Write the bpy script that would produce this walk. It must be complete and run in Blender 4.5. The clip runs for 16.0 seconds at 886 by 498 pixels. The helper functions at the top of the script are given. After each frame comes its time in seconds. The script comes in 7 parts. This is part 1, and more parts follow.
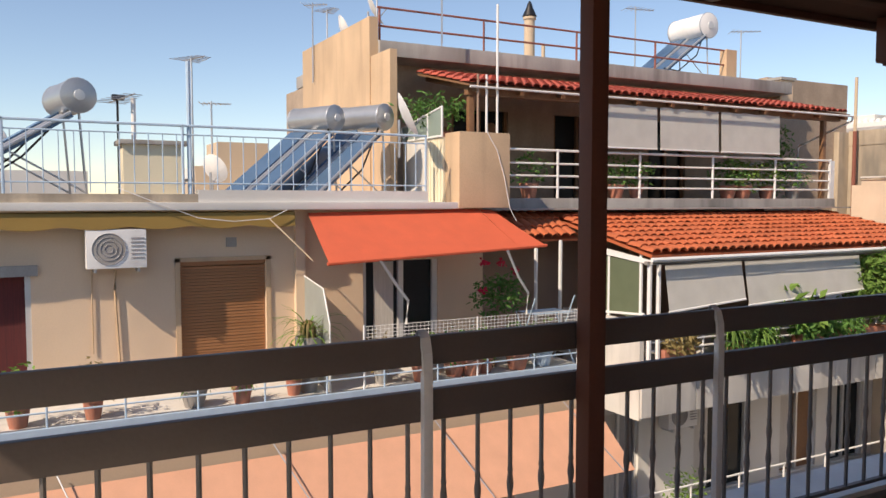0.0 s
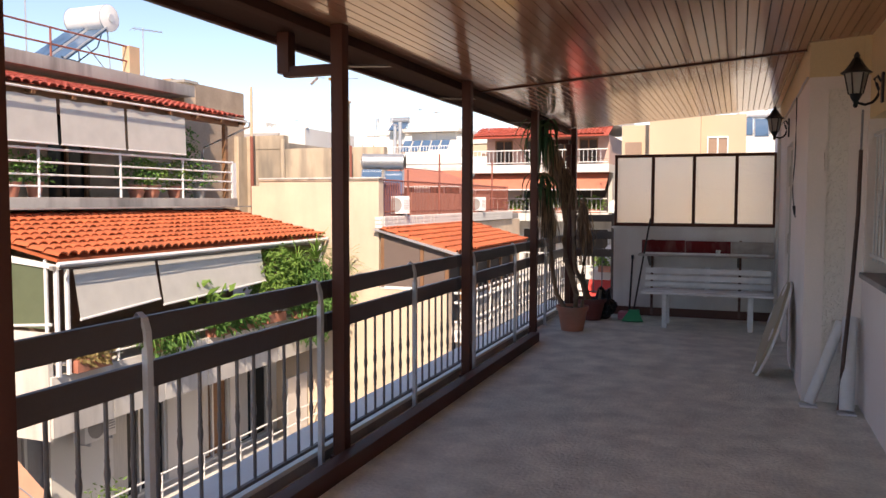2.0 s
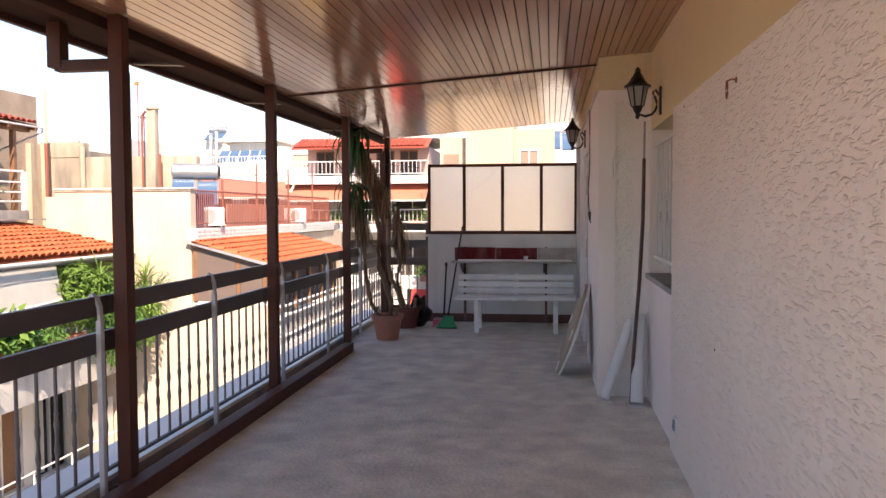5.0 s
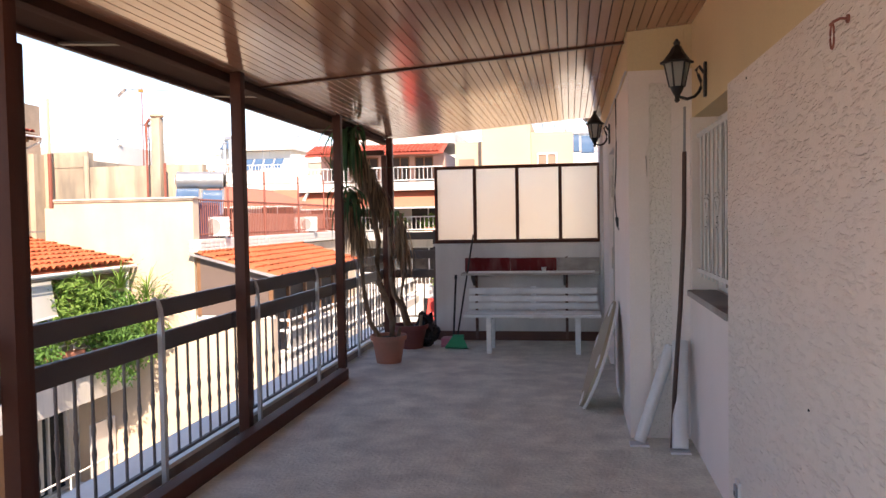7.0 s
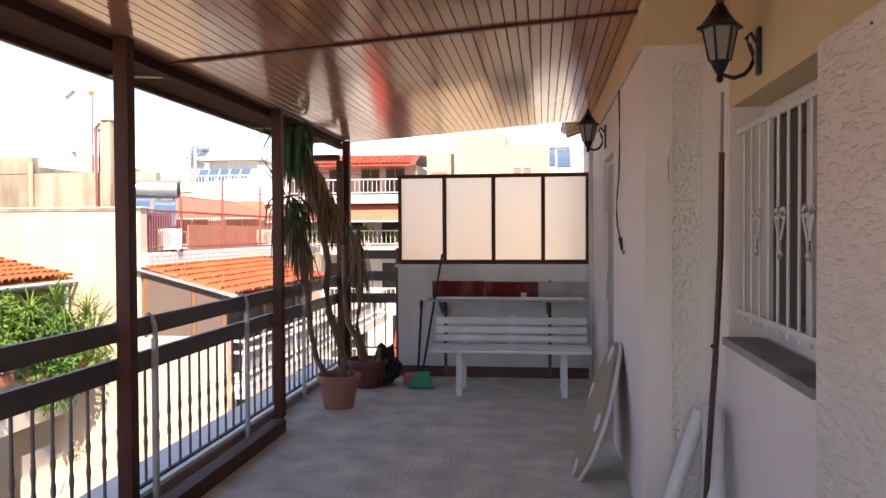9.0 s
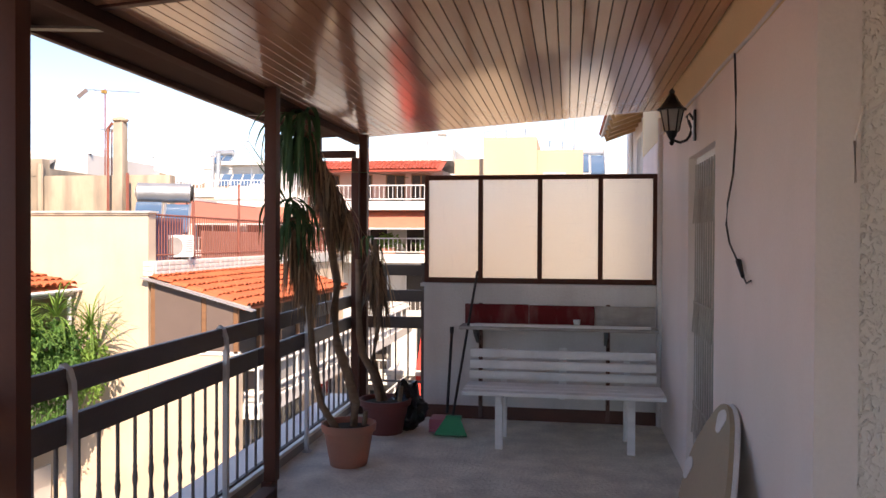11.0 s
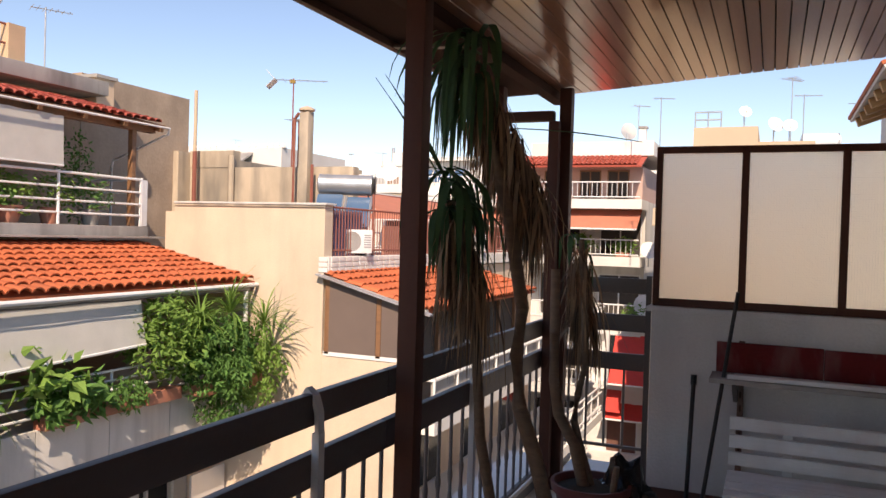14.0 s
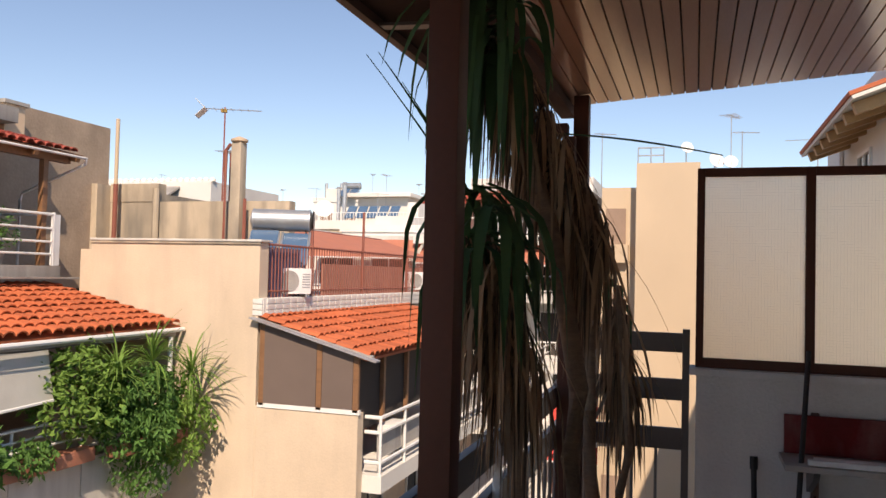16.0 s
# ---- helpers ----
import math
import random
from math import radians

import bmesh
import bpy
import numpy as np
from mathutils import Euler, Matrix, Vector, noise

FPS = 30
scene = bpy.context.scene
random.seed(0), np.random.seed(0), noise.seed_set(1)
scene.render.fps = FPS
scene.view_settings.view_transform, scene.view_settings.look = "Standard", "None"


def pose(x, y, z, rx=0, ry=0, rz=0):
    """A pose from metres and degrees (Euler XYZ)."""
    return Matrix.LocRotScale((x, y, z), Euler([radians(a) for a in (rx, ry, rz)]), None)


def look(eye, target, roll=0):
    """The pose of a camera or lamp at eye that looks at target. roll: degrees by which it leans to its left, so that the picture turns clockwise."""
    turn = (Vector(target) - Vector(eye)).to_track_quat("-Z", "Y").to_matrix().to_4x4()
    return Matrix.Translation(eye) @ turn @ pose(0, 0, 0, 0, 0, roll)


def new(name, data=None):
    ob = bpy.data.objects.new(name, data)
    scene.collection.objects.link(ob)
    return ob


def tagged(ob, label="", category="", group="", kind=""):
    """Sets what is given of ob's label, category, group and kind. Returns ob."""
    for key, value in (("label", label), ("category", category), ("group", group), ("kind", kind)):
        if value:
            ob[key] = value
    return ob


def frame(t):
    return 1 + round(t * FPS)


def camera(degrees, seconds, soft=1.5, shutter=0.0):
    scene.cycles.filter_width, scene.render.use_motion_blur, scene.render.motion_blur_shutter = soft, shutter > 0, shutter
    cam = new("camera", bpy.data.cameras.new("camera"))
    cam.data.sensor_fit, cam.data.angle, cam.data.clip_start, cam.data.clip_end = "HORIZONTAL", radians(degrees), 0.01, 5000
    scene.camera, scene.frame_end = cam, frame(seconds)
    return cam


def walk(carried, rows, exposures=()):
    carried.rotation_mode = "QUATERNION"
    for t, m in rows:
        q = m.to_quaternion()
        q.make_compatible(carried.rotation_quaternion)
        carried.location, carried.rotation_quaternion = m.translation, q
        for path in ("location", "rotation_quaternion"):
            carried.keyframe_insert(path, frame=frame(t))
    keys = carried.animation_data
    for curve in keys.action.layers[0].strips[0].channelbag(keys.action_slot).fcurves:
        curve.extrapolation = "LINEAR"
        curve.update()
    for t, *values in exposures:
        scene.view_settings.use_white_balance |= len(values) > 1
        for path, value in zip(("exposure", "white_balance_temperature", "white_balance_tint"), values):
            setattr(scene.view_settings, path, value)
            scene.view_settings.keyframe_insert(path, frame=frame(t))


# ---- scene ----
cam = camera(59.0, 16.0)
PATH = [
    (0, (0.803, 0.331, 1.494), (-0.96, 1.269, 1.371), -0.0),
    (0.5, (0.709, 0.45, 1.481), (-0.824, 1.73, 1.368), 0.1),
    (1, (0.632, 0.485, 1.482), (-0.607, 2.053, 1.402), 0.1),
    (1.5, (0.608, 0.4, 1.475), (-0.357, 2.149, 1.379), 0.0),
    (2, (0.655, 0.416, 1.50), (-0.047, 2.284, 1.376), 0.1),
    (2.5, (0.685, 0.43, 1.484), (0.206, 2.369, 1.380), 0.5),
    (3, (0.618, 0.464, 1.474), (0.325, 2.441, 1.39), 0.9),
    (5.3, (0.809, 0.584, 1.464), (0.531, 2.562, 1.366), -0.4),
    (5.5, (0.832, 0.652, 1.466), (0.526, 2.626, 1.365), -0.3),
    (6, (0.798, 0.945, 1.454), (0.447, 2.911, 1.353), 0.1),
    (6.5, (0.741, 1.238, 1.488), (0.405, 3.208, 1.399), -0.4),
    (7, (0.751, 1.552, 1.468), (0.429, 3.525, 1.391), -1.0),
    (7.5, (0.759, 1.872, 1.508), (0.441, 3.846, 1.462), -0.6),
    (8, (0.681, 2.148, 1.498), (0.382, 4.125, 1.471), -1.1),
    (8.5, (0.619, 2.479, 1.498), (0.359, 4.462, 1.472), -1.1),
    (9, (0.628, 2.847, 1.494), (0.376, 4.83, 1.452), -0.3),
    (9.2, (0.64, 2.983, 1.502), (0.377, 4.965, 1.451), -0.1),
    (11.5, (0.288, 4.554, 1.554), (-0.034, 6.527, 1.536), 0.1),
    (12, (0.254, 4.929, 1.573), (-0.081, 6.9, 1.555), -0.0),
    (12.5, (0.217, 5.336, 1.548), (-0.197, 7.293, 1.538), 1.2),
    (13, (0.083, 5.642, 1.549), (-0.413, 7.58, 1.527), 1.1),
    (13.5, (-0.07, 5.893, 1.537), (-0.64, 7.81, 1.51), 1.1),
    (14, (-0.231, 6.209, 1.537), (-1.007, 8.053, 1.504), 1.7),
    (14.5, (-0.419, 6.467, 1.498), (-1.314, 8.256, 1.459), 2.1),
    (15, (-0.645, 6.693, 1.518), (-1.484, 8.509, 1.499), 1.5),
    (15.5, (-0.764, 6.85, 1.532), (-1.563, 8.684, 1.551), 1.1),
    (16, (-0.878, 7.077, 1.57), (-1.493, 8.979, 1.635), 1.4),
]
walk(cam, [(t, look(eye, target, roll)) for t, eye, target, roll in PATH],
     exposures=[(0, 0.4, 7600, 16), (1.0, 0.62, 7800, 18), (2.0, 0.92, 7800, 20), (3.0, 1.3, 7700, 21), (9.0, 1.52, 7800, 21), (11.4, 1.22, 7800, 22), (12.5, 1.08, 7900, 22), (13.5, 0.82, 7900, 21), (14.5, 0.55, 7900, 19), (16, 0.47, 7900, 18)])

# ---- light ----
SUN_ELEV, SUN_AZ = 42.0, 20.0        # azimuth measured from -y towards +x
sx, sy = math.sin(radians(SUN_AZ)), -math.cos(radians(SUN_AZ))
world = bpy.data.worlds.new("world")
scene.world = world
world.use_nodes = True
wn = world.node_tree
sky = wn.nodes.new("ShaderNodeTexSky")
sky.sky_type = "NISHITA"
sky.sun_disc = False
sky.sun_elevation = radians(SUN_ELEV)
sky.sun_rotation = radians(180 - SUN_AZ)
sky.air_density, sky.dust_density, sky.ozone_density = 1.05, 0.05, 4.0
sky.altitude = 700
wn.links.new(sky.outputs[0], wn.nodes["Background"].inputs[0])
wn.nodes["Background"].inputs[1].default_value = 0.122
sun = new("sun", bpy.data.lights.new("sun", "SUN"))
sun.data.energy, sun.data.angle, sun.data.color = 4.0, radians(0.6), (1.0, 0.91, 0.78)
ce = math.cos(radians(SUN_ELEV))
sun.matrix_world = look((sx * ce * 40, sy * ce * 40, math.sin(radians(SUN_ELEV)) * 40), (0, 0, 0))

# ---- materials ----
def mat(name, col, rough=0.6, var=0.12, scale=1.5, fine=40.0, bump=0.12, metal=0.0, stain=None, amount=0.35,
        stretch=(1, 1, 1), spec=0.5, vary=0.0, island=0.0, streak=None, runs=0.5):
    """Painted or raw surface: broad mottling, fine grain in colour and relief, optional stains and rain streaks, variation from piece to piece."""
    m = bpy.data.materials.new(name)
    m.use_nodes = True
    n, l = m.node_tree.nodes, m.node_tree.links
    b = n["Principled BSDF"]
    geo = n.new("ShaderNodeNewGeometry")
    mp = n.new("ShaderNodeMapping")
    mp.inputs["Scale"].default_value = stretch
    l.new(geo.outputs["Position"], mp.inputs["Vector"])
    big = n.new("ShaderNodeTexNoise")
    big.inputs["Scale"].default_value, big.inputs["Detail"].default_value = scale, 6
    l.new(mp.outputs[0], big.inputs["Vector"])
    tiny = n.new("ShaderNodeTexNoise")
    tiny.inputs["Scale"].default_value, tiny.inputs["Detail"].default_value = fine, 4
    l.new(mp.outputs[0], tiny.inputs["Vector"])
    add = n.new("ShaderNodeMath")
    add.operation = "ADD"
    l.new(big.outputs["Fac"], add.inputs[0])
    half = n.new("ShaderNodeMath")
    half.operation = "MULTIPLY"
    half.inputs[1].default_value = 0.5
    l.new(tiny.outputs["Fac"], half.inputs[0])
    l.new(half.outputs[0], add.inputs[1])
    ramp = n.new("ShaderNodeMapRange")
    ramp.inputs["From Min"].default_value, ramp.inputs["From Max"].default_value = 0.45, 1.05
    ramp.inputs["To Min"].default_value, ramp.inputs["To Max"].default_value = 1 - var, 1 + var
    l.new(add.outputs[0], ramp.inputs["Value"])
    last = ramp.outputs[0]
    for amt, node, sock in ((vary, "ShaderNodeObjectInfo", "Random"), (island, "ShaderNodeNewGeometry", "Random Per Island")):
        if amt:
            rn = n.new(node)
            r2 = n.new("ShaderNodeMapRange")
            r2.inputs["To Min"].default_value, r2.inputs["To Max"].default_value = 1 - amt, 1 + amt
            l.new(rn.outputs[sock], r2.inputs["Value"])
            mu = n.new("ShaderNodeMath")
            mu.operation = "MULTIPLY"
            l.new(last, mu.inputs[0])
            l.new(r2.outputs[0], mu.inputs[1])
            last = mu.outputs[0]
    mul = n.new("ShaderNodeVectorMath")
    mul.operation = "SCALE"
    mul.inputs[0].default_value = col
    l.new(last, mul.inputs["Scale"])
    colour = mul.outputs[0]
    if stain:
        st = n.new("ShaderNodeTexNoise")
        st.inputs["Scale"].default_value, st.inputs["Detail"].default_value = scale * 0.6, 8
        ms = n.new("ShaderNodeMapping")
        ms.inputs["Scale"].default_value = (1.4, 1.4, 0.55)
        ms.inputs["Location"].default_value = (3.1, 7.7, 1.3)
        l.new(geo.outputs["Position"], ms.inputs["Vector"])
        l.new(ms.outputs[0], st.inputs["Vector"])
        sr = n.new("ShaderNodeMapRange")
        sr.inputs["From Min"].default_value, sr.inputs["From Max"].default_value = 0.47, 0.68
        sr.inputs["To Max"].default_value = amount
        l.new(st.outputs["Fac"], sr.inputs["Value"])
        mx = n.new("ShaderNodeMix")
        mx.data_type = "RGBA"
        mx.inputs["B"].default_value = (*stain, 1)
        l.new(sr.outputs[0], mx.inputs["Factor"])
        l.new(colour, mx.inputs["A"])
        colour = mx.outputs["Result"]
    if streak:
        mk = n.new("ShaderNodeMapping")
        mk.inputs["Scale"].default_value = (2.3, 2.3, 0.3)
        l.new(geo.outputs["Position"], mk.inputs["Vector"])
        kn = n.new("ShaderNodeTexNoise")
        kn.inputs["Scale"].default_value, kn.inputs["Detail"].default_value = 1.0, 7
        l.new(mk.outputs[0], kn.inputs["Vector"])
        kr = n.new("ShaderNodeMapRange")
        kr.inputs["From Min"].default_value, kr.inputs["From Max"].default_value = 0.5, 0.74
        kr.inputs["To Max"].default_value = runs
        l.new(kn.outputs["Fac"], kr.inputs["Value"])
        mk2 = n.new("ShaderNodeMix")
        mk2.data_type = "RGBA"
        mk2.inputs["B"].default_value = (*streak, 1)
        l.new(kr.outputs[0], mk2.inputs["Factor"])
        l.new(colour, mk2.inputs["A"])
        colour = mk2.outputs["Result"]
    l.new(colour, b.inputs["Base Color"])
    rr = n.new("ShaderNodeMapRange")
    rr.inputs["To Min"].default_value, rr.inputs["To Max"].default_value = max(0.02, rough - 0.1), min(1, rough + 0.1)
    l.new(big.outputs["Fac"], rr.inputs["Value"])
    l.new(rr.outputs[0], b.inputs["Roughness"])
    b.inputs["Metallic"].default_value = metal
    b.inputs["Specular IOR Level"].default_value = spec
    if bump:
        bp = n.new("ShaderNodeBump")
        bp.inputs["Strength"].default_value, bp.inputs["Distance"].default_value = bump, 0.01
        l.new(tiny.outputs["Fac"], bp.inputs["Height"])
        l.new(bp.outputs[0], b.inputs["Normal"])
    return m


def cloth_mat(name, col, glow=0.5, scale=3.0, island=0.0):
    """Thin sheet that lets part of the light through: awning cloth, blinds, wired glass, leaves."""
    m = mat(name, col, 0.75, 0.08, scale, 60, 0.1, island=island)
    n, l = m.node_tree.nodes, m.node_tree.links
    b, out = n["Principled BSDF"], n["Material Output"]
    src = b.inputs["Base Color"].links[0].from_socket
    tr = n.new("ShaderNodeBsdfTranslucent")
    l.new(src, tr.inputs["Color"])
    mix = n.new("ShaderNodeMixShader")
    mix.inputs[0].default_value = glow
    l.new(b.outputs[0], mix.inputs[1])
    l.new(tr.outputs[0], mix.inputs[2])
    l.new(mix.outputs[0], out.inputs["Surface"])
    return m


def carved(m, size, stretch, depth):
    """Adds the coarse hand-worked relief of textured render to a material."""
    n, l = m.node_tree.nodes, m.node_tree.links
    b = n["Principled BSDF"]
    geo = n.new("ShaderNodeNewGeometry")
    mp = n.new("ShaderNodeMapping")
    mp.inputs["Scale"].default_value = stretch
    l.new(geo.outputs["Position"], mp.inputs["Vector"])
    v = n.new("ShaderNodeTexNoise")
    v.inputs["Scale"].default_value, v.inputs["Detail"].default_value, v.inputs["Distortion"].default_value = size, 1.0, 0.35
    l.new(mp.outputs[0], v.inputs["Vector"])
    r = n.new("ShaderNodeMapRange")
    r.inputs["From Min"].default_value, r.inputs["From Max"].default_value = 0.5, 0.72
    l.new(v.outputs["Fac"], r.inputs["Value"])
    bp = n.new("ShaderNodeBump")
    bp.inputs["Strength"].default_value, bp.inputs["Distance"].default_value = 1.0, depth
    l.new(r.outputs[0], bp.inputs["Height"])
    old = b.inputs["Normal"].links[0].from_socket if b.inputs["Normal"].links else None
    if old:
        l.new(old, bp.inputs["Normal"])
    l.new(bp.outputs[0], b.inputs["Normal"])
    return m


M_CONC = mat("terrace_concrete", (0.76, 0.73, 0.63), 0.82, 0.26, 4.0, 42, 1.0, stain=(0.40, 0.37, 0.31), amount=0.38)
M_PINK = mat("pink_paint", (0.88, 0.80, 0.76), 0.75, 0.06, 1.2, 70, 0.15, stain=(0.70, 0.64, 0.59), amount=0.4)
M_STUCCO = carved(mat("pink_textured_render", (0.88, 0.81, 0.735), 0.8, 0.06, 1.0, 90, 0.2, stain=(0.76, 0.68, 0.61), amount=0.35), 54.0, (1, 0.33, 1.15), 0.0065)
M_YELLOW = mat("yellow_render", (0.74, 0.60, 0.36), 0.8, 0.07, 1.2, 70, 0.15)
M_GREYW = mat("grey_white_render", (0.72, 0.70, 0.685), 0.85, 0.10, 2.0, 60, 0.4, stain=(0.42, 0.40, 0.39), amount=0.35, streak=(0.36, 0.34, 0.33), runs=0.4)
M_BROWN = mat("brown_gloss_paint", (0.085, 0.029, 0.018), 0.58, 0.12, 2.5, 60, 0.05, vary=0.06, spec=0.3)
M_BOARD = mat("dark_board_paint", (0.085, 0.066, 0.060), 0.45, 0.12, 2.5, 60, 0.08, vary=0.06)
M_CEIL = mat("glossy_brown_ceiling_strip", (0.41, 0.205, 0.13), 0.11, 0.12, 0.7, 30, 0.02, stretch=(8, 0.6, 8), spec=0.7, island=0.05)
M_GROOVE = mat("dark_groove", (0.08, 0.042, 0.03), 0.95, 0.1, spec=0.05)
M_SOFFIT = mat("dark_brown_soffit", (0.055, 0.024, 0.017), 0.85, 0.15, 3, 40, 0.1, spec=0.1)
M_IRON = mat("grey_painted_iron", (0.30, 0.30, 0.32), 0.5, 0.12, 4, 60, 0.08, stain=(0.20, 0.12, 0.08), amount=0.3)
M_BRACKET = mat("pale_grey_iron", (0.58, 0.60, 0.62), 0.42, 0.1, 4, 60, 0.08, stain=(0.4, 0.32, 0.26), amount=0.2)
M_BALUSTER = mat("dark_painted_iron", (0.13, 0.12, 0.118), 0.5, 0.15, 6, 60, 0.1, vary=0.1)
M_MARBLE = mat("white_marble_ledge", (0.84, 0.82, 0.77), 0.45, 0.08, 2.0, 40, 0.05, stain=(0.6, 0.58, 0.54), amount=0.35)
M_WHITEP = mat("white_paint", (0.78, 0.77, 0.76), 0.5, 0.07, 4, 50, 0.08, stain=(0.55, 0.52, 0.48), amount=0.3)
M_BENCH = mat("chalky_white_bench_paint", (0.80, 0.81, 0.80), 0.55, 0.08, 5, 60, 0.15, stretch=(0.4, 4, 4), stain=(0.5, 0.5, 0.49), amount=0.4, vary=0.05)
M_WHITERAIL = mat("white_rail_paint", (0.74, 0.74, 0.73), 0.45, 0.06, 4, 50, 0.05)
M_BLACK = mat("black_cast_metal", (0.012, 0.012, 0.013), 0.4, 0.1, 6, 60, 0.1)
M_TERRA = mat("terracotta_plastic", (0.42, 0.165, 0.11), 0.55, 0.12, 5, 50, 0.08, stain=(0.30, 0.2, 0.15), amount=0.4)
M_DARKPOT = mat("dark_red_plastic", (0.17, 0.045, 0.04), 0.45, 0.12, 5, 50, 0.05)
M_SOIL = mat("potting_soil", (0.06, 0.045, 0.03), 0.95, 0.3, 30, 90, 0.8)
M_BARK = mat("cane_bark", (0.20, 0.135, 0.09), 0.85, 0.25, 12, 60, 0.6, stretch=(1, 1, 4))
M_LEAF = cloth_mat("green_strap_leaf", (0.05, 0.115, 0.045), 0.3, island=0.3)
M_DRY = cloth_mat("dry_strap_leaf", (0.25, 0.165, 0.10), 0.2, island=0.8)
M_BUSH = cloth_mat("bush_leaf", (0.09, 0.21, 0.045), 0.3, island=0.35)
M_BUSH2 = cloth_mat("light_bush_leaf", (0.17, 0.30, 0.06), 0.35, island=0.3)
M_BUSHDRY = cloth_mat("straw_leaf", (0.28, 0.22, 0.09), 0.3)
M_FLOWER = cloth_mat("red_petal", (0.6, 0.03, 0.08), 0.3)
M_WIRED = mat("wired_frosted_glass", (0.93, 0.89, 0.79), 0.5, 0.04, 1.0, 60, 0.05, stain=(0.80, 0.68, 0.52), amount=0.35)
M_WIRED.node_tree.nodes["Principled BSDF"].inputs["Transmission Weight"].default_value = 0.9
M_REDBOARD = mat("flaking_dark_red_paint", (0.15, 0.012, 0.014), 0.6, 0.2, 9, 60, 0.2, stain=(0.38, 0.32, 0.29), amount=0.22, spec=0.15)
M_GREYBOARD = mat("weathered_grey_board", (0.42, 0.39, 0.36), 0.8, 0.2, 6, 60, 0.3, stretch=(1, 6, 6), stain=(0.25, 0.2, 0.18), amount=0.5)
M_SKIRT = mat("red_brown_skirting", (0.13, 0.055, 0.04), 0.7, 0.2, 4, 50, 0.2)
M_RUSTSTRIP = mat("rusty_slotted_strip", (0.16, 0.085, 0.065), 0.75, 0.25, 8, 60, 0.2, stain=(0.3, 0.26, 0.24), amount=0.4)
M_CREAM = mat("cream_table_underside", (0.38, 0.315, 0.22), 0.6, 0.08, 2, 50, 0.06)
M_TUBE = mat("white_plastic_film", (0.72, 0.72, 0.72), 0.35, 0.08, 5, 30, 0.1)
M_GREEN = mat("green_plastic", (0.01, 0.30, 0.13), 0.4, 0.1)
M_PINKPL = mat("pink_plastic", (0.55, 0.15, 0.22), 0.4, 0.1)
M_BAG = mat("black_bin_bag", (0.010, 0.010, 0.014), 0.25, 0.1, 8, 14, 1.0)
M_STICK = mat("dark_stick", (0.03, 0.022, 0.02), 0.6, 0.2)
M_POLE = mat("brown_pole", (0.075, 0.034, 0.026), 0.5, 0.2, 8, 60, 0.1)
M_DARKGLASS = mat("dark_window_glass", (0.025, 0.028, 0.03), 0.12, 0.1, 2, 40, 0.0, spec=0.2)
M_CURTAIN = mat("pale_curtain", (0.55, 0.52, 0.48), 0.9, 0.15, 6, 30, 0.2, stretch=(1, 8, 0.4))
M_GATE = mat("cream_gate_paint", (0.56, 0.52, 0.47), 0.5, 0.12, 5, 60, 0.1, stain=(0.3, 0.2, 0.14), amount=0.35)
M_ALU = mat("aluminium_frame", (0.62, 0.62, 0.62), 0.4, 0.05, 3, 40, 0.03, metal=0.3)
# street side
M_PEACH = mat("peach_render", (0.70, 0.525, 0.375), 0.85, 0.08, 0.7, 40, 0.25, stain=(0.58, 0.44, 0.33), amount=0.45)
M_PEACH2 = mat("orange_beige_render", (0.56, 0.39, 0.25), 0.85, 0.16, 0.9, 40, 0.3, stain=(0.38, 0.28, 0.19), amount=0.5, streak=(0.2, 0.15, 0.11), runs=0.4)
M_PARTY = mat("stained_cream_render", (0.63, 0.505, 0.385), 0.85, 0.1, 1.1, 30, 0.3, stain=(0.44, 0.345, 0.26), amount=0.5, streak=(0.36, 0.30, 0.24), runs=0.25)
M_OLDWALL = mat("weathered_cream_render", (0.50, 0.41, 0.31), 0.85, 0.2, 1.0, 40, 0.3, stain=(0.20, 0.18, 0.155), amount=0.8, streak=(0.14, 0.13, 0.115), runs=0.7)
M_GREYC = mat("grey_concrete", (0.37, 0.35, 0.33), 0.85, 0.15, 1.2, 40, 0.3, stain=(0.2, 0.18, 0.17), amount=0.55, streak=(0.09, 0.085, 0.08), runs=0.6)
M_PALE = mat("pale_grey_render", (0.62, 0.60, 0.565), 0.85, 0.08, 0.9, 40, 0.2, stain=(0.40, 0.38, 0.355), amount=0.5, streak=(0.2, 0.19, 0.175), runs=0.5)
M_WHITEB = mat("white_render", (0.68, 0.665, 0.635), 0.85, 0.06, 0.5, 40, 0.15, stain=(0.52, 0.49, 0.45), amount=0.4)
M_CREAMB = mat("cream_render", (0.54, 0.42, 0.30), 0.85, 0.07, 0.5, 40, 0.15, stain=(0.46, 0.36, 0.26), amount=0.35)
M_STEPST = mat("rough_tan_render", (0.40, 0.305, 0.23), 0.9, 0.2, 1.3, 14, 0.9, stain=(0.24, 0.18, 0.14), amount=0.55)
M_HUT = mat("pale_cream_render", (0.72, 0.65, 0.49), 0.85, 0.07, 1.0, 40, 0.2, stain=(0.5, 0.44, 0.33), amount=0.4)
M_TILE = mat("orange_clay_tile", (0.48, 0.118, 0.045), 0.75, 0.14, 1.2, 30, 0.25, vary=0.16, island=0.12, stain=(0.42, 0.13, 0.06), amount=0.35)
M_TILERED = mat("red_clay_tile", (0.42, 0.085, 0.055), 0.75, 0.14, 1.2, 30, 0.25, island=0.15)
M_AWNRED = cloth_mat("orange_red_awning", (0.68, 0.135, 0.065), 0.2)
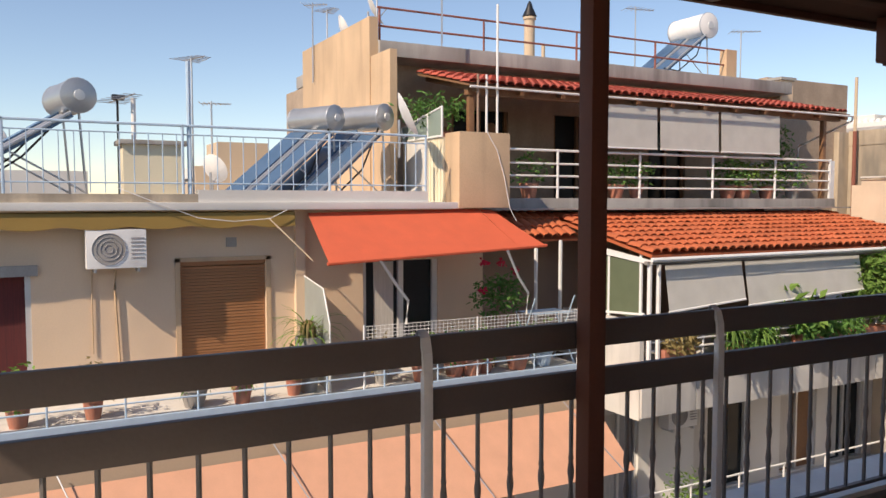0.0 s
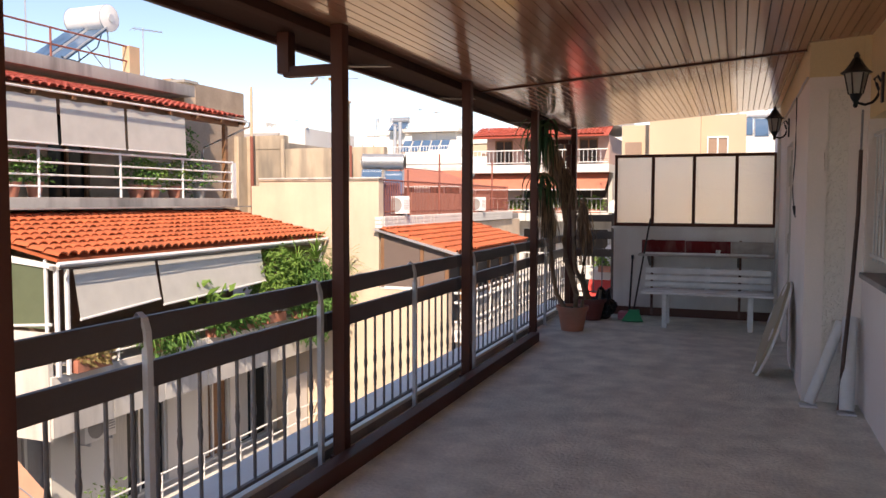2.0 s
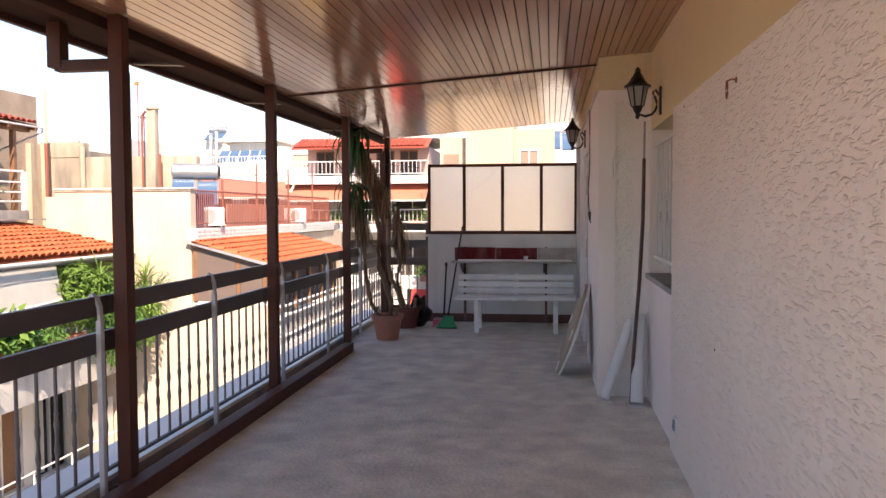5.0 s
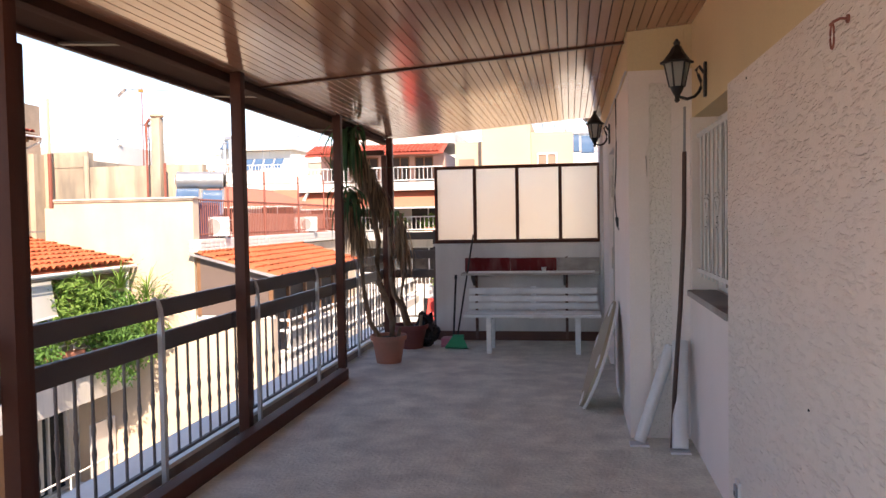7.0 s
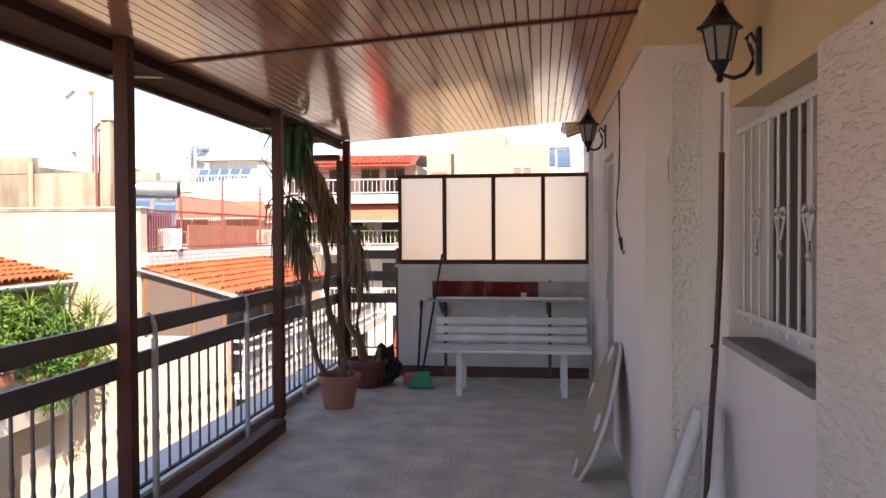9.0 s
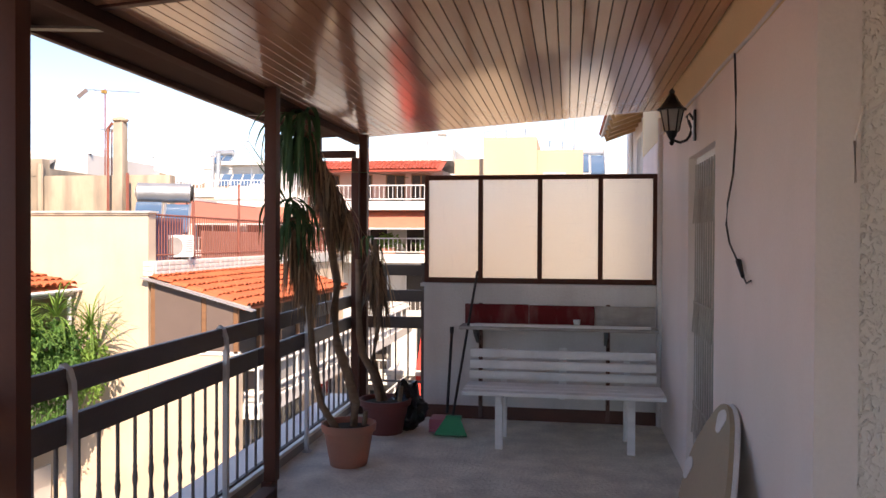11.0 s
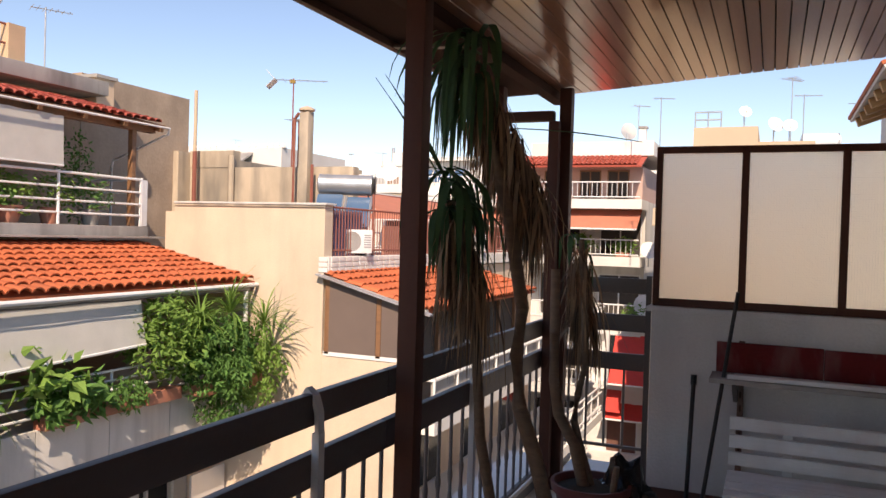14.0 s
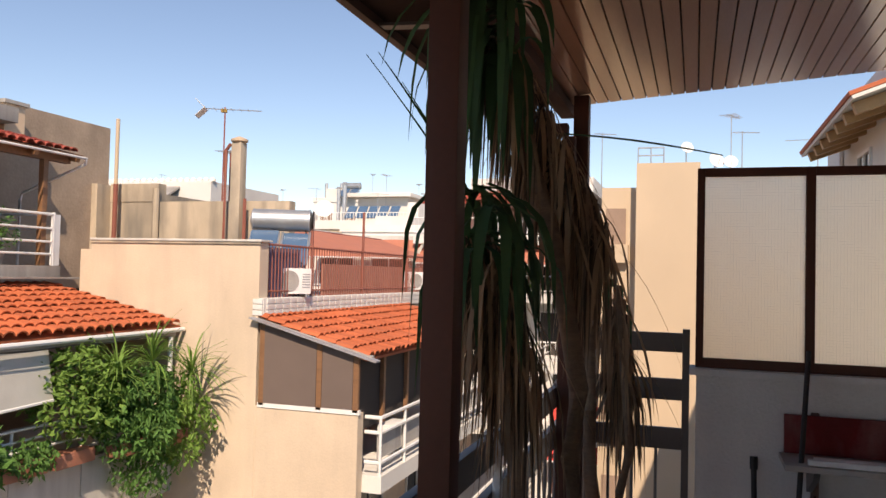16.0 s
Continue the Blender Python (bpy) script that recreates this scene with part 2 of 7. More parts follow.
M_AWNBRIGHT = cloth_mat("bright_red_awning", (0.74, 0.075, 0.06), 0.25)
M_AWNSAL = cloth_mat("salmon_awning", (0.72, 0.40, 0.27), 0.2)
M_AWNYEL = cloth_mat("ochre_awning", (0.34, 0.215, 0.06), 0.2)
M_AWNFAR = cloth_mat("brick_awning", (0.58, 0.22, 0.14), 0.2)
M_BLIND = cloth_mat("off_white_blind", (0.66, 0.645, 0.60), 0.25)
M_SHUTTER = mat("brown_roller_shutter", (0.33, 0.15, 0.065), 0.55, 0.08, 2, 40, 0.08, vary=0.05)
M_STEEL = mat("galvanised_steel", (0.50, 0.51, 0.53), 0.38, 0.1, 4, 50, 0.05, metal=0.7)
M_TANK = mat("grey_tank_metal", (0.42, 0.43, 0.44), 0.35, 0.12, 3, 50, 0.05, metal=0.6)
M_SOLAR = mat("solar_glass", (0.07, 0.13, 0.22), 0.18, 0.1, 2, 40, 0.0, spec=0.45)
M_RUST = mat("rust_red_iron", (0.26, 0.085, 0.06), 0.7, 0.2, 4, 50, 0.2)
M_BLUERAIL = mat("pale_blue_rail_paint", (0.42, 0.55, 0.68), 0.5, 0.1, 4, 50, 0.1)
M_WOOD = mat("stained_timber", (0.22, 0.11, 0.055), 0.6, 0.2, 3, 40, 0.2, stretch=(1, 6, 6))
# near-black brown; the gloom of unlit space behind openings is in this colour
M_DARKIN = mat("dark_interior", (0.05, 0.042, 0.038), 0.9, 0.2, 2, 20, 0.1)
# brown for porch back, recesses and far panes, their shade put into the colour
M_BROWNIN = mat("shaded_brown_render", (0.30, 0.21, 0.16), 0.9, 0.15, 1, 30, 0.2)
M_ASPHALT = mat("asphalt", (0.05, 0.05, 0.052), 0.9, 0.2, 1, 60, 0.3)
M_FENCE = mat("brown_mesh_screen", (0.15, 0.11, 0.095), 0.8, 0.08, 3, 90, 0.1)
M_PURPLE = mat("dusty_violet_screen", (0.16, 0.13, 0.20), 0.8, 0.1, 3, 60, 0.1)

# ---- helpers of this scene ----
def box(bm, x0, x1, y0, y1, z0, z1, bevel=0.0):
    r = bmesh.ops.create_cube(bm, size=1)
    bmesh.ops.transform(bm, matrix=Matrix.LocRotScale(((x0 + x1) / 2, (y0 + y1) / 2, (z0 + z1) / 2), None,
                        (abs(x1 - x0), abs(y1 - y0), abs(z1 - z0))), verts=r["verts"])
    if bevel:
        es = {e for v in r["verts"] for e in v.link_edges}
        bmesh.ops.bevel(bm, geom=list(es), offset=bevel, segments=2, affect="EDGES", profile=0.7)
    return bm


def rod(bm, p, q, r, r2=None, seg=8):
    p, q = Vector(p), Vector(q)
    d = q - p
    m = Matrix.Translation((p + q) / 2) @ d.to_track_quat("Z", "Y").to_matrix().to_4x4()
    bmesh.ops.create_cone(bm, cap_ends=True, segments=seg, radius1=r, radius2=r if r2 is None else r2, depth=d.length, matrix=m)
    return bm


def tube(bm, pts, r, seg=8, taper=1.0):
    """A bent round bar through points."""
    pts = [Vector(p) for p in pts]
    rings = []
    for i, p in enumerate(pts):
        d = (pts[min(i + 1, len(pts) - 1)] - pts[max(i - 1, 0)]).normalized()
        q = d.to_track_quat("Z", "Y")
        rr = r * (1 + (taper - 1) * i / (len(pts) - 1))
        rings.append([bm.verts.new(p + q @ Vector((rr * math.cos(2 * math.pi * k / seg), rr * math.sin(2 * math.pi * k / seg), 0))) for k in range(seg)])
    for a, b in zip(rings, rings[1:]):
        for k in range(seg):
            bm.faces.new((a[k], a[(k + 1) % seg], b[(k + 1) % seg], b[k]))
    bm.faces.new(rings[0][::-1])
    bm.faces.new(rings[-1])
    return bm


def lathe(bm, prof, at=(0, 0, 0), seg=20):
    """Turned shape from (radius, height) pairs."""
    rings = []
    for r, z in prof:
        rings.append([bm.verts.new((at[0] + r * math.cos(2 * math.pi * k / seg), at[1] + r * math.sin(2 * math.pi * k / seg), at[2] + z)) for k in range(seg)])
    for a, b in zip(rings, rings[1:]):
        for k in range(seg):
            bm.faces.new((a[k], a[(k + 1) % seg], b[(k + 1) % seg], b[k]))
    bm.faces.new(rings[0][::-1])
    bm.faces.new(rings[-1])
    return bm


def slab(bm, pts, thick):
    """A flat sheet of the given thickness through coplanar corners."""
    vs = [bm.verts.new(p) for p in pts]
    f = bm.faces.new(vs)
    f.normal_update()
    n = f.normal.copy()
    r = bmesh.ops.extrude_face_region(bm, geom=[f])
    bmesh.ops.translate(bm, vec=n * -thick, verts=[g for g in r["geom"] if isinstance(g, bmesh.types.BMVert)])
    bmesh.ops.recalc_face_normals(bm, faces=bm.faces)
    return bm


def holed(bm, axis, a0, a1, u0, u1, z0, z1, holes=()):
    """A wall a0..a1 thick across the axis, running u0..u1, with openings (u, u, z, z) cut right through."""
    us = sorted({u0, u1, *[h[0] for h in holes], *[h[1] for h in holes]})
    zs = sorted({z0, z1, *[h[2] for h in holes], *[h[3] for h in holes]})
    for ua, ub in zip(us, us[1:]):
        for za, zb in zip(zs, zs[1:]):
            um, zm = (ua + ub) / 2, (za + zb) / 2
            if any(h[0] < um < h[1] and h[2] < zm < h[3] for h in holes):
                continue
            if axis == "x":
                box(bm, a0, a1, ua, ub, za, zb)
            else:
                box(bm, ua, ub, a0, a1, za, zb)
    bmesh.ops.remove_doubles(bm, verts=bm.verts, dist=1e-5)
    return bm


def smooth(me, angle=40):
    me.polygons.foreach_set("use_smooth", [True] * len(me.polygons))
    me.set_sharp_from_angle(angle=radians(angle))


def mesh(name, bm, material, soft=True):
    bm.normal_update()
    me = bpy.data.meshes.new(name)
    bm.to_mesh(me)
    bm.free()
    me.materials.append(material)
    if soft:
        smooth(me)
    return me


def part(name, bm, material, parent, label="", soft=True):
    """One mesh under a thing or part; bm is in world metres, the parent's place is taken off."""
    o, p = Vector((0, 0, 0)), parent
    while p:
        o += p.location
        p = p.parent
    bmesh.ops.translate(bm, vec=-o, verts=bm.verts)
    ob = new(name, mesh(name, bm, material, soft))
    ob.parent = parent
    return tagged(ob, label)


def thing(name, at, label, category, group="", kind=""):
    ob = new(name)
    ob.location = at
    ob.empty_display_size = 0.1
    return tagged(ob, label, category, group, kind)


def solid(name, bm, material, label="", category="", group="", kind="", soft=True):
    """A thing or a piece of the setting that is one mesh."""
    return tagged(new(name, mesh(name, bm, material, soft)), label, category, group, kind)


def B():
    return bmesh.new()


rnd = random.Random(7)

# ---- the terrace: setting ----
Y0, Y1 = -9.0, 11.12           # terrace from its assumed open end behind to the end railing
YC = -1.5                      # roof starts here; unseen terrace behind, assumed open to the sky for bounced sun
XW, XP = 1.505, 1.13  # near wall, wall past the corner
YP = 6.81                       # where the wall steps out
YE = 10.9                      # half wall with the glass screen


def ceil_z(x):
    return 2.465 + 0.073 * (x + 1.5)


solid("floor", box(B(), -1.535, 2.2, Y0 - 0.3, Y1 + 0.02, -0.25, 0.0), M_CONC, kind="structure")
# unseen sunlit floor, added to bounce light onto the roofed terrace
solid("bounce_floor", box(B(), 2.202, 7.5, Y0 - 0.3, YC, -0.25, 0.0), M_CONC, kind="structure")
solid("ledge_base", box(B(), -1.80, -1.537, Y0 - 0.3, Y1 + 0.2, -0.25, 0.058), M_GREYC, kind="structure")
solid("ledge", box(B(), -1.84, -1.53, Y0 - 0.3, Y1 + 0.2, 0.060, 0.088, 0.006), M_MARBLE, kind="structure")
bm = box(B(), -1.38, -1.29, -1.5, 8.52, 0.002, 0.10, 0.008)
solid("kerb", bm, M_BROWN, kind="structure")
# near wall, its opening for the window, the yellow band above
solid("wall_east_near", box(B(), XW - 0.012, XW + 0.32, YC, 5.47, 0.0, 2.085, 0.006), M_STUCCO, kind="structure")
bm = holed(B(), "x", XW + 0.01, XW + 0.32, 5.472, YP, 0.0, 2.085, [(5.472, 6.74, 0.985, 2.085)])
solid("wall_east_window", bm, M_PINK, kind="structure", soft=False)
solid("wall_east_band", box(B(), XW + 0.025, XW + 0.32, YC, YP, 2.085, 2.95), M_YELLOW, kind="structure")
# wall past the corner with the door opening; its short face turned to the walker
DY0, DY1, DZ = 8.52, 9.45, 2.07
bm = holed(B(), "x", XP, XP + 0.35, YP + 0.03, 12.6, 0.0, 2.405, [(DY0, DY1, 0.0, DZ)])
solid("wall_east_far", bm, M_PINK, kind="structure", soft=False)
bm = B()
box(bm, XP, XP + 0.13, YP, YP + 0.03, 0.0, 2.405)
box(bm, XP + 0.27, XW + 0.32, YP, YP + 0.03, 0.0, 2.405)
box(bm, XP + 0.13, XP + 0.27, YP, YP + 0.03, 2.32, 2.405)
solid("wall_return", bm, M_PINK, kind="structure", soft=False)
solid("wall_return_panel", box(B(), XP + 0.13, XP + 0.27, YP + 0.012, YP + 0.03, 0.0, 2.32),
      carved(mat("pink_pebbled_render", (0.84, 0.785, 0.725), 0.8, 0.05, 1, 90, 0.1), 62, (1, 1, 0.75), 0.005), kind="structure")
solid("wall_far_band", box(B(), XP - 0.004, XP + 0.35, YP - 0.004, 12.6, 2.405, 2.95), M_YELLOW, kind="structure")
solid("wall_return_band", box(B(), XP + 0.352, XW + 0.32, YP - 0.004, YP + 0.03, 2.407, 2.95), M_YELLOW, kind="structure")
# closing walls behind the door, behind the window, behind the walker
solid("wall_room", box(B(), 2.6, 2.75, YC, 12.6, 0.0, 2.95), M_CURTAIN, kind="structure")
solid("wall_house_south", box(B(), XW + 0.322, 7.5, YC, YC + 0.25, 0.0, 2.95), M_PINK, kind="structure")
solid("wall_south", box(B(), -1.9, 7.5, Y0 - 0.5, Y0 - 0.3, -0.25, 1.0), M_PINK, kind="structure")
solid("roof_slab", box(B(), 1.6, 7.5, YC, 12.6, 2.952, 3.1), M_GREYC, kind="structure")
solid("house_body", box(B(), -1.7, 8.0, Y0 - 0.5, 12.6, -12.5, -0.26), M_PALE, kind="structure")
# half wall at the end, skirting, coping
solid("wall_end", box(B(), -0.87, XP, YE, YE + 0.15, 0.0, 1.135), M_GREYW, kind="structure")
solid("wall_end_coping", box(B(), -0.90, XP - 0.003, YE - 0.02, YE + 0.17, 1.135, 1.165, 0.006), M_GREYW, kind="structure")
solid("baseboard", box(B(), -0.87, XP - 0.003, YE - 0.018, YE - 0.003, 0.0, 0.11, 0.004), M_SKIRT, kind="structure")
bm = B()
tube(bm, [(XP - 0.012, YE - 0.035, 0.0), (XP - 0.012, YE - 0.035, 2.55)], 0.028, 8)
solid("drain_pipe", bm, M_GREYW, "grey painted pipe standing in the corner beside the half wall", "pipe")

# ceiling of narrow glossy strips with dark joints, one batten across
bm = B()
pitch = 0.0624
for i in range(50):
    xa, xb = -1.5 + i * pitch, -1.5 + (i + 1) * pitch - 0.003
    for ya, yb in ((YC, 7.09), (7.10, Y1 + 0.03)):
        if xa > XP - 0.01 and yb > YP and ya < YP:
            yb = YP - 0.006
        if xa > XP - 0.01 and ya >= YP:
            continue
        za, zb = ceil_z(xa), ceil_z(xb)
        c = [(xa, ya, za), (xb, ya, zb), (xb, yb, zb), (xa, yb, za)]
        lo = [bm.verts.new((x + (0.002 if x == xa else -0.002), y, z)) for x, y, z in c]
        hi = [bm.verts.new((x, y, z + 0.005)) for x, y, z in c]
        top = [bm.verts.new((x, y, z + 0.012)) for x, y, z in c]
        bm.faces.new(lo[::-1])
        for k in range(4):
            j = (k + 1) % 4
            bm.faces.new((lo[k], lo[j], hi[j], hi[k]))
            bm.faces.new((hi[k], hi[j], top[j], top[k]))
solid("ceiling", bm, M_CEIL, kind="structure", soft=False)
bm = B()
slab(bm, [(-1.62, YC, ceil_z(-1.62) + 0.016), (1.6, YC, ceil_z(1.6) + 0.016), (1.6, YP - 0.004, ceil_z(1.6) + 0.016), (-1.62, YP - 0.004, ceil_z(-1.62) + 0.016)], -0.05)
slab(bm, [(-1.62, YP - 0.004, ceil_z(-1.62) + 0.016), (XP - 0.006, YP - 0.004, ceil_z(XP) + 0.016), (XP - 0.006, Y1 + 0.05, ceil_z(XP) + 0.016), (-1.62, Y1 + 0.05, ceil_z(-1.62) + 0.016)], -0.05)
solid("ceiling_deck", bm, M_GROOVE, kind="structure", soft=False)
bm = B()
slab(bm, [(-1.6, 7.075, ceil_z(-1.6) - 0.012), (XP - 0.004, 7.075, ceil_z(XP) - 0.012), (XP - 0.004, 7.115, ceil_z(XP) - 0.012), (-1.6, 7.115, ceil_z(-1.6) - 0.012)], -0.012)
solid("ceiling_batten", bm, M_BROWN, kind="structure")
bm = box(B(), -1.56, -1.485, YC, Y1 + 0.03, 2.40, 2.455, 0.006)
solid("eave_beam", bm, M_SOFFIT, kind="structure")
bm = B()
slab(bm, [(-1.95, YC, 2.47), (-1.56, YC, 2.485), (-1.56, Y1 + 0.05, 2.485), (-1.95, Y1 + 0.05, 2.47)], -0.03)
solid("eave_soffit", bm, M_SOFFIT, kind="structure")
solid("eave_fascia", box(B(), -1.985, -1.95, YC, Y1 + 0.08, 2.435, 2.55, 0.006), M_BROWN, kind="structure")
for y in (0.3, 1.9, 3.2, 5.4, 7.25, 9.6):
    solid("eave_bracket", slab(B(), [(-1.95, y, 2.44), (-1.56, y, 2.42), (-1.56, y + 0.05, 2.42), (-1.95, y + 0.05, 2.44)], -0.012), M_BOARD, kind="structure")
bm = B()
slab(bm, [(-2.1, YC, 2.60), (XW + 0.03, YC, 2.88), (XW + 0.03, YP - 0.05, 2.88), (-2.1, YP - 0.05, 2.60)], 0.05)
slab(bm, [(-2.1, YP - 0.05, 2.60), (XP - 0.01, YP - 0.05, 2.84), (XP - 0.01, Y1 + 0.1, 2.84), (-2.1, Y1 + 0.1, 2.60)], 0.05)
solid("roof_sheet", bm, M_GREYC, kind="structure", soft=False)

# posts
POSTS = (-2.5, -0.12, 2.12, 4.31, 6.5, 8.76, 10.93)
PX = -1.42
for i, y in enumerate(POSTS):
    post = thing("roof_post", (PX, y, 0.0), "brown painted square timber-coloured steel roof post", "post", "posts along the railing")
    part("shaft", box(B(), PX - 0.037, PX + 0.037, y - 0.037, y + 0.037, 0.06, 2.462, 0.006), M_BROWN, post)
    part("foot", box(B(), PX - 0.05, PX + 0.019, y - 0.05, y + 0.05, 0.001, 0.06, 0.006), M_BROWN, post)
# rainwater pipes with elbows
for y, top in ((4.36, 2.26), (10.78, 2.3)):
    pipe = thing("rain_pipe", (-1.55, y, 0.045), "brown square rainwater pipe with elbows under the eave", "pipe", "rainwater pipes")
    part("downpipe", box(B(), -1.50, -1.435, y + 0.022, y + 0.088, 0.09, top - 0.052, 0.01), M_BROWN, pipe)
    part("arm", box(B(), -1.83, -1.47, y + 0.022, y + 0.088, top - 0.05, top + 0.012, 0.012), M_BROWN, pipe)
    part("outlet", box(B(), -1.865, -1.785, y + 0.015, y + 0.095, top - 0.03, 2.47, 0.012), M_BROWN, pipe)

# railing: two boards, iron brackets hooked over the upper one, turned bars
rail = thing("balcony_railing", (-1.52, 4.0, 0.045), "dark brown board railing with wrought iron bars and grey brackets", "railing")
BR = [1.491 + 1.355 * k for k in range(-7, 8)]
edges = [Y0 - 0.25] + [y for y in POSTS[:-1]] + [Y1 - 0.02]
for ya, yb in zip(edges, edges[1:]):
    part("top_board", box(B(), -1.535, -1.505, ya + 0.002, yb - 0.002, 0.945, 1.045, 0.006), M_BOARD, rail)
    part("lower_board", box(B(), -1.535, -1.505, ya + 0.002, yb - 0.002, 0.755, 0.862, 0.006), M_BOARD, rail)
    part("bottom_rail", box(B(), -1.532, -1.508, ya + 0.002, yb - 0.002, 0.125, 0.142, 0.003), M_BALUSTER, rail)
bm = box(B(), -1.505, -1.478, -0.017, 0.017, 0.006, 0.925, 0.003)
vs = [(-1.480, 0.92), (-1.484, 0.99), (-1.500, 1.04), (-1.53, 1.062), (-1.545, 1.04)]
for (xa, za), (xb, zb) in zip(vs, vs[1:]):
    slab(bm, [(xa, -0.017, za), (xa, 0.017, za), (xb, 0.017, zb), (xb, -0.017, zb)], 0.014)
box(bm, -1.515, -1.46, -0.03, 0.03, 0.001, 0.012)
br_mesh = mesh("bracket", bm, M_BRACKET)
bm = B()
lathe(bm, [(0.0085, 0.135), (0.0085, 0.30), (0.011, 0.31), (0.0085, 0.325), (0.0125, 0.35), (0.013, 0.365), (0.0085, 0.40), (0.0085, 0.44),
           (0.0125, 0.47), (0.013, 0.485), (0.0085, 0.52), (0.011, 0.53), (0.0085, 0.545), (0.0085, 0.76)], (-1.52, 0, 0), 8)
bal_mesh = mesh("baluster", bm, M_BALUSTER)


def put_part(name, me, parent, shift):
    ob = new(name, me)
    ob.parent = parent
    ob.location = Vector(shift) - parent.location
    return ob


for y in BR:
    put_part("bracket", br_mesh, rail, (0, y, 0))
y = Y0
while y < Y1 - 0.05:
    if min(abs(y - b) for b in BR) > 0.035:
        put_part("baluster", bal_mesh, rail, (0, y, 0))
    y += 0.1355
# end railing between the corner post and the half wall
end = thing("end_railing", (-1.2, 11.12, 0.045), "dark brown three-board end railing with plain iron bars", "railing")
for za, zb in ((1.215, 1.31), (0.98, 1.085), (0.74, 0.845)):
    part("board", box(B(), -1.46, -0.9, 11.105, 11.135, za, zb, 0.006), M_BOARD, end)
part("bottom_rail", box(B(), -1.46, -0.9, 11.108, 11.132, 0.25, 0.268, 0.003), M_BALUSTER, end)
for x in (-1.40, -1.285, -1.17, -1.055):
    part("bar", rod(B(), (x, 11.12, 0.265), (x, 11.12, 0.75), 0.008), M_BALUSTER, end)
part("end_post", box(B(), -0.935, -0.90, 11.1, 11.14, 0.046, 1.33, 0.004), M_BOARD, end)

# glass screen on the half wall
scr = thing("glass_screen", (0.1, YE + 0.06, 1.165), "frosted wired glass screen in dark brown frame on half wall", "screen")
ST, SB = 2.10, 1.166
xs = (-0.875, -0.385, 0.125, 0.635, XP - 0.03)
part("top_bar", box(B(), xs[0], xs[-1], YE + 0.045, YE + 0.085, ST - 0.04, ST, 0.004), M_BROWN, scr)
part("bottom_bar", box(B(), xs[0], xs[-1], YE + 0.045, YE + 0.085, SB, SB + 0.045, 0.004), M_BROWN, scr)
for x in xs:
    a, b = (x, x + 0.035) if x == xs[0] else (x - 0.035, x) if x == xs[-1] else (x - 0.02, x + 0.02)
    part("mullion", box(B(), a, b, YE + 0.04, YE + 0.09, SB + 0.003, ST - 0.003, 0.004), M_BROWN, scr)
for a, b in zip(xs, xs[1:]):
    bm = box(B(), a + 0.01, b - 0.01, YE + 0.062, YE + 0.068, SB + 0.03, ST - 0.03)
    pane = part("pane", bm, M_WIRED, scr)
    bm = B()
    n = int((b - a) / 0.0135)
    for k in range(1, n):
        x = a + (b - a) * k / n
        box(bm, x - 0.00025, x + 0.00025, YE + 0.0606, YE + 0.0618, SB + 0.045, ST - 0.04)
    for k in range(1, 66):
        z = SB + 0.045 + k * 0.0131
        box(bm, a + 0.02, b - 0.02, YE + 0.0606, YE + 0.0618, z - 0.00025, z + 0.00025)
    part("wire_mesh", bm, M_ALU, pane, soft=False)

# window in the near wall with a white scrolled grille
win = thing("window_1", (XW + 0.1, 6.1, 0.985), "white framed window behind a white scrolled iron grille, grey sill", "window", kind="structure")
part("window_sill", box(B(), XW - 0.02, XW + 0.16, 5.475, 6.745, 0.95, 0.987, 0.005), M_GREYC, win, "grey stone sill")
bm = B()
for a, b in ((5.475, 5.53), (6.68, 6.737), (6.07, 6.14)):
    box(bm, XW + 0.17, XW + 0.23, a, b, 0.989, 2.08, 0.004)
for a, b in ((0.989, 1.05), (2.02, 2.08)):
    box(bm, XW + 0.172, XW + 0.228, 5.475, 6.737, a, b, 0.004)
part("window_frame", bm, M_WHITEP, win)
for a, b in ((5.53, 6.07), (6.14, 6.68)):
    part("pane", box(B(), XW + 0.197, XW + 0.203, a, b, 1.05, 2.02), M_DARKGLASS, win)
gx = XW + 0.05
bm = B()
for z in (1.115, 1.965):
    box(bm, gx - 0.006, gx + 0.006, 5.475, 6.737, z - 0.012, z + 0.012)
part("grille_rail", bm, M_WHITERAIL, win)
for k in range(9):
    y = 5.575 + k * 0.13
    part("grille_bar", rod(B(), (gx, y, 1.08), (gx, y, 1.985), 0.0065), M_WHITERAIL, win)
for y in (5.70, 6.03, 6.36):
    bm = B()
    for sd in (-1, 1):
        pts = [(gx - 0.012, y + sd * 0.016, 1.385), (gx - 0.012, y + sd * 0.022, 1.40), (gx - 0.012, y + sd * 0.012, 1.412), (gx - 0.012, y + sd * 0.002, 1.42),
               (gx - 0.012, y + sd * 0.012, 1.46), (gx - 0.012, y + sd * 0.034, 1.505), (gx - 0.012, y + sd * 0.058, 1.545)]
        for k in range(13):
            a = -0.3 + k / 12 * 1.9 * math.pi
            r = 0.028 - 0.014 * k / 12
            pts.append((gx - 0.012, y + sd * (0.034 + r * math.cos(a)), 1.56 + r * math.sin(a)))
        tube(bm, pts, 0.0055, 6)
    part("scroll", bm, M_WHITERAIL, win)

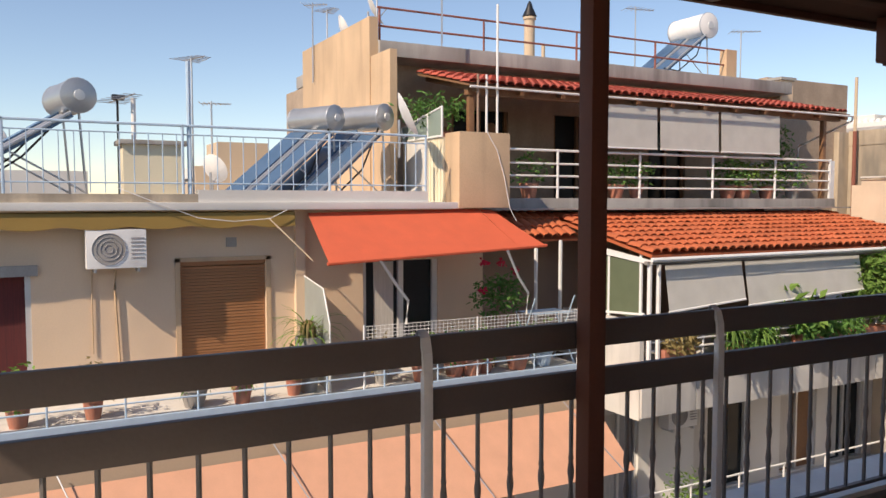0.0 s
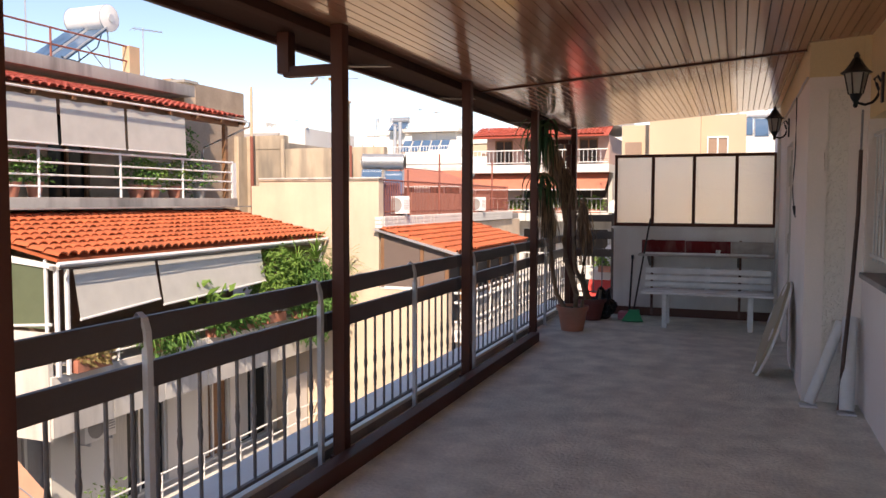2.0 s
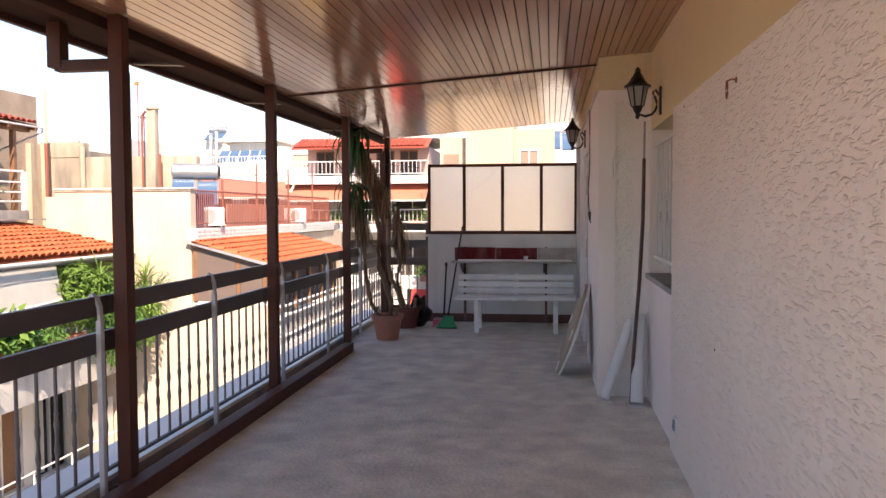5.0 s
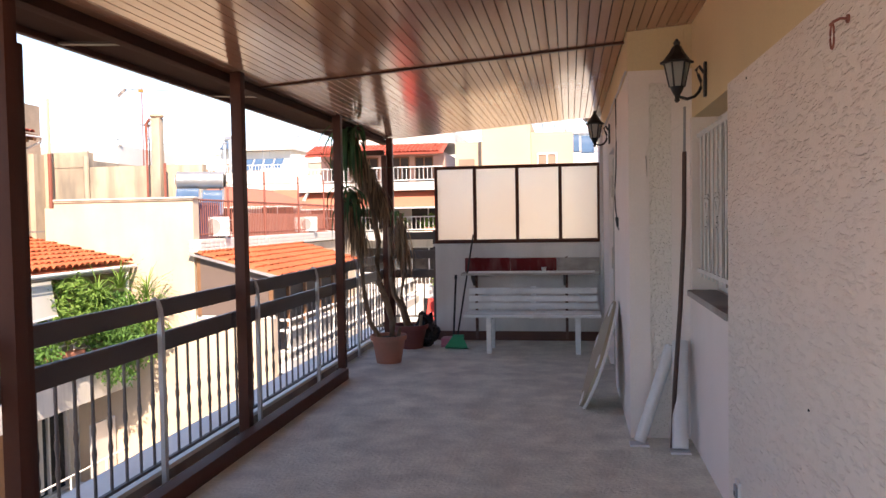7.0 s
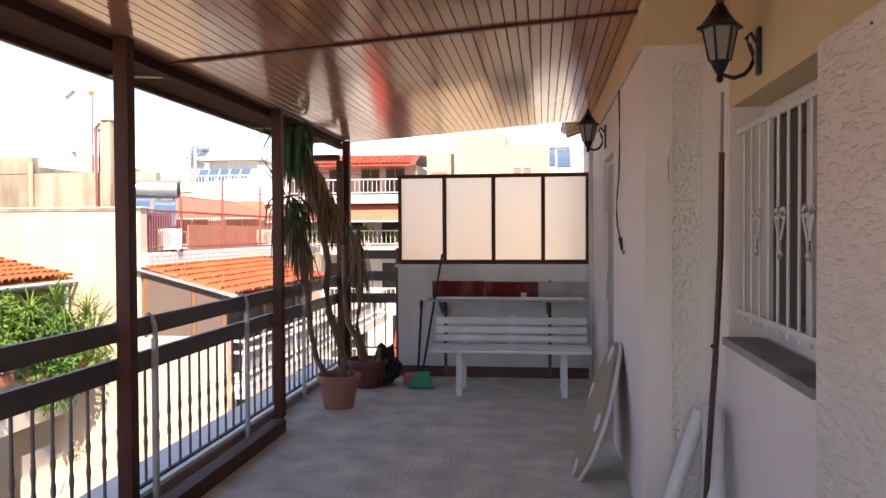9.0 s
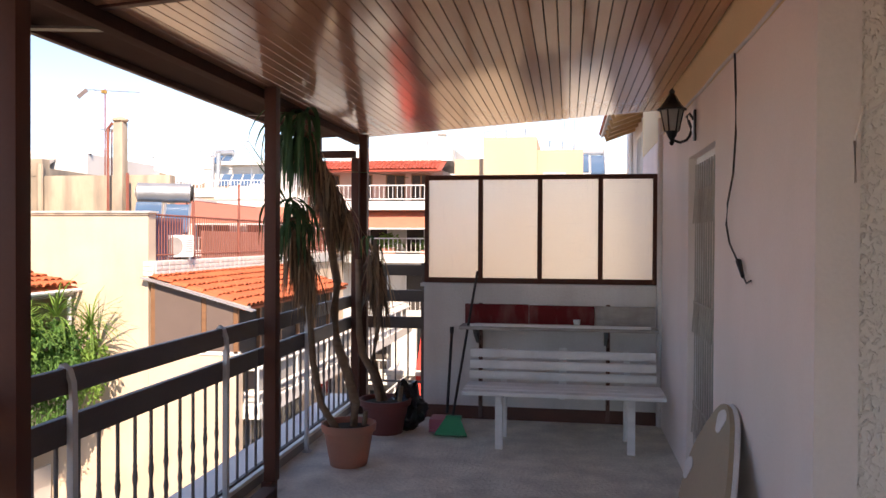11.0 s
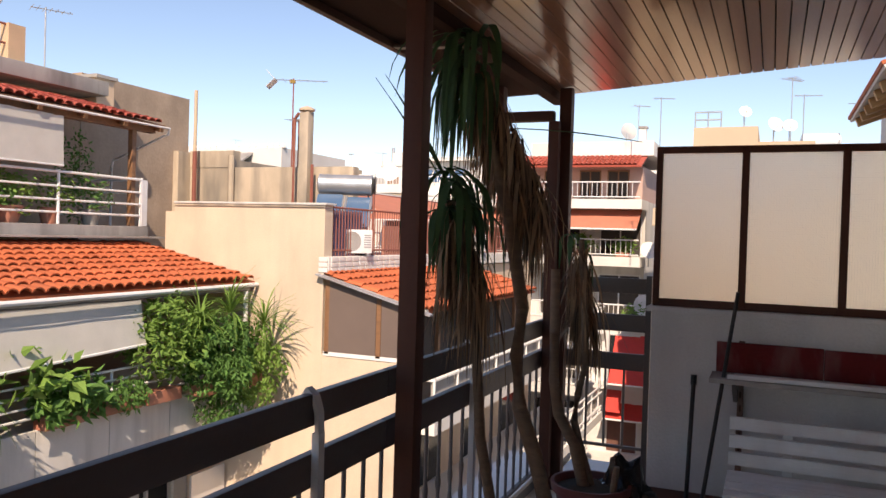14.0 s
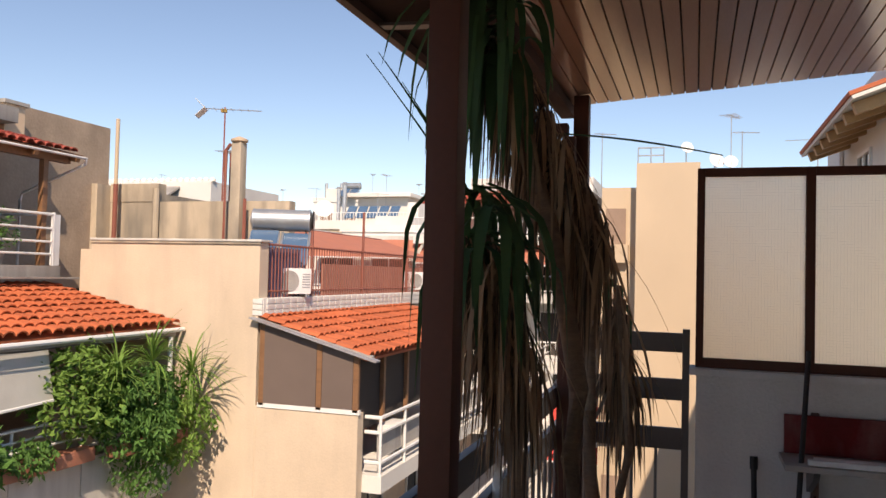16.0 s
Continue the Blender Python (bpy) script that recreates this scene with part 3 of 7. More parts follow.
# door with a folding lattice gate
door = thing("door_1", (XP, 9.06, 0.0), "closed door behind a pale folding lattice security gate", "door", kind="structure")
# leaf takes the near-black that stands for the gloom behind the gate
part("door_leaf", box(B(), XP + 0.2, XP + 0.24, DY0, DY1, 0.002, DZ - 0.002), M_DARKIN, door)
bm = B()
box(bm, XP + 0.05, XP + 0.09, DY0 + 0.002, DY0 + 0.04, 0.002, DZ - 0.002)
box(bm, XP + 0.05, XP + 0.09, DY1 - 0.04, DY1 - 0.002, 0.002, DZ - 0.002)
box(bm, XP + 0.05, XP + 0.09, DY0 + 0.04, DY1 - 0.04, DZ - 0.05, DZ - 0.002)
part("door_frame", bm, M_WHITEP, door)
gate = part("lattice_gate", box(B(), XP + 0.045, XP + 0.055, DY0 + 0.04, DY1 - 0.04, 0.005, 0.02), M_ALU, door)
for k in range(11):
    y = DY0 + 0.07 + k * (DY1 - DY0 - 0.14) / 10
    part("gate_bar", box(B(), XP + 0.032, XP + 0.040, y - 0.0065, y + 0.0065, 0.02, DZ - 0.05, 0.002), M_GATE, gate)
for z in (0.42, 1.06, 1.75):
    bm = B()
    for k in range(10):
        ya = DY0 + 0.07 + k * (DY1 - DY0 - 0.14) / 10
        yb = DY0 + 0.07 + (k + 1) * (DY1 - DY0 - 0.14) / 10
        for s in (-1, 1):
            rod(bm, (XP + 0.026 + 0.004 * s, ya, z - s * 0.10), (XP + 0.026 + 0.004 * s, yb, z + s * 0.10), 0.006, seg=6)
    part("gate_lattice", bm, M_GATE, gate)


# ---- the terrace: things ----
def lantern(at, reach=0.185, k0=0.9):
    """Wall lantern on a scrolled arm; built at the wall point 'at', hanging out towards -x."""
    x, y, z = at
    t = thing("wall_lantern", at, "black cast metal wall lantern with frosted panes on a scrolled arm", "wall lamp", "wall lanterns")
    part("back_plate", box(B(), x - 0.018, x, y - 0.028, y + 0.028, z - 0.12, z + 0.10, 0.008), M_BLACK, t)
    arm = [(x - 0.015, y, z + 0.03), (x - 0.045, y, z + 0.075), (x - 0.065, y, z + 0.05), (x - 0.05, y, z + 0.02), (x - 0.035, y, z - 0.02), (x - 0.035, y, z - 0.06),
           (x - 0.27 * reach, y, z - 0.09), (x - 0.4 * reach, y, z - 0.115), (x - 0.65 * reach, y, z - 0.13), (x - 0.92 * reach, y, z - 0.115), (x - reach, y, z - 0.08)]
    part("arm", tube(B(), arm, 0.010, 8), M_BLACK, t)
    cx = x - reach
    part("base", lathe(B(), [(0.008, -0.15), (0.018, -0.135), (0.012, -0.115), (0.03, -0.085), (0.042, -0.055), (0.05, -0.05)], (cx, y, z), 12), M_BLACK, t)
    for k in range(6):
        a, b2 = 2 * math.pi * k / 6, 2 * math.pi * (k + 1) / 6
        bm = B()
        p = [(cx + 0.047 * math.cos(a), y + 0.047 * math.sin(a), z - 0.05), (cx + 0.047 * math.cos(b2), y + 0.047 * math.sin(b2), z - 0.05),
             (cx + 0.078 * math.cos(b2), y + 0.078 * math.sin(b2), z + 0.10), (cx + 0.078 * math.cos(a), y + 0.078 * math.sin(a), z + 0.10)]
        slab(bm, p, 0.003)
        part("pane", bm, M_LAMPGLASS, t)
        part("rib", rod(B(), p[0], p[3], 0.006, seg=6), M_BLACK, t)
    part("cap", lathe(B(), [(0.105, 0.098), (0.105, 0.108), (0.08, 0.125), (0.05, 0.165), (0.028, 0.205), (0.018, 0.215), (0.022, 0.23), (0.006, 0.255)], (cx, y, z), 6), M_BLACK, t)
    for c in t.children:
        for v in c.data.vertices:
            v.co *= k0
    return t


M_LAMPGLASS = cloth_mat("frosted_lamp_glass", (0.55, 0.55, 0.52), 0.5)
lantern((XW + 0.025, 6.26, 2.25), 0.182)
lantern((XP, 9.17, 2.253), 0.165, 0.86)

# cable along the wall, with a hanging lead and its switch
cab = thing("cable", (XP, 8.0, 2.33), "grey cable along the wall with a hanging lead and black switch", "cable")
part("run", tube(B(), [(XP - 0.012, YP + 0.05 + k * 0.4, 2.41 + 0.006 * math.sin(k * 2.1)) for k in range(11)], 0.009, 6), M_GREYW, cab)
lead = [(XP - 0.014, 7.98, 2.41), (XP - 0.014, 7.95, 2.22), (XP - 0.014, 7.94, 2.03), (XP - 0.014, 7.99, 1.85), (XP - 0.016, 8.10, 1.72), (XP - 0.016, 8.13, 1.62), (XP - 0.018, 8.04, 1.53), (XP - 0.018, 7.84, 1.44)]
part("lead", tube(B(), lead, 0.005, 6), M_BLACK, cab)
part("switch", rod(B(), (XP - 0.02, 7.83, 1.45), (XP - 0.02, 7.74, 1.385), 0.014, 0.008), M_BLACK, cab, "black inline switch")
part("tail", tube(B(), [(XP - 0.018, 7.74, 1.385), (XP - 0.018, 7.68, 1.36), (XP - 0.018, 7.60, 1.375)], 0.004, 6), M_BLACK, cab)
part("crossing", tube(B(), [(XW - 0.01, YP - 0.008, 2.06), (1.38, YP - 0.006, 2.0), (1.26, YP - 0.005, 1.93), (1.24, YP - 0.005, 1.85), (1.245, YP - 0.005, 1.72)], 0.004, 6), M_PINK, cab)

# oval table top leaning on the wall
tt = thing("table_top", (0.95, 7.9, 0.0), "cream rounded table top without legs leaning on the wall", "table top")
n = 28
prof = []
for k in range(n):
    a = 2 * math.pi * k / n
    c, s = math.cos(a), math.sin(a)
    prof.append((0.465 * math.copysign(abs(c) ** 0.72, c), 0.32 * math.copysign(abs(s) ** 0.72, s)))
lean = radians(70)
ux, uz = math.cos(lean), math.sin(lean)


def tt_pt(u, v, w):
    """u along the wall, v up the leaning board, w out of its face."""
    h = v + 0.345
    return Vector((0.825 + h * ux - w * uz, 7.80 + u, 0.004 + h * uz + w * ux))


tilt = 0.62
bm = B()
prof2 = [(u * math.cos(tilt) - v * math.sin(tilt), u * math.sin(tilt) + v * math.cos(tilt)) for u, v in prof]
lowest = min(v for u, v in prof2)
prof2 = [(u, v - lowest - 0.345) for u, v in prof2]
slab(bm, [tt_pt(u, v, 0) for u, v in prof2], 0.022)
part("board", bm, M_CREAM, tt)
bm = B()
ring = [tt_pt(u * 1.0, v, -0.011) for u, v in prof2]
tube(bm, ring + ring[:1], 0.013, 6)
part("edge_band", bm, M_WHITEP, tt, "pale edge band")
for u, v in ((-0.33, -0.2), (-0.30, 0.2), (0.33, -0.2), (0.30, 0.2)):
    u2, v2 = u * math.cos(tilt) - v * math.sin(tilt), u * math.sin(tilt) + v * math.cos(tilt) - lowest - 0.345
    c = tt_pt(u2, v2, 0.006)
    bm = B()
    slab(bm, [tt_pt(u2 + 0.075 * math.cos(q) * (1 + 0.2 * math.sin(3 * q + u)), v2 + 0.055 * math.sin(q), 0.0225) for q in [2 * math.pi * j / 14 for j in range(14)]], 0.003)
    part("glue_patch", bm, M_WHITEP, tt, "white glue patch", soft=False)

# long film rolls and a brown pole leaning in the wall corner
for (p, q, r) in (((1.17, 6.64, 0.003), (1.385, 6.76, 0.62), 0.038), ((1.405, 6.50, 0.003), (1.438, 6.735, 0.655), 0.05)):
    roll = thing("film_roll", p, "white plastic film roll standing against the wall", "roll", "film rolls")
    d = (Vector(q) - Vector(p)).normalized()
    part("sheet", rod(B(), Vector(p) + d * 0.01 + Vector((0, 0, 0.012)), q, r, seg=18), M_TUBE, roll)
    part("core", rod(B(), Vector(q), Vector(q) + d * 0.006, r * 0.45, seg=14), M_GREYBOARD, roll, "brown card core")
    part("hem", box(B(), p[0] - 0.06, p[0] + 0.06, p[1] - 0.05, p[1] + 0.05, 0.001, 0.014, 0.004), M_TUBE, roll)
pole = thing("pole", (1.365, 6.56, 0.002), "thin brown pole leaning upright beside the window", "pole")
part("shaft", tube(B(), [(1.365, 6.56, 0.003), (1.385, 6.58, 0.4), (1.425, 6.61, 0.9), (1.452, 6.63, 1.4), (1.458, 6.64, 1.86)], 0.014, 8), M_POLE, pole)
part("tip", rod(B(), (1.458, 6.64, 1.85), (1.462, 6.645, 2.14), 0.008), M_IRON, pole)

# slatted bench
bench = thing("bench", (0.33, 10.2, 0.0), "white painted slatted wooden bench with a backrest", "bench")
for k, (yy, zz) in enumerate(((9.93, 0.415), (10.04, 0.42), (10.15, 0.42), (10.26, 0.415))):
    part("seat_slat", box(B(), -0.40, 1.06, yy - 0.048, yy + 0.048, zz - 0.014, zz + 0.014, 0.005), M_BENCH, bench)
for k, (yy, zz) in enumerate(((10.36, 0.475), (10.385, 0.555), (10.41, 0.64))):
    part("back_slat", box(B(), -0.40, 1.04, yy - 0.012, yy + 0.012, zz - 0.032, zz + 0.032, 0.005), M_BENCH, bench)
for x in (-0.13, 0.82):
    part("front_leg", box(B(), x - 0.028, x + 0.028, 9.93, 9.985, 0.0, 0.40, 0.005), M_BENCH, bench)
    part("rear_leg", box(B(), x - 0.028, x + 0.028, 10.31, 10.365, 0.0, 0.40, 0.005), M_BENCH, bench)
    part("seat_bearer", box(B(), x - 0.022, x + 0.022, 9.90, 10.40, 0.345, 0.40, 0.005), M_BENCH, bench)
    bm = B()
    slab(bm, [(x - 0.022, 10.375, 0.36), (x + 0.022, 10.375, 0.36), (x + 0.022, 10.455, 0.67), (x - 0.022, 10.455, 0.67)], -0.03)
    part("back_support", bm, M_BENCH, bench)
part("centre_strap", box(B(), 0.31, 0.35, 9.90, 10.30, 0.39, 0.40), M_BENCH, bench)
bm = B()
slab(bm, [(0.30, 10.372, 0.40), (0.36, 10.372, 0.40), (0.36, 10.44, 0.69), (0.30, 10.44, 0.69)], -0.022)
part("back_strap", bm, M_BENCH, bench)

# wall shelf of old painted boards on slotted uprights
sh = thing("wall_shelf", (0.33, 10.82, 0.86), "wall shelf of flaking dark red and grey boards on slotted uprights", "shelf")
for x in (-0.37, 0.70):
    bm = box(B(), x - 0.016, x + 0.016, YE - 0.035, YE - 0.005, 0.06, 1.04, 0.003)
    up = part("upright", bm, M_RUSTSTRIP, sh, "rusty slotted upright")
    for k in range(10):
        part("slot", box(B(), x - 0.005, x + 0.005, YE - 0.037, YE - 0.0345, 0.2 + k * 0.075, 0.235 + k * 0.075), M_GROOVE, up)
    bm = B()
    slab(bm, [(x - 0.012, YE - 0.04, 0.84), (x - 0.012, YE - 0.28, 0.84), (x - 0.012, YE - 0.25, 0.80), (x - 0.012, YE - 0.04, 0.70)], 0.024)
    part("shelf_arm", bm, M_BALUSTER, sh)
part("shelf_board", box(B(), -0.52, 1.08, YE - 0.32, YE - 0.05, 0.842, 0.866, 0.004), M_GREYBOARD, sh, "grey weathered board")
part("red_back_board", box(B(), -0.50, 0.04, YE - 0.075, YE - 0.05, 0.868, 1.035, 0.005), M_REDBOARD, sh, "dark red flaking board")
part("red_back_board", box(B(), 0.044, 0.585, YE - 0.077, YE - 0.052, 0.868, 1.03, 0.005), M_REDBOARD, sh, "dark red flaking board")
part("grey_back_board", box(B(), 0.59, 1.08, YE - 0.075, YE - 0.05, 0.868, 1.03, 0.005), M_GREYBOARD, sh, "bare grey board")
part("white_lath", box(B(), -0.43, 1.02, YE - 0.30, YE - 0.265, 0.868, 0.89, 0.003), M_WHITEP, sh, "white painted lath")
part("white_lath", box(B(), -0.40, 0.55, YE - 0.24, YE - 0.20, 0.868, 0.886, 0.003), M_WHITEP, sh, "white painted lath")
sh.location.z -= 0.04
solid("paper_cup", lathe(B(), [(0.022, 0.0), (0.03, 0.055), (0.031, 0.057), (0.027, 0.055), (0.02, 0.004)], (0.44, YE - 0.17, 0.828), 14), M_WHITEP, "small white cup on the shelf", "cup")

# broom, stick, dustpan, bin bag
broom = thing("broom", (-0.5, 10.35, 0.0), "green plastic broom leaning on the half wall", "broom")
bm = rod(B(), (-0.53, 10.33, 0.14), (-0.40, YE - 0.035, 1.27), 0.011)
part("handle", bm, M_STICK, broom, "dark thin handle")
bm = B()
slab(bm, [(-0.66, 10.25, 0.002), (-0.40, 10.25, 0.002), (-0.46, 10.30, 0.12), (-0.58, 10.30, 0.12)], -0.05)
part("bristles", bm, M_GREEN, broom, "green bristles", soft=False)
part("head", box(B(), -0.585, -0.455, 10.295, 10.345, 0.11, 0.15, 0.012), M_GREEN, broom)
stick = thing("stick", (-0.62, 10.5, 0.0), "dark walking stick standing against the half wall", "stick")
part("shaft", rod(B(), (-0.62, 10.62, 0.1), (-0.62, YE - 0.03, 0.74), 0.012), M_STICK, stick)
part("knob", rod(B(), (-0.62, YE - 0.034, 0.735), (-0.62, YE - 0.028, 0.79), 0.017), M_BLACK, stick)
dp = thing("dustpan", (-0.65, 10.55, 0.0), "pink plastic dustpan on the floor behind the broom", "dustpan")
part("pan", box(B(), -0.74, -0.50, 10.42, 10.62, 0.0, 0.09, 0.02), M_PINKPL, dp)
part("lip", box(B(), -0.73, -0.51, 10.36, 10.42, 0.0, 0.012, 0.004), M_PINKPL, dp)
bm = B()
bmesh.ops.create_icosphere(bm, subdivisions=4, radius=1)
for v in bm.verts:
    k = 1 + 0.28 * noise.noise(v.co * 2.1) + 0.13 * noise.noise(v.co * 6 + Vector((3, 1, 2)))
    v.co = Vector((-0.93, 10.42, 0.15)) + Vector((v.co.x * 0.17, v.co.y * 0.15, max(-0.148, v.co.z * 0.15 + (0.08 if v.co.z > 0.85 else 0)))) * k
    v.co.z = max(v.co.z, 0.001)
solid("bin_bag", bm, M_BAG, "black crumpled bin bag tied on the floor", "bin bag")

# socket, hook, screw heads
WS = XW - 0.012
so = thing("wall_socket", (WS, 5.22, 0.21), "small grey wall socket low on the pink wall", "socket")
part("plate", box(B(), WS - 0.012, WS + 0.003, 5.18, 5.26, 0.16, 0.26, 0.005), M_WHITEP, so)
part("cover", box(B(), WS - 0.022, WS - 0.011, 5.195, 5.245, 0.18, 0.24, 0.006), M_IRON, so)
part("slot", box(B(), WS - 0.0235, WS - 0.0215, 5.205, 5.235, 0.195, 0.212), M_BLACK, so)
hk = thing("wall_hook", (WS, 3.82, 1.985), "small rusty iron hook with a wire loop on the pink wall", "hook")
part("plate", rod(B(), (WS + 0.002, 3.82, 1.985), (WS - 0.005, 3.82, 1.985), 0.012, seg=10), M_RUST, hk)
part("arm", tube(B(), [(WS, 3.82, 1.985), (WS - 0.02, 3.825, 1.988), (WS - 0.03, 3.85, 1.985), (WS - 0.03, 3.875, 1.983)], 0.004, 6), M_RUST, hk)
part("ring", tube(B(), [(WS - 0.028, 3.865 + 0.016 * math.sin(a), 1.95 + 0.035 * math.cos(a)) for a in [2 * math.pi * k / 14 for k in range(15)]], 0.003, 6), M_RUST, hk)
for y, z in ((4.17, 0.84), (5.05, 2.04)):
    solid("wall_plug", rod(B(), (WS - 0.004, y, z), (WS + 0.004, y, z), 0.0045), M_BLACK, "dark screw hole in the pink wall", "screw")
solid("wall_plug", rod(B(), (1.455, YP - 0.004, 0.93), (1.455, YP + 0.004, 0.93), 0.012), M_BLACK, "dark screw hole in the pink wall", "screw")


# potted dracaenas
def strap(bm, base, out, length, width, droop, up=0.5, seg=7):
    """A narrow folded leaf that arches and hangs."""
    d = Vector((math.cos(out), math.sin(out), 0))
    side = Vector((-d.y, d.x, 0))
    p, a = Vector(base), up
    rows = []
    for k in range(seg + 1):
        f = k / seg
        w = width * (0.55 + 0.9 * f if f < 0.4 else 0.91 * (1 - ((f - 0.4) / 0.6) ** 1.6)) + 0.001
        rows.append((bm.verts.new(p - side * w / 2), bm.verts.new(p + Vector((0, 0, -0.12 * width))), bm.verts.new(p + side * w / 2)))
        stepv = d * math.cos(a) + Vector((0, 0, math.sin(a)))
        p = p + stepv * (length / seg)
        a = max(a - droop / seg * (1.6 if k < 3 else 0.9), -1.52)
        side = (side + d * rnd.uniform(-0.12, 0.12)).normalized()
    for r, s in zip(rows, rows[1:]):
        bm.faces.new((r[0], r[1], s[1], s[0]))
        bm.faces.new((r[1], r[2], s[2], s[1]))


def pot(t, x, y, r, h, material):
    part("pot", lathe(B(), [(r * 0.70, 0.0), (r * 0.93, h * 0.80), (r * 0.95, h * 0.82), (r * 1.03, h * 0.83), (r * 1.05, h), (r * 0.97, h), (r * 0.9, h * 0.86), (0.02, h * 0.86)], (x, y, 0.001), 28), material, t)
    part("soil", lathe(B(), [(r * 0.9, h * 0.86), (r * 0.6, h * 0.9), (0.01, h * 0.91)], (x, y, 0.003), 20), M_SOIL, t)


def crown(t, c, greens, drys, big, dry_len=0.75, lean=(0.0, 0.0), side=(0.0, 6.283), lift=(-0.2, 0.8)):
    bm = B()
    for k in range(greens):
        strap(bm, (c[0] + rnd.uniform(-.03, .03), c[1] + rnd.uniform(-.03, .03), c[2] + rnd.uniform(-0.14, 0.06)), rnd.uniform(*side), rnd.uniform(0.34, 0.62) * big, rnd.uniform(0.024, 0.040), rnd.uniform(1.5, 3.2), rnd.uniform(*lift))
    part("green_leaves", bm, M_LEAF, t, "drooping green strap leaves")
    bm = B()
    for k in range(drys):
        f = rnd.random()
        strap(bm, (c[0] + lean[0] * f + rnd.uniform(-.05, .05), c[1] + lean[1] * f + rnd.uniform(-.05, .05), c[2] - 0.08 - 0.52 * f * dry_len), rnd.uniform(0, 6.283), rnd.uniform(0.2, 0.5), rnd.choice((0.005, 0.007, 0.009, 0.013, 0.018)), rnd.uniform(0.2, 1.6), rnd.uniform(-1.4, -0.75))
    part("dry_leaves", bm, M_DRY, t, "hanging dry brown leaves")


dr = thing("potted_dracaena", (-1.11, 9.32, 0.0), "tall drooping dracaena with dry leaves in a terracotta pot", "potted plant", "potted dracaenas")
pot(dr, -1.11, 9.38, 0.18, 0.285, M_TERRA)
stems = (([(-1.15, 9.33, 0.2), (-1.28, 9.30, 0.42), (-1.33, 9.28, 0.70), (-1.35, 9.26, 1.05), (-1.39, 9.18, 1.40), (-1.42, 9.10, 1.68)], 0.026),
         ([(-1.08, 9.38, 0.2), (-1.07, 9.40, 0.42), (-1.13, 9.41, 0.62), (-1.20, 9.40, 0.82), (-1.22, 9.40, 1.04), (-1.20, 9.40, 1.24), (-1.27, 9.38, 1.65), (-1.40, 9.38, 2.05), (-1.45, 9.38, 2.32)], 0.036))
for pts, r in stems:
    part("stem", tube(B(), pts, r, 10, 0.7), M_BARK, dr)
part("stump", rod(B(), (-1.02, 9.42, 0.2), (-1.00, 9.42, 0.36), 0.022, 0.017), M_BARK, dr)
crown(dr, (-1.42, 9.09, 1.76), 44, 300, 0.95, 0.62, (0.10, 0.06), lift=(-0.9, 0.35))
crown(dr, (-1.45, 9.42, 2.36), 70, 620, 1.0, 1.12, (0.29, 0.06), (2.3, 5.6), (-0.6, 0.6))
bm = B()
for y2, x2, z2, a, L in ((9.1, -1.42, 1.72, 2.9, 0.62), (9.12, -1.42, 1.70, 2.75, 0.55), (9.08, -1.43, 1.72, 3.1, 0.58), (9.5, -1.3, 2.02, 0.62, 0.62)):
    d = Vector((math.cos(a), math.sin(a), 0))
    strap(bm, (x2, y2, z2), a, L, 0.03, 0.1, 1.0 if a > 1 else 0.02)
part("stiff_leaves", bm, M_LEAF, dr)

dk = thing("potted_dracaena", (-1.05, 10.3, 0.0), "withered dracaena with brown leaves in a dark red pot", "potted plant", "potted dracaenas")
pot(dk, -1.07, 10.3, 0.20, 0.27, M_DARKPOT)
for pts, r in (([(-1.10, 10.3, 0.2), (-1.16, 10.28, 0.46), (-1.24, 10.24, 0.62), (-1.265, 10.22, 0.80), (-1.27, 10.22, 1.05), (-1.28, 10.24, 1.38)], 0.033),
               ([(-1.06, 10.32, 0.2), (-1.13, 10.32, 0.42), (-1.17, 10.3, 0.58), (-1.155, 10.3, 0.72), (-1.12, 10.3, 0.88), (-1.14, 10.34, 1.1), (-1.19, 10.42, 1.54)], 0.022)):
    part("stem", tube(B(), pts, r, 10, 0.75), M_BARK, dk)
part("stump", rod(B(), (-0.95, 10.26, 0.2), (-0.93, 10.25, 0.38), 0.02, 0.016), M_BARK, dk)
crown(dk, (-1.21, 10.42, 1.60), 4, 300, 0.5, 0.8, (0.06, 0.0))


# ---- across the street: shared builders ----
GZ = -12.5
solid("ground", box(B(), -900, 900, -900, 900, GZ - 0.5, GZ), M_ASPHALT, kind="structure", soft=False)
solid("pavement", box(B(), -9.6, -8.2, -30, 60, GZ + 0.002, GZ + 0.14), M_GREYC, kind="structure")


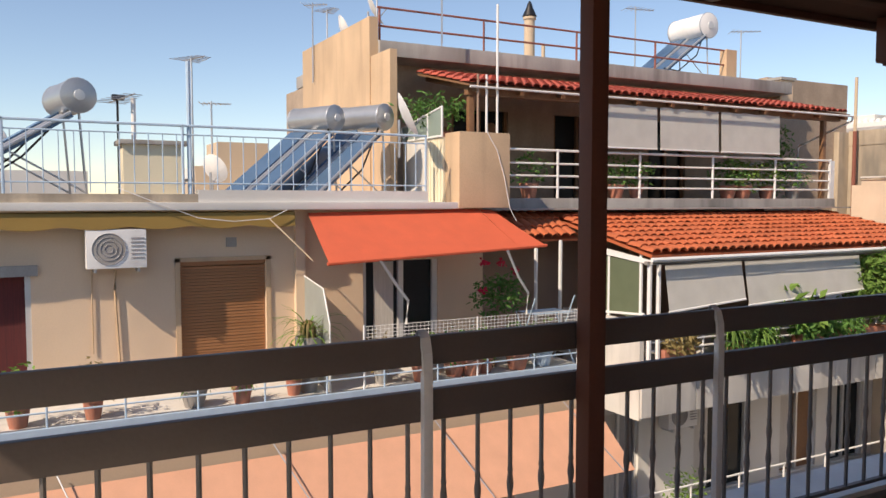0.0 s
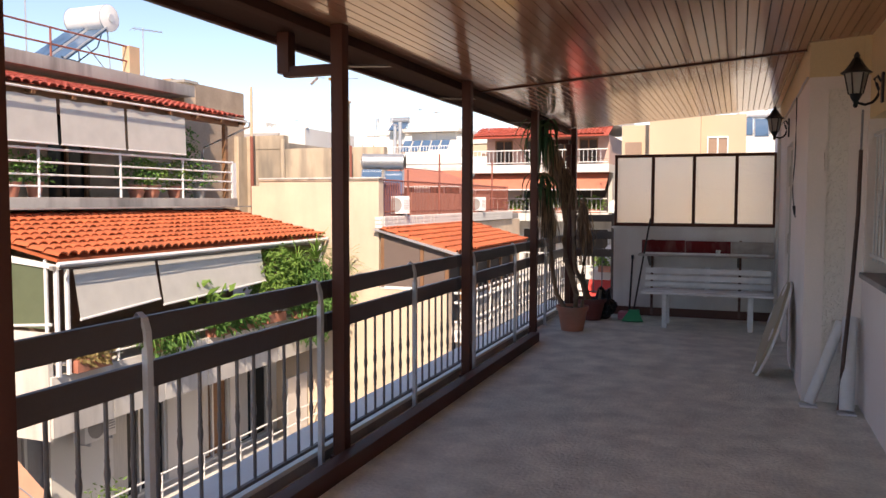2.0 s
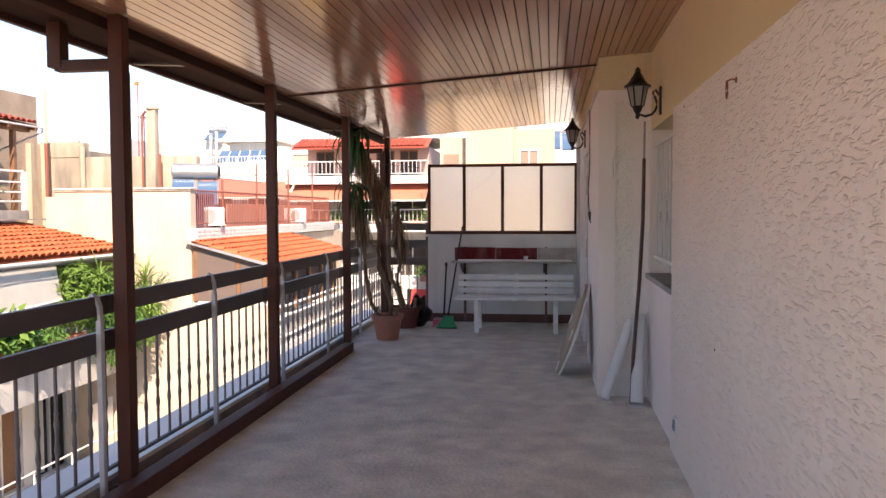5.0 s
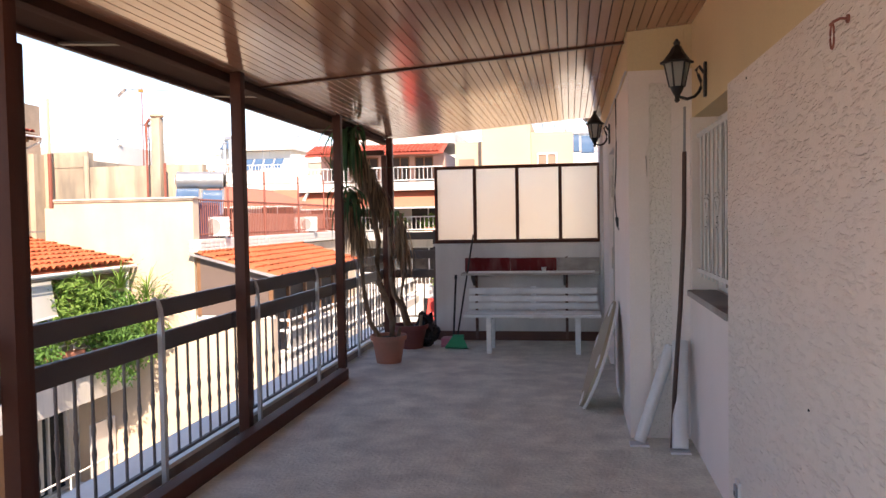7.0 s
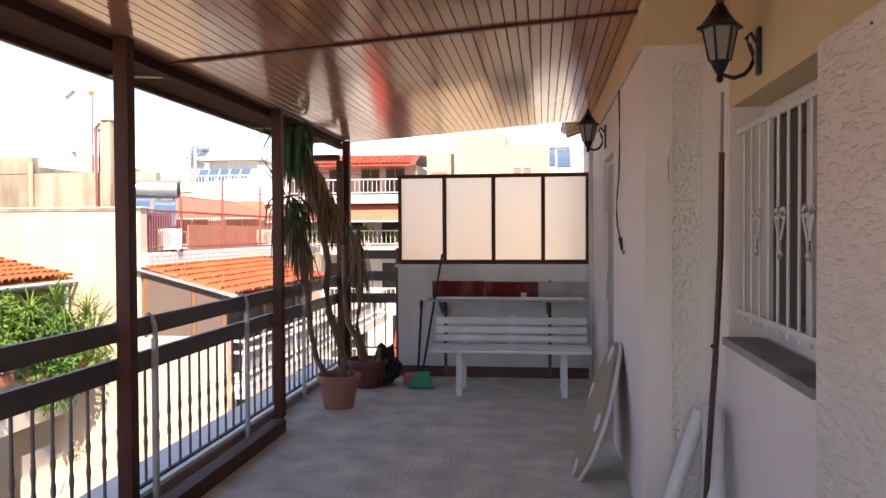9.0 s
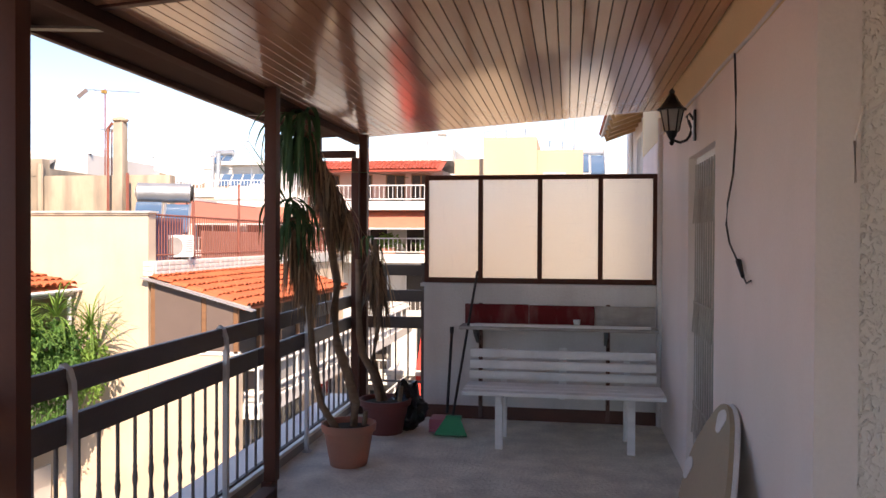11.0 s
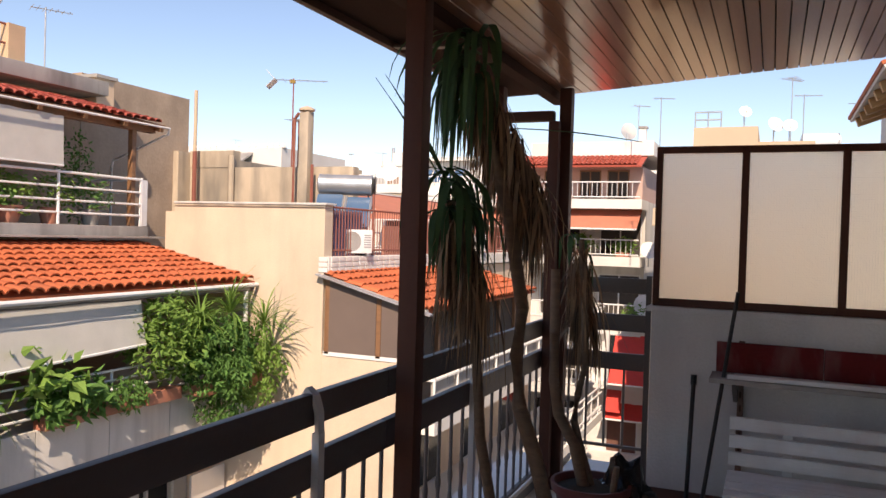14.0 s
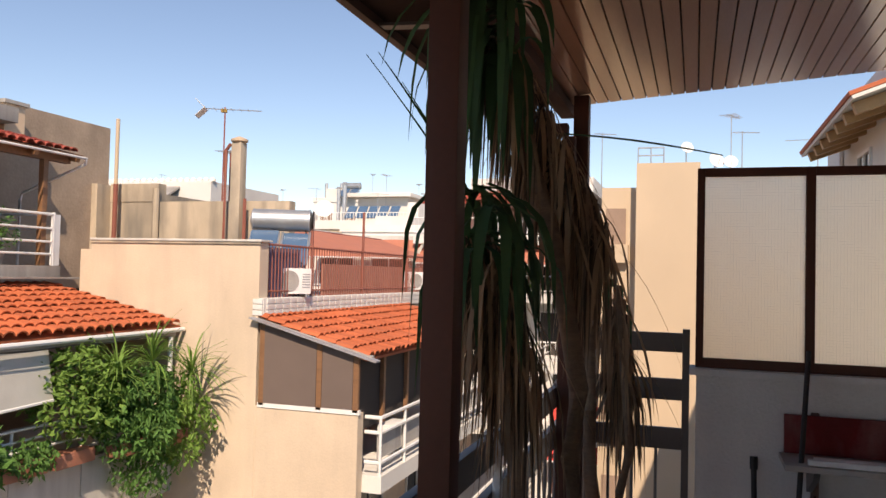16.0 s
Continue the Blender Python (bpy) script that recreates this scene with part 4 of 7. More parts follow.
def leaves(count, centre, radii, size, hang=0.0, thin=0.45, seed=1):
    """A loose clump of small pointed leaves."""
    r = random.Random(seed)
    bm = B()
    for k in range(count):
        while True:
            q = Vector((r.uniform(-1, 1), r.uniform(-1, 1), r.uniform(-1, 1)))
            if 0.1 < q.length < 1 and noise.noise(q * 2.3 + Vector((seed, 0, 0))) > -0.22:
                break
        q = q * (0.75 + 0.35 * noise.noise(q.normalized() * 1.8 + Vector((0, seed, 0))) + 0.2)
        p = Vector(centre) + Vector((q.x * radii[0], q.y * radii[1], q.z * radii[2]))
        d = Vector((r.uniform(-1, 1), r.uniform(-1, 1), r.uniform(-0.8, 0.6) - hang)).normalized()
        s = d.orthogonal().normalized()
        s.rotate(Matrix.Rotation(r.uniform(0, 6.28), 3, d))
        L, w = size * r.uniform(0.6, 1.3), size * thin * r.uniform(0.7, 1.2)
        n = d.cross(s)
        v = [bm.verts.new(p), bm.verts.new(p + d * L * 0.45 + s * w / 2 + n * 0.1 * L), bm.verts.new(p + d * L), bm.verts.new(p + d * L * 0.45 - s * w / 2 + n * 0.1 * L)]
        bm.faces.new((v[0], v[1], v[2]))
        bm.faces.new((v[0], v[2], v[3]))
    return bm


def fan(centre, count, length, width, up=(0.0, 1.3), droop=(0.6, 1.6)):
    """A spiky rosette of strap leaves."""
    bm = B()
    for k in range(count):
        strap(bm, centre, rnd.uniform(0, 6.283), length * rnd.uniform(0.7, 1.15), width, rnd.uniform(*droop), rnd.uniform(*up), 4)
    return bm


def tile_mesh(material, w=0.215, L=0.40):
    bm = B()
    rings = []
    for x, f, lift in ((0.0, 1.0, -0.02), (0.0, 1.0, 0.035), (L, 0.84, 0.0)):
        row = []
        for k in range(7):
            a = math.pi * k / 6
            rr = (w / 2) * f - (0.012 if lift < 0 else 0)
            row.append(bm.verts.new((x, rr * math.cos(a), 0.075 * math.sin(a) * f + (0.015 if lift < 0 else lift))))
        rings.append(row)
    for a, b in zip(rings, rings[1:]):
        for k in range(6):
            bm.faces.new((a[k], a[k + 1], b[k + 1], b[k]))
    return mesh("tile", bm, material)


TILE = tile_mesh(M_TILE)
TILER = tile_mesh(M_TILERED)


def lay_tiles(roof, me, eave, up, along, rows, cols, material, single=300, skip=None):
    """Cover tiles on a slope: eave corner, unit vector up the slope, unit vector along the eave. The first ones are parts, the rest joined."""
    u, a = Vector(up).normalized(), Vector(along).normalized()
    nrm = u.cross(a).normalized()
    if nrm.z < 0:
        nrm = -nrm
    rot = Matrix((u, a, nrm)).transposed().to_4x4()
    verts, faces, made = [], [], 0
    base_v = [v.co.copy() for v in me.vertices]
    base_f = [tuple(p.vertices) for p in me.polygons]
    for i in range(rows):
        for j in range(cols):
            if skip and skip(i, j):
                continue
            p = Vector(eave) + u * (i * 0.345 + rnd.uniform(-.012, .012)) + a * (j * 0.215 + rnd.uniform(-.006, .006)) + nrm * rnd.uniform(0.0, 0.008)
            m = Matrix.Translation(p) @ rot @ pose(0, 0, 0, 0, rnd.uniform(-1.5, 1.5), rnd.uniform(-1.5, 1.5))
            if made < single:
                ob = new("tile", me)
                ob.parent = roof
                o, q = Vector((0, 0, 0)), roof
                while q:
                    o += q.location
                    q = q.parent
                ob.matrix_basis = Matrix.Translation(-o) @ m
                made += 1
            else:
                k = len(verts)
                verts += [m @ v for v in base_v]
                faces += [tuple(x + k for x in f) for f in base_f]
    if verts:
        md = bpy.data.meshes.new("tiles")
        md.from_pydata(verts, [], faces)
        md.materials.append(material)
        smooth(md)
        ob = new("tiles", md)
        ob.parent = roof
        o, q = Vector((0, 0, 0)), roof
        while q:
            o += q.location
            q = q.parent
        ob.location = -o
        tagged(ob, kind="stuff")


def bars(parent, name, p, q, r, material, seg=6):
    return part(name, rod(B(), p, q, r, seg=seg), material, parent)


def window(parent, axis, at, u0, u1, z0, z1, out, frame_m=None, pane_m=None, shutter=False):
    """A framed window or balcony door set in a wall face at 'at'; out is +1 or -1 along the axis."""
    frame_m, pane_m = frame_m or M_ALU, pane_m or M_DARKGLASS

    def bx(d0, d1, ua, ub, za, zb):
        return box(B(), at + out * d0, at + out * d1, ua, ub, za, zb) if axis == "x" else box(B(), ua, ub, at + out * d0, at + out * d1, za, zb)
    w = part("window", bx(0.0, 0.012, u0, u1, z0, z1), pane_m, parent)
    um = (u0 + u1) / 2
    for ua, ub, za, zb in ((u0 - 0.05, u0, z0, z1), (u1, u1 + 0.05, z0, z1), (u0 - 0.05, u1 + 0.05, z1, z1 + 0.06), (u0 - 0.05, u1 + 0.05, z0 - 0.05, z0), (um - 0.03, um + 0.03, z0, z1)):
        part("frame", bx(0.0, 0.05, ua, ub, za, zb), frame_m, w)
    return w


def solar_heater(at, tank_m, length=1.0, r=0.26, drop=1.35, reach=1.6, tank_h=1.5, turn=0.0, end_m=None):
    """Roof solar water heater: collector sloping down towards -y, tank across its top, steel legs."""
    t = thing("solar_heater", (0, 0, 0), "rooftop solar water heater with metal tank and blue glass collector", "solar heater", "rooftop solar heaters")
    bm = B()
    lathe(bm, [(0.02, -length / 2 - 0.05), (r * 0.6, -length / 2 - 0.04), (r, -length / 2), (r, length / 2), (r * 0.6, length / 2 + 0.04), (0.02, length / 2 + 0.05)], (0, 0, 0), 22)
    bmesh.ops.transform(bm, matrix=pose(0, 0, tank_h, 0, 90, 0), verts=bm.verts)
    tank = part("tank", bm, tank_m, t)
    for s in (-1, 1):
        bm = lathe(B(), [(r * 0.32, 0), (r * 0.30, 0.02), (0.02, 0.025)], (0, 0, 0), 12)
        bmesh.ops.transform(bm, matrix=pose(s * (length / 2 + 0.045), 0, tank_h, 0, 90 * s, 0), verts=bm.verts)
        part("cap", bm, M_ALU, tank)
        bm = lathe(B(), [(r + 0.006, -0.02), (r + 0.012, 0.0), (r + 0.006, 0.02)], (0, 0, 0), 22)
        bmesh.ops.transform(bm, matrix=pose(s * (length / 2 - 0.02), 0, tank_h, 0, 90 * s, 0), verts=bm.verts)
        part("rim", bm, M_STEEL, tank)
    if end_m:
        bm = lathe(B(), [(r * 0.96, 0), (r * 0.9, 0.02), (0.02, 0.03)], (0, 0, 0), 22)
        bmesh.ops.transform(bm, matrix=pose(length / 2 + 0.05, 0, tank_h, 0, 90, 0), verts=bm.verts)
        part("end_cover", bm, end_m, tank, "black plastic end cover")
    a, b = (-0.12, tank_h - 0.28), (-0.12 - reach, tank_h - 0.28 - drop)
    for s in (-1, 1):
        x0, x1 = s * length / 2, s * 0.04
        part("collector", slab(B(), [(x0, a[0], a[1]), (x1, a[0], a[1]), (x1, b[0], b[1]), (x0, b[0], b[1])], 0.07), M_SOLAR, t, "blue glass collector")
        for xx in (x0, x1):
            part("edge", rod(B(), (xx, a[0], a[1] + 0.01), (xx, b[0], b[1] + 0.01), 0.03, seg=6), M_STEEL, t)
        xx = s * length * 0.42
        part("leg", rod(B(), (xx, 0.1, 0), (xx, 0.02, tank_h - r), 0.02, seg=6), M_STEEL, t)
        part("brace", rod(B(), (xx, 0.1, 0.02), (xx, -reach * 0.55, tank_h - 0.28 - drop * 0.5), 0.016, seg=6), M_STEEL, t)
        part("hose", tube(B(), [(xx, b[0], b[1] + 0.05), (xx + 0.05, b[0] + 0.5, b[1] + 0.0), (xx + 0.05, b[0] + 1.2, b[1] + 0.5), (xx, -0.1, tank_h - 0.2)], 0.018, 6), M_BLACK, t)
    t.matrix_basis = pose(*at, 0, 0, turn)
    return t


def antenna(at, h, span=0.9, turn=0.0, material=None, kind2=False):
    material = material or M_STEEL
    t = thing("tv_antenna", (0, 0, 0), "thin metal television antenna on a roof mast", "antenna", "roof antennas")
    part("mast", rod(B(), (0, 0, 0), (0, 0, h), 0.02, seg=6), material, t)
    part("boom", rod(B(), (-span * 0.35, 0, h - 0.05), (span * 0.65, 0, h - 0.05), 0.012, seg=5), M_STEEL, t)
    for k in range(7):
        x = -span * 0.33 + k * span * 0.15
        L = 0.30 - 0.025 * k
        part("element", rod(B(), (x, -L, h - 0.05), (x, L, h - 0.05), 0.007, seg=5), M_STEEL, t)
    if kind2:
        for s in (-1, 1):
            part("reflector", slab(B(), [(-span * 0.34, -0.25, h - 0.05), (-span * 0.34, 0.25, h - 0.05), (-span * 0.5, 0.25, h - 0.05 + s * 0.22), (-span * 0.5, -0.25, h - 0.05 + s * 0.22)], 0.01), M_ALU, t)
        part("junction", box(B(), -0.1, 0.05, -0.04, 0.04, h - 0.13, h - 0.04), M_AWNYEL, t)
    t.matrix_basis = pose(*at, 0, 0, turn)
    return t


def dish(at, r, turn):
    t = thing("satellite_dish", (0, 0, 0), "pale satellite dish on a roof bracket", "satellite dish", "satellite dishes")
    bm = B()
    lathe(bm, [(0.01, 0.0), (r * 0.5, r * 0.06), (r, r * 0.26), (r, r * 0.27), (r * 0.5, r * 0.08), (0.012, 0.015)], (0, 0, 0), 18)
    bmesh.ops.transform(bm, matrix=pose(0, 0, r + 0.3, 65, 0, 0), verts=bm.verts)
    part("reflector", bm, M_WHITEP, t)
    part("mast", rod(B(), (0, 0.06, 0), (0, 0.06, r + 0.25), 0.025, seg=6), M_STEEL, t)
    part("feed_arm", rod(B(), (0, -0.02, 0.35), (0, -r * 0.9, r + 0.35), 0.012, seg=5), M_STEEL, t)
    t.matrix_basis = pose(*at, 0, 0, turn)
    return t


def ac_unit(at, turn, w=0.82, h=0.58, d=0.3):
    """Outdoor air conditioner; its front looks along local -y."""
    t = thing("air_conditioner", (0, 0, 0), "white outdoor air conditioner unit with round fan grille", "air conditioner", "air conditioner units")
    part("case", box(B(), -w / 2, w / 2, 0, d, 0.06, 0.06 + h, 0.015), M_WHITEP, t)
    cx = -w * 0.13
    part("fan_recess", lathe_y(cx, -0.004, 0.06 + h / 2, h * 0.40, 0.006), M_GREYC, t)
    for k in range(1, 5):
        part("grille_ring", ring_y(cx, -0.012, 0.06 + h / 2, h * 0.40 * k / 4, 0.004), M_IRON, t)
    for k in range(6):
        z = 0.06 + h * 0.25 + k * h * 0.1
        part("louvre", box(B(), w * 0.24, w * 0.46, -0.008, 0.0, z, z + 0.02), M_IRON, t)
    for s in (-1, 1):
        part("foot", box(B(), s * w * 0.36 - 0.02, s * w * 0.36 + 0.02, -0.02, d + 0.02, 0, 0.06), M_STEEL, t)
    t.matrix_basis = pose(*at, 0, 0, turn)
    return t


def lathe_y(cx, y, cz, r, th):
    bm = B()
    bmesh.ops.create_cone(bm, cap_ends=True, segments=24, radius1=r, radius2=r, depth=th, matrix=pose(cx, y, cz, 90, 0, 0))
    return bm


def ring_y(cx, y, cz, r, w):
    return tube(B(), [(cx + r * math.cos(a), y, cz + r * math.sin(a)) for a in [2 * math.pi * k / 20 for k in range(21)]], w, 4)


def flower_pot(x, y, z, r, h, m, plant, label, count=160, rad=0.3, ph=0.35, spiky=False):
    t = thing("flower_pot", (x, y, z), label, "potted plant", "balcony flower pots")
    part("pot", lathe(B(), [(r * 0.7, 0), (r, h * 0.85), (r * 1.08, h * 0.86), (r * 1.08, h), (r * 0.9, h), (r * 0.85, h * 0.85), (0.01, h * 0.85)], (x, y, z), 16), m, t)
    if spiky:
        part("foliage", fan((x, y, z + h), 46, ph, 0.03), plant, t)
    else:
        part("foliage", leaves(count, (x, y, z + h + ph * 0.7), (rad, rad, ph), 0.11, 0.1, seed=int(abs(x * 7 + y * 13) * 10)), plant, t)
    return t


# ---- left building: flat roof terrace, shuttered flat, orange awning ----
FX, BX, SX = -12.5, -11.0, -12.05        # facade, balcony edge, roof edge
lb = thing("apartment_building", (FX, 2.0, GZ), "peach rendered apartment building with roof terrace and balconies", "building")
bm = holed(B(), "x", FX - 0.3, FX, -14.0, 8.3, -1.62, 1.35, [(2.53, 3.95, -1.6, 0.49), (-0.95, 0.36, -1.6, 0.36), (5.75, 7.3, -1.6, 0.38)])
part("wall", bm, M_PEACH, lb, soft=False)
part("lower_wall", box(B(), FX - 0.3, FX, -14.0, 8.3, GZ, -1.66), M_PEACH, lb)
part("pilaster", box(B(), FX, FX + 0.12, 4.45, 4.62, -1.6, 1.34), M_PEACH, lb)
part("back_block", box(B(), FX - 7, FX - 0.6, -14, 7.0, GZ, 1.33), M_PEACH2, lb)
part("roof_slab", box(B(), FX - 7, SX, -14, 7.6, 1.345, 1.468, 0.01), M_WHITEB, lb, "pale roof slab edge")
part("roof_parapet", box(B(), FX - 7, SX - 0.06, -14, 2.77, 1.468, 1.60), M_OLDWALL, lb, "weathered low parapet")
part("roof_parapet", box(B(), SX - 0.3, SX - 0.06, 2.77, 6.88, 1.468, 1.67), M_WHITEB, lb)
part("balcony_slab", box(B(), FX + 0.002, BX + 0.04, -14, 9.6, -1.85, -1.62), M_PALE, lb, "pale balcony slab")
part("balcony_edge", box(B(), BX + 0.04, BX + 0.10, -14, 9.6, -1.80, -1.58, 0.01), M_BLUERAIL, lb, "pale blue edge strip")
part("fascia", box(B(), BX - 0.02, BX + 0.04, -14, 9.6, -2.5, -1.86), M_CREAMB, lb)
# shutter of slats
sht = part("shutter_box", box(B(), FX - 0.12, FX - 0.02, 2.53, 3.95, 0.42, 0.49), M_SHUTTER, lb)
for k in range(38):
    z = 0.40 - k * 0.052
    part("slat", box(B(), FX - 0.10, FX - 0.06 - 0.006 * (k % 2), 2.535, 3.945, z - 0.046, z), M_SHUTTER, sht)
for a, b in ((2.45, 2.53), (3.95, 4.03)):
    part("reveal_trim", box(B(), FX, FX + 0.03, a, b, -1.6, 0.55), M_PEACH2, lb)
part("lintel_trim", box(B(), FX, FX + 0.03, 2.45, 4.03, 0.49, 0.56), M_PEACH2, lb)
dw = part("balcony_door", box(B(), FX - 0.16, FX - 0.12, -0.95, 0.36, -1.6, 0.36), mat("dark_red_curtain", (0.10, 0.02, 0.02), 0.9, 0.3, 6, 30, 0.2, stretch=(1, 9, 0.3)), lb, "dark red curtained door")
for a, b in ((0.28, 0.36), (-0.95, -0.88)):
    part("frame", box(B(), FX - 0.11, FX - 0.03, a, b, -1.6, 0.36), M_ALU, dw)
part("lintel", box(B(), FX, FX + 0.06, -1.05, 0.46, 0.36, 0.52), M_GREYC, lb)
dw = part("balcony_door", box(B(), FX - 0.16, FX - 0.12, 5.75, 7.3, -1.6, 0.38), M_DARKGLASS, lb, "sliding glass balcony door with pale frame")
for a, b in ((5.75, 5.82), (6.48, 6.58), (7.2, 7.3)):
    part("frame", box(B(), FX - 0.12, FX - 0.04, a, b, -1.6, 0.38), M_ALU, dw)
part("curtain", box(B(), FX - 0.115, FX - 0.10, 6.0, 6.4, -1.58, 0.36), M_CURTAIN, dw)
part("vent_plate", box(B(), FX, FX + 0.03, 3.28, 3.45, 0.72, 0.88), M_GREYC, lb)
# roof railing
rr = thing("roof_railing", (SX - 0.1, 0, 1.6), "thin pale blue iron railing round the roof terrace", "railing")
bars(rr, "top_rail", (SX - 0.1, -14, 2.68), (SX - 0.1, 6.88, 2.68), 0.022, M_BLUERAIL)
bars(rr, "mid_rail", (SX - 0.1, -14, 2.54), (SX - 0.1, 6.88, 2.54), 0.012, M_BLUERAIL)
bars(rr, "low_rail", (SX - 0.1, -14, 1.77), (SX - 0.1, 6.88, 1.77), 0.012, M_BLUERAIL)
bal = mesh("bar", rod(B(), (0, 0, 1.62), (0, 0, 2.54), 0.009, seg=5), M_BLUERAIL)
y = -3.0
while y < 6.8:
    put_part("bar", bal, rr, (SX - 0.1, y, 0))
    y += 0.21
for y in (-2.2, 0.05, 2.55, 5.0, 6.86):
    bars(rr, "post", (SX - 0.1, y, 1.6), (SX - 0.1, y, 2.70), 0.022, M_BLUERAIL)
for y, h in ((2.66, 3.7), (-0.05, 3.75)):
    solid("roof_pole", rod(B(), (SX - 0.14, y, 1.6), (SX - 0.14, y, h), 0.035, seg=8), M_BLUERAIL, "pale blue vertical pole at the roof edge", "pole", "roof poles")
# parapet block between the two houses
part("end_block", box(B(), -12.58, -12.02, 7.50, 8.62, 1.36, 2.79, 0.01), M_PEACH2, lb)
part("side_screen", box(B(), -14.4, -12.585, 7.46, 7.54, 1.47, 2.72), M_HUT, lb)
for k in range(12):
    part("screen_rib", box(B(), -14.3 + k * 0.145, -14.27 + k * 0.145, 7.445, 7.46, 1.5, 2.70), M_HUT, lb)
gr = thing("fence_panel", (-13.5, 7.44, 2.72), "pale green framed fence panel on the roof edge", "fence")
GA, GB = -12.6, -14.4
for p, q in (((GA, 7.44, 2.72), (GA, 7.44, 3.3)), ((GB, 7.44, 2.72), (GB, 7.44, 3.02)), ((GB, 7.44, 3.02), (GA, 7.44, 3.3)), ((GB, 7.44, 2.74), (GA, 7.44, 2.74)), ((-13.2, 7.44, 2.72), (-13.2, 7.44, 3.2)), ((-13.8, 7.44, 2.72), (-13.8, 7.44, 3.1))):
    bars(gr, "bar", p, q, 0.025, M_WHITERAIL)
part("panel", slab(B(), [(GA - 0.03, 7.45, 2.76), (GB + 0.03, 7.45, 2.76), (GB + 0.03, 7.45, 3.0), (GA - 0.03, 7.45, 3.27)], 0.01), cloth_mat("pale_green_panel", (0.42, 0.52, 0.47), 0.5), gr)
# roof things
solar_heater((-13.4, 1.0, 1.6), M_TANK, 1.1, 0.27, 1.2, 1.9, 1.55, 12)
solar_heater((-13.75, 5.3, 1.5), M_TANK, 1.1, 0.24, 1.25, 1.7, 1.55, 24)
solar_heater((-13.6, 6.25, 1.5), M_TANK, 1.1, 0.25, 1.25, 1.7, 1.6, 24)
solar_heater((-17.5, -0.2, 1.5), M_WHITEP, 1.0, 0.24, 1.0, 1.4, 1.2, 0)
hut = thing("roof_hut", (-13.0, 2.2, 1.6), "small cream roof hut with a flat grey cap", "hut")
part("body", box(B(), -13.25, -12.65, 1.72, 2.66, 1.602, 2.40), M_HUT, hut)
part("cap", box(B(), -13.32, -12.58, 1.65, 2.73, 2.40, 2.47, 0.01), M_GREYC, hut)
solid("roof_wall", box(B(), -17, -16.8, 3.6, 5.4, 1.34, 2.25), M_CREAMB, "low cream roof wall", "wall")
solid("roof_pole", rod(B(), (-13.6, 2.0, 1.5), (-13.6, 2.0, 3.25), 0.04, seg=8), M_WHITEP, "pale thick vent pipe on the roof", "pole", "roof poles")
antenna((-14, 3.05, 1.5), 2.6, 0.7, 20)
antenna((-15.5, 3.7, 1.5), 2.0, 0.6, 70)
antenna((-13.6, 1.75, 1.5), 1.75, 1.5, 10, M_BLACK)
solid("roof_lamp", box(B(), -13.7, -13.5, 1.66, 1.86, 3.2, 3.28, 0.01), M_BLACK, "black flood lamp on the antenna mast", "lamp")
antenna((-16, -0.4, 1.5), 2.9, 0.5, 0)
dish((-15.0, 3.6, 1.5), 0.3, 215)
dish((-12.6, 6.6, 2.3), 0.45, 158)
# loose cords over the roof edge and the end block
solid("cord", tube(B(), [(SX + 0.03, 1.55, 1.70), (SX + 0.03, 2.1, 1.47), (SX + 0.04, 2.75, 1.22), (SX + 0.04, 3.3, 1.16), (SX + 0.04, 3.9, 1.20), (SX + 0.03, 4.2, 1.345)], 0.007, 6), M_WHITEP, "slack white cord hanging along the roof edge", "cord", "loose cords")
solid("cord", tube(B(), [(-12.01, 8.1, 2.79), (-12.0, 8.32, 2.45), (-12.0, 8.48, 1.95), (-11.99, 8.6, 1.36), (-11.98, 8.75, 1.1)], 0.008, 6), M_WHITEP, "slack white cord hanging down the end block", "cord", "loose cords")
# awnings
aw = thing("awning", (BX, 6.5, 1.3), "orange-red cloth awning stretched out over the balcony", "awning", "awnings")


def sheet(c, sag, nu=14, nv=8, wave=0.01):
    """Cloth between four corners (top-left, top-right, bottom-right, bottom-left), sagging a little."""
    bm = B()
    g = []
    for i in range(nv + 1):
        row = []
        for j in range(nu + 1):
            u, v = j / nu, i / nv
            p = (Vector(c[0]) * (1 - u) + Vector(c[1]) * u) * (1 - v) + (Vector(c[3]) * (1 - u) + Vector(c[2]) * u) * v
            p.z -= sag * math.sin(math.pi * v) * (0.6 + 0.4 * math.sin(math.pi * u)) - wave * math.sin(u * 19)
            row.append(bm.verts.new(p))
        g.append(row)
    for i in range(nv):
        for j in range(nu):
            bm.faces.new((g[i][j], g[i][j + 1], g[i + 1][j + 1], g[i + 1][j]))
    bm.normal_update()
    bmesh.ops.solidify(bm, geom=bm.faces[:], thickness=0.006)
    return bm


part("cloth", sheet([(-12.2, 4.61, 1.28), (-12.2, 8.0, 1.34), (-10.9, 8.14, 0.64), (-10.9, 4.53, 0.50)], 0.02, 14, 8, 0.0), M_AWNRED, aw)
part("end_cloth", sheet([(-12.2, 8.03, 1.33), (-12.2, 8.35, 1.30), (-10.9, 8.68, 0.68), (-10.9, 8.17, 0.62)], 0.02, 6, 6, 0.0), M_AWNRED, aw)
bars(aw, "front_bar", (-10.9, 4.5, 0.5), (-10.9, 8.7, 0.68), 0.03, M_AWNRED)
for y, z in ((5.4, 0.53), (7.85, 0.62)):
    part("arm", tube(B(), [(-10.9, y, z), (-11.05, y + 0.35, 0.1), (-11.15, y + 0.62, -0.2), (-11.15, y + 0.58, -0.6)], 0.025, 6), M_WHITERAIL, aw)
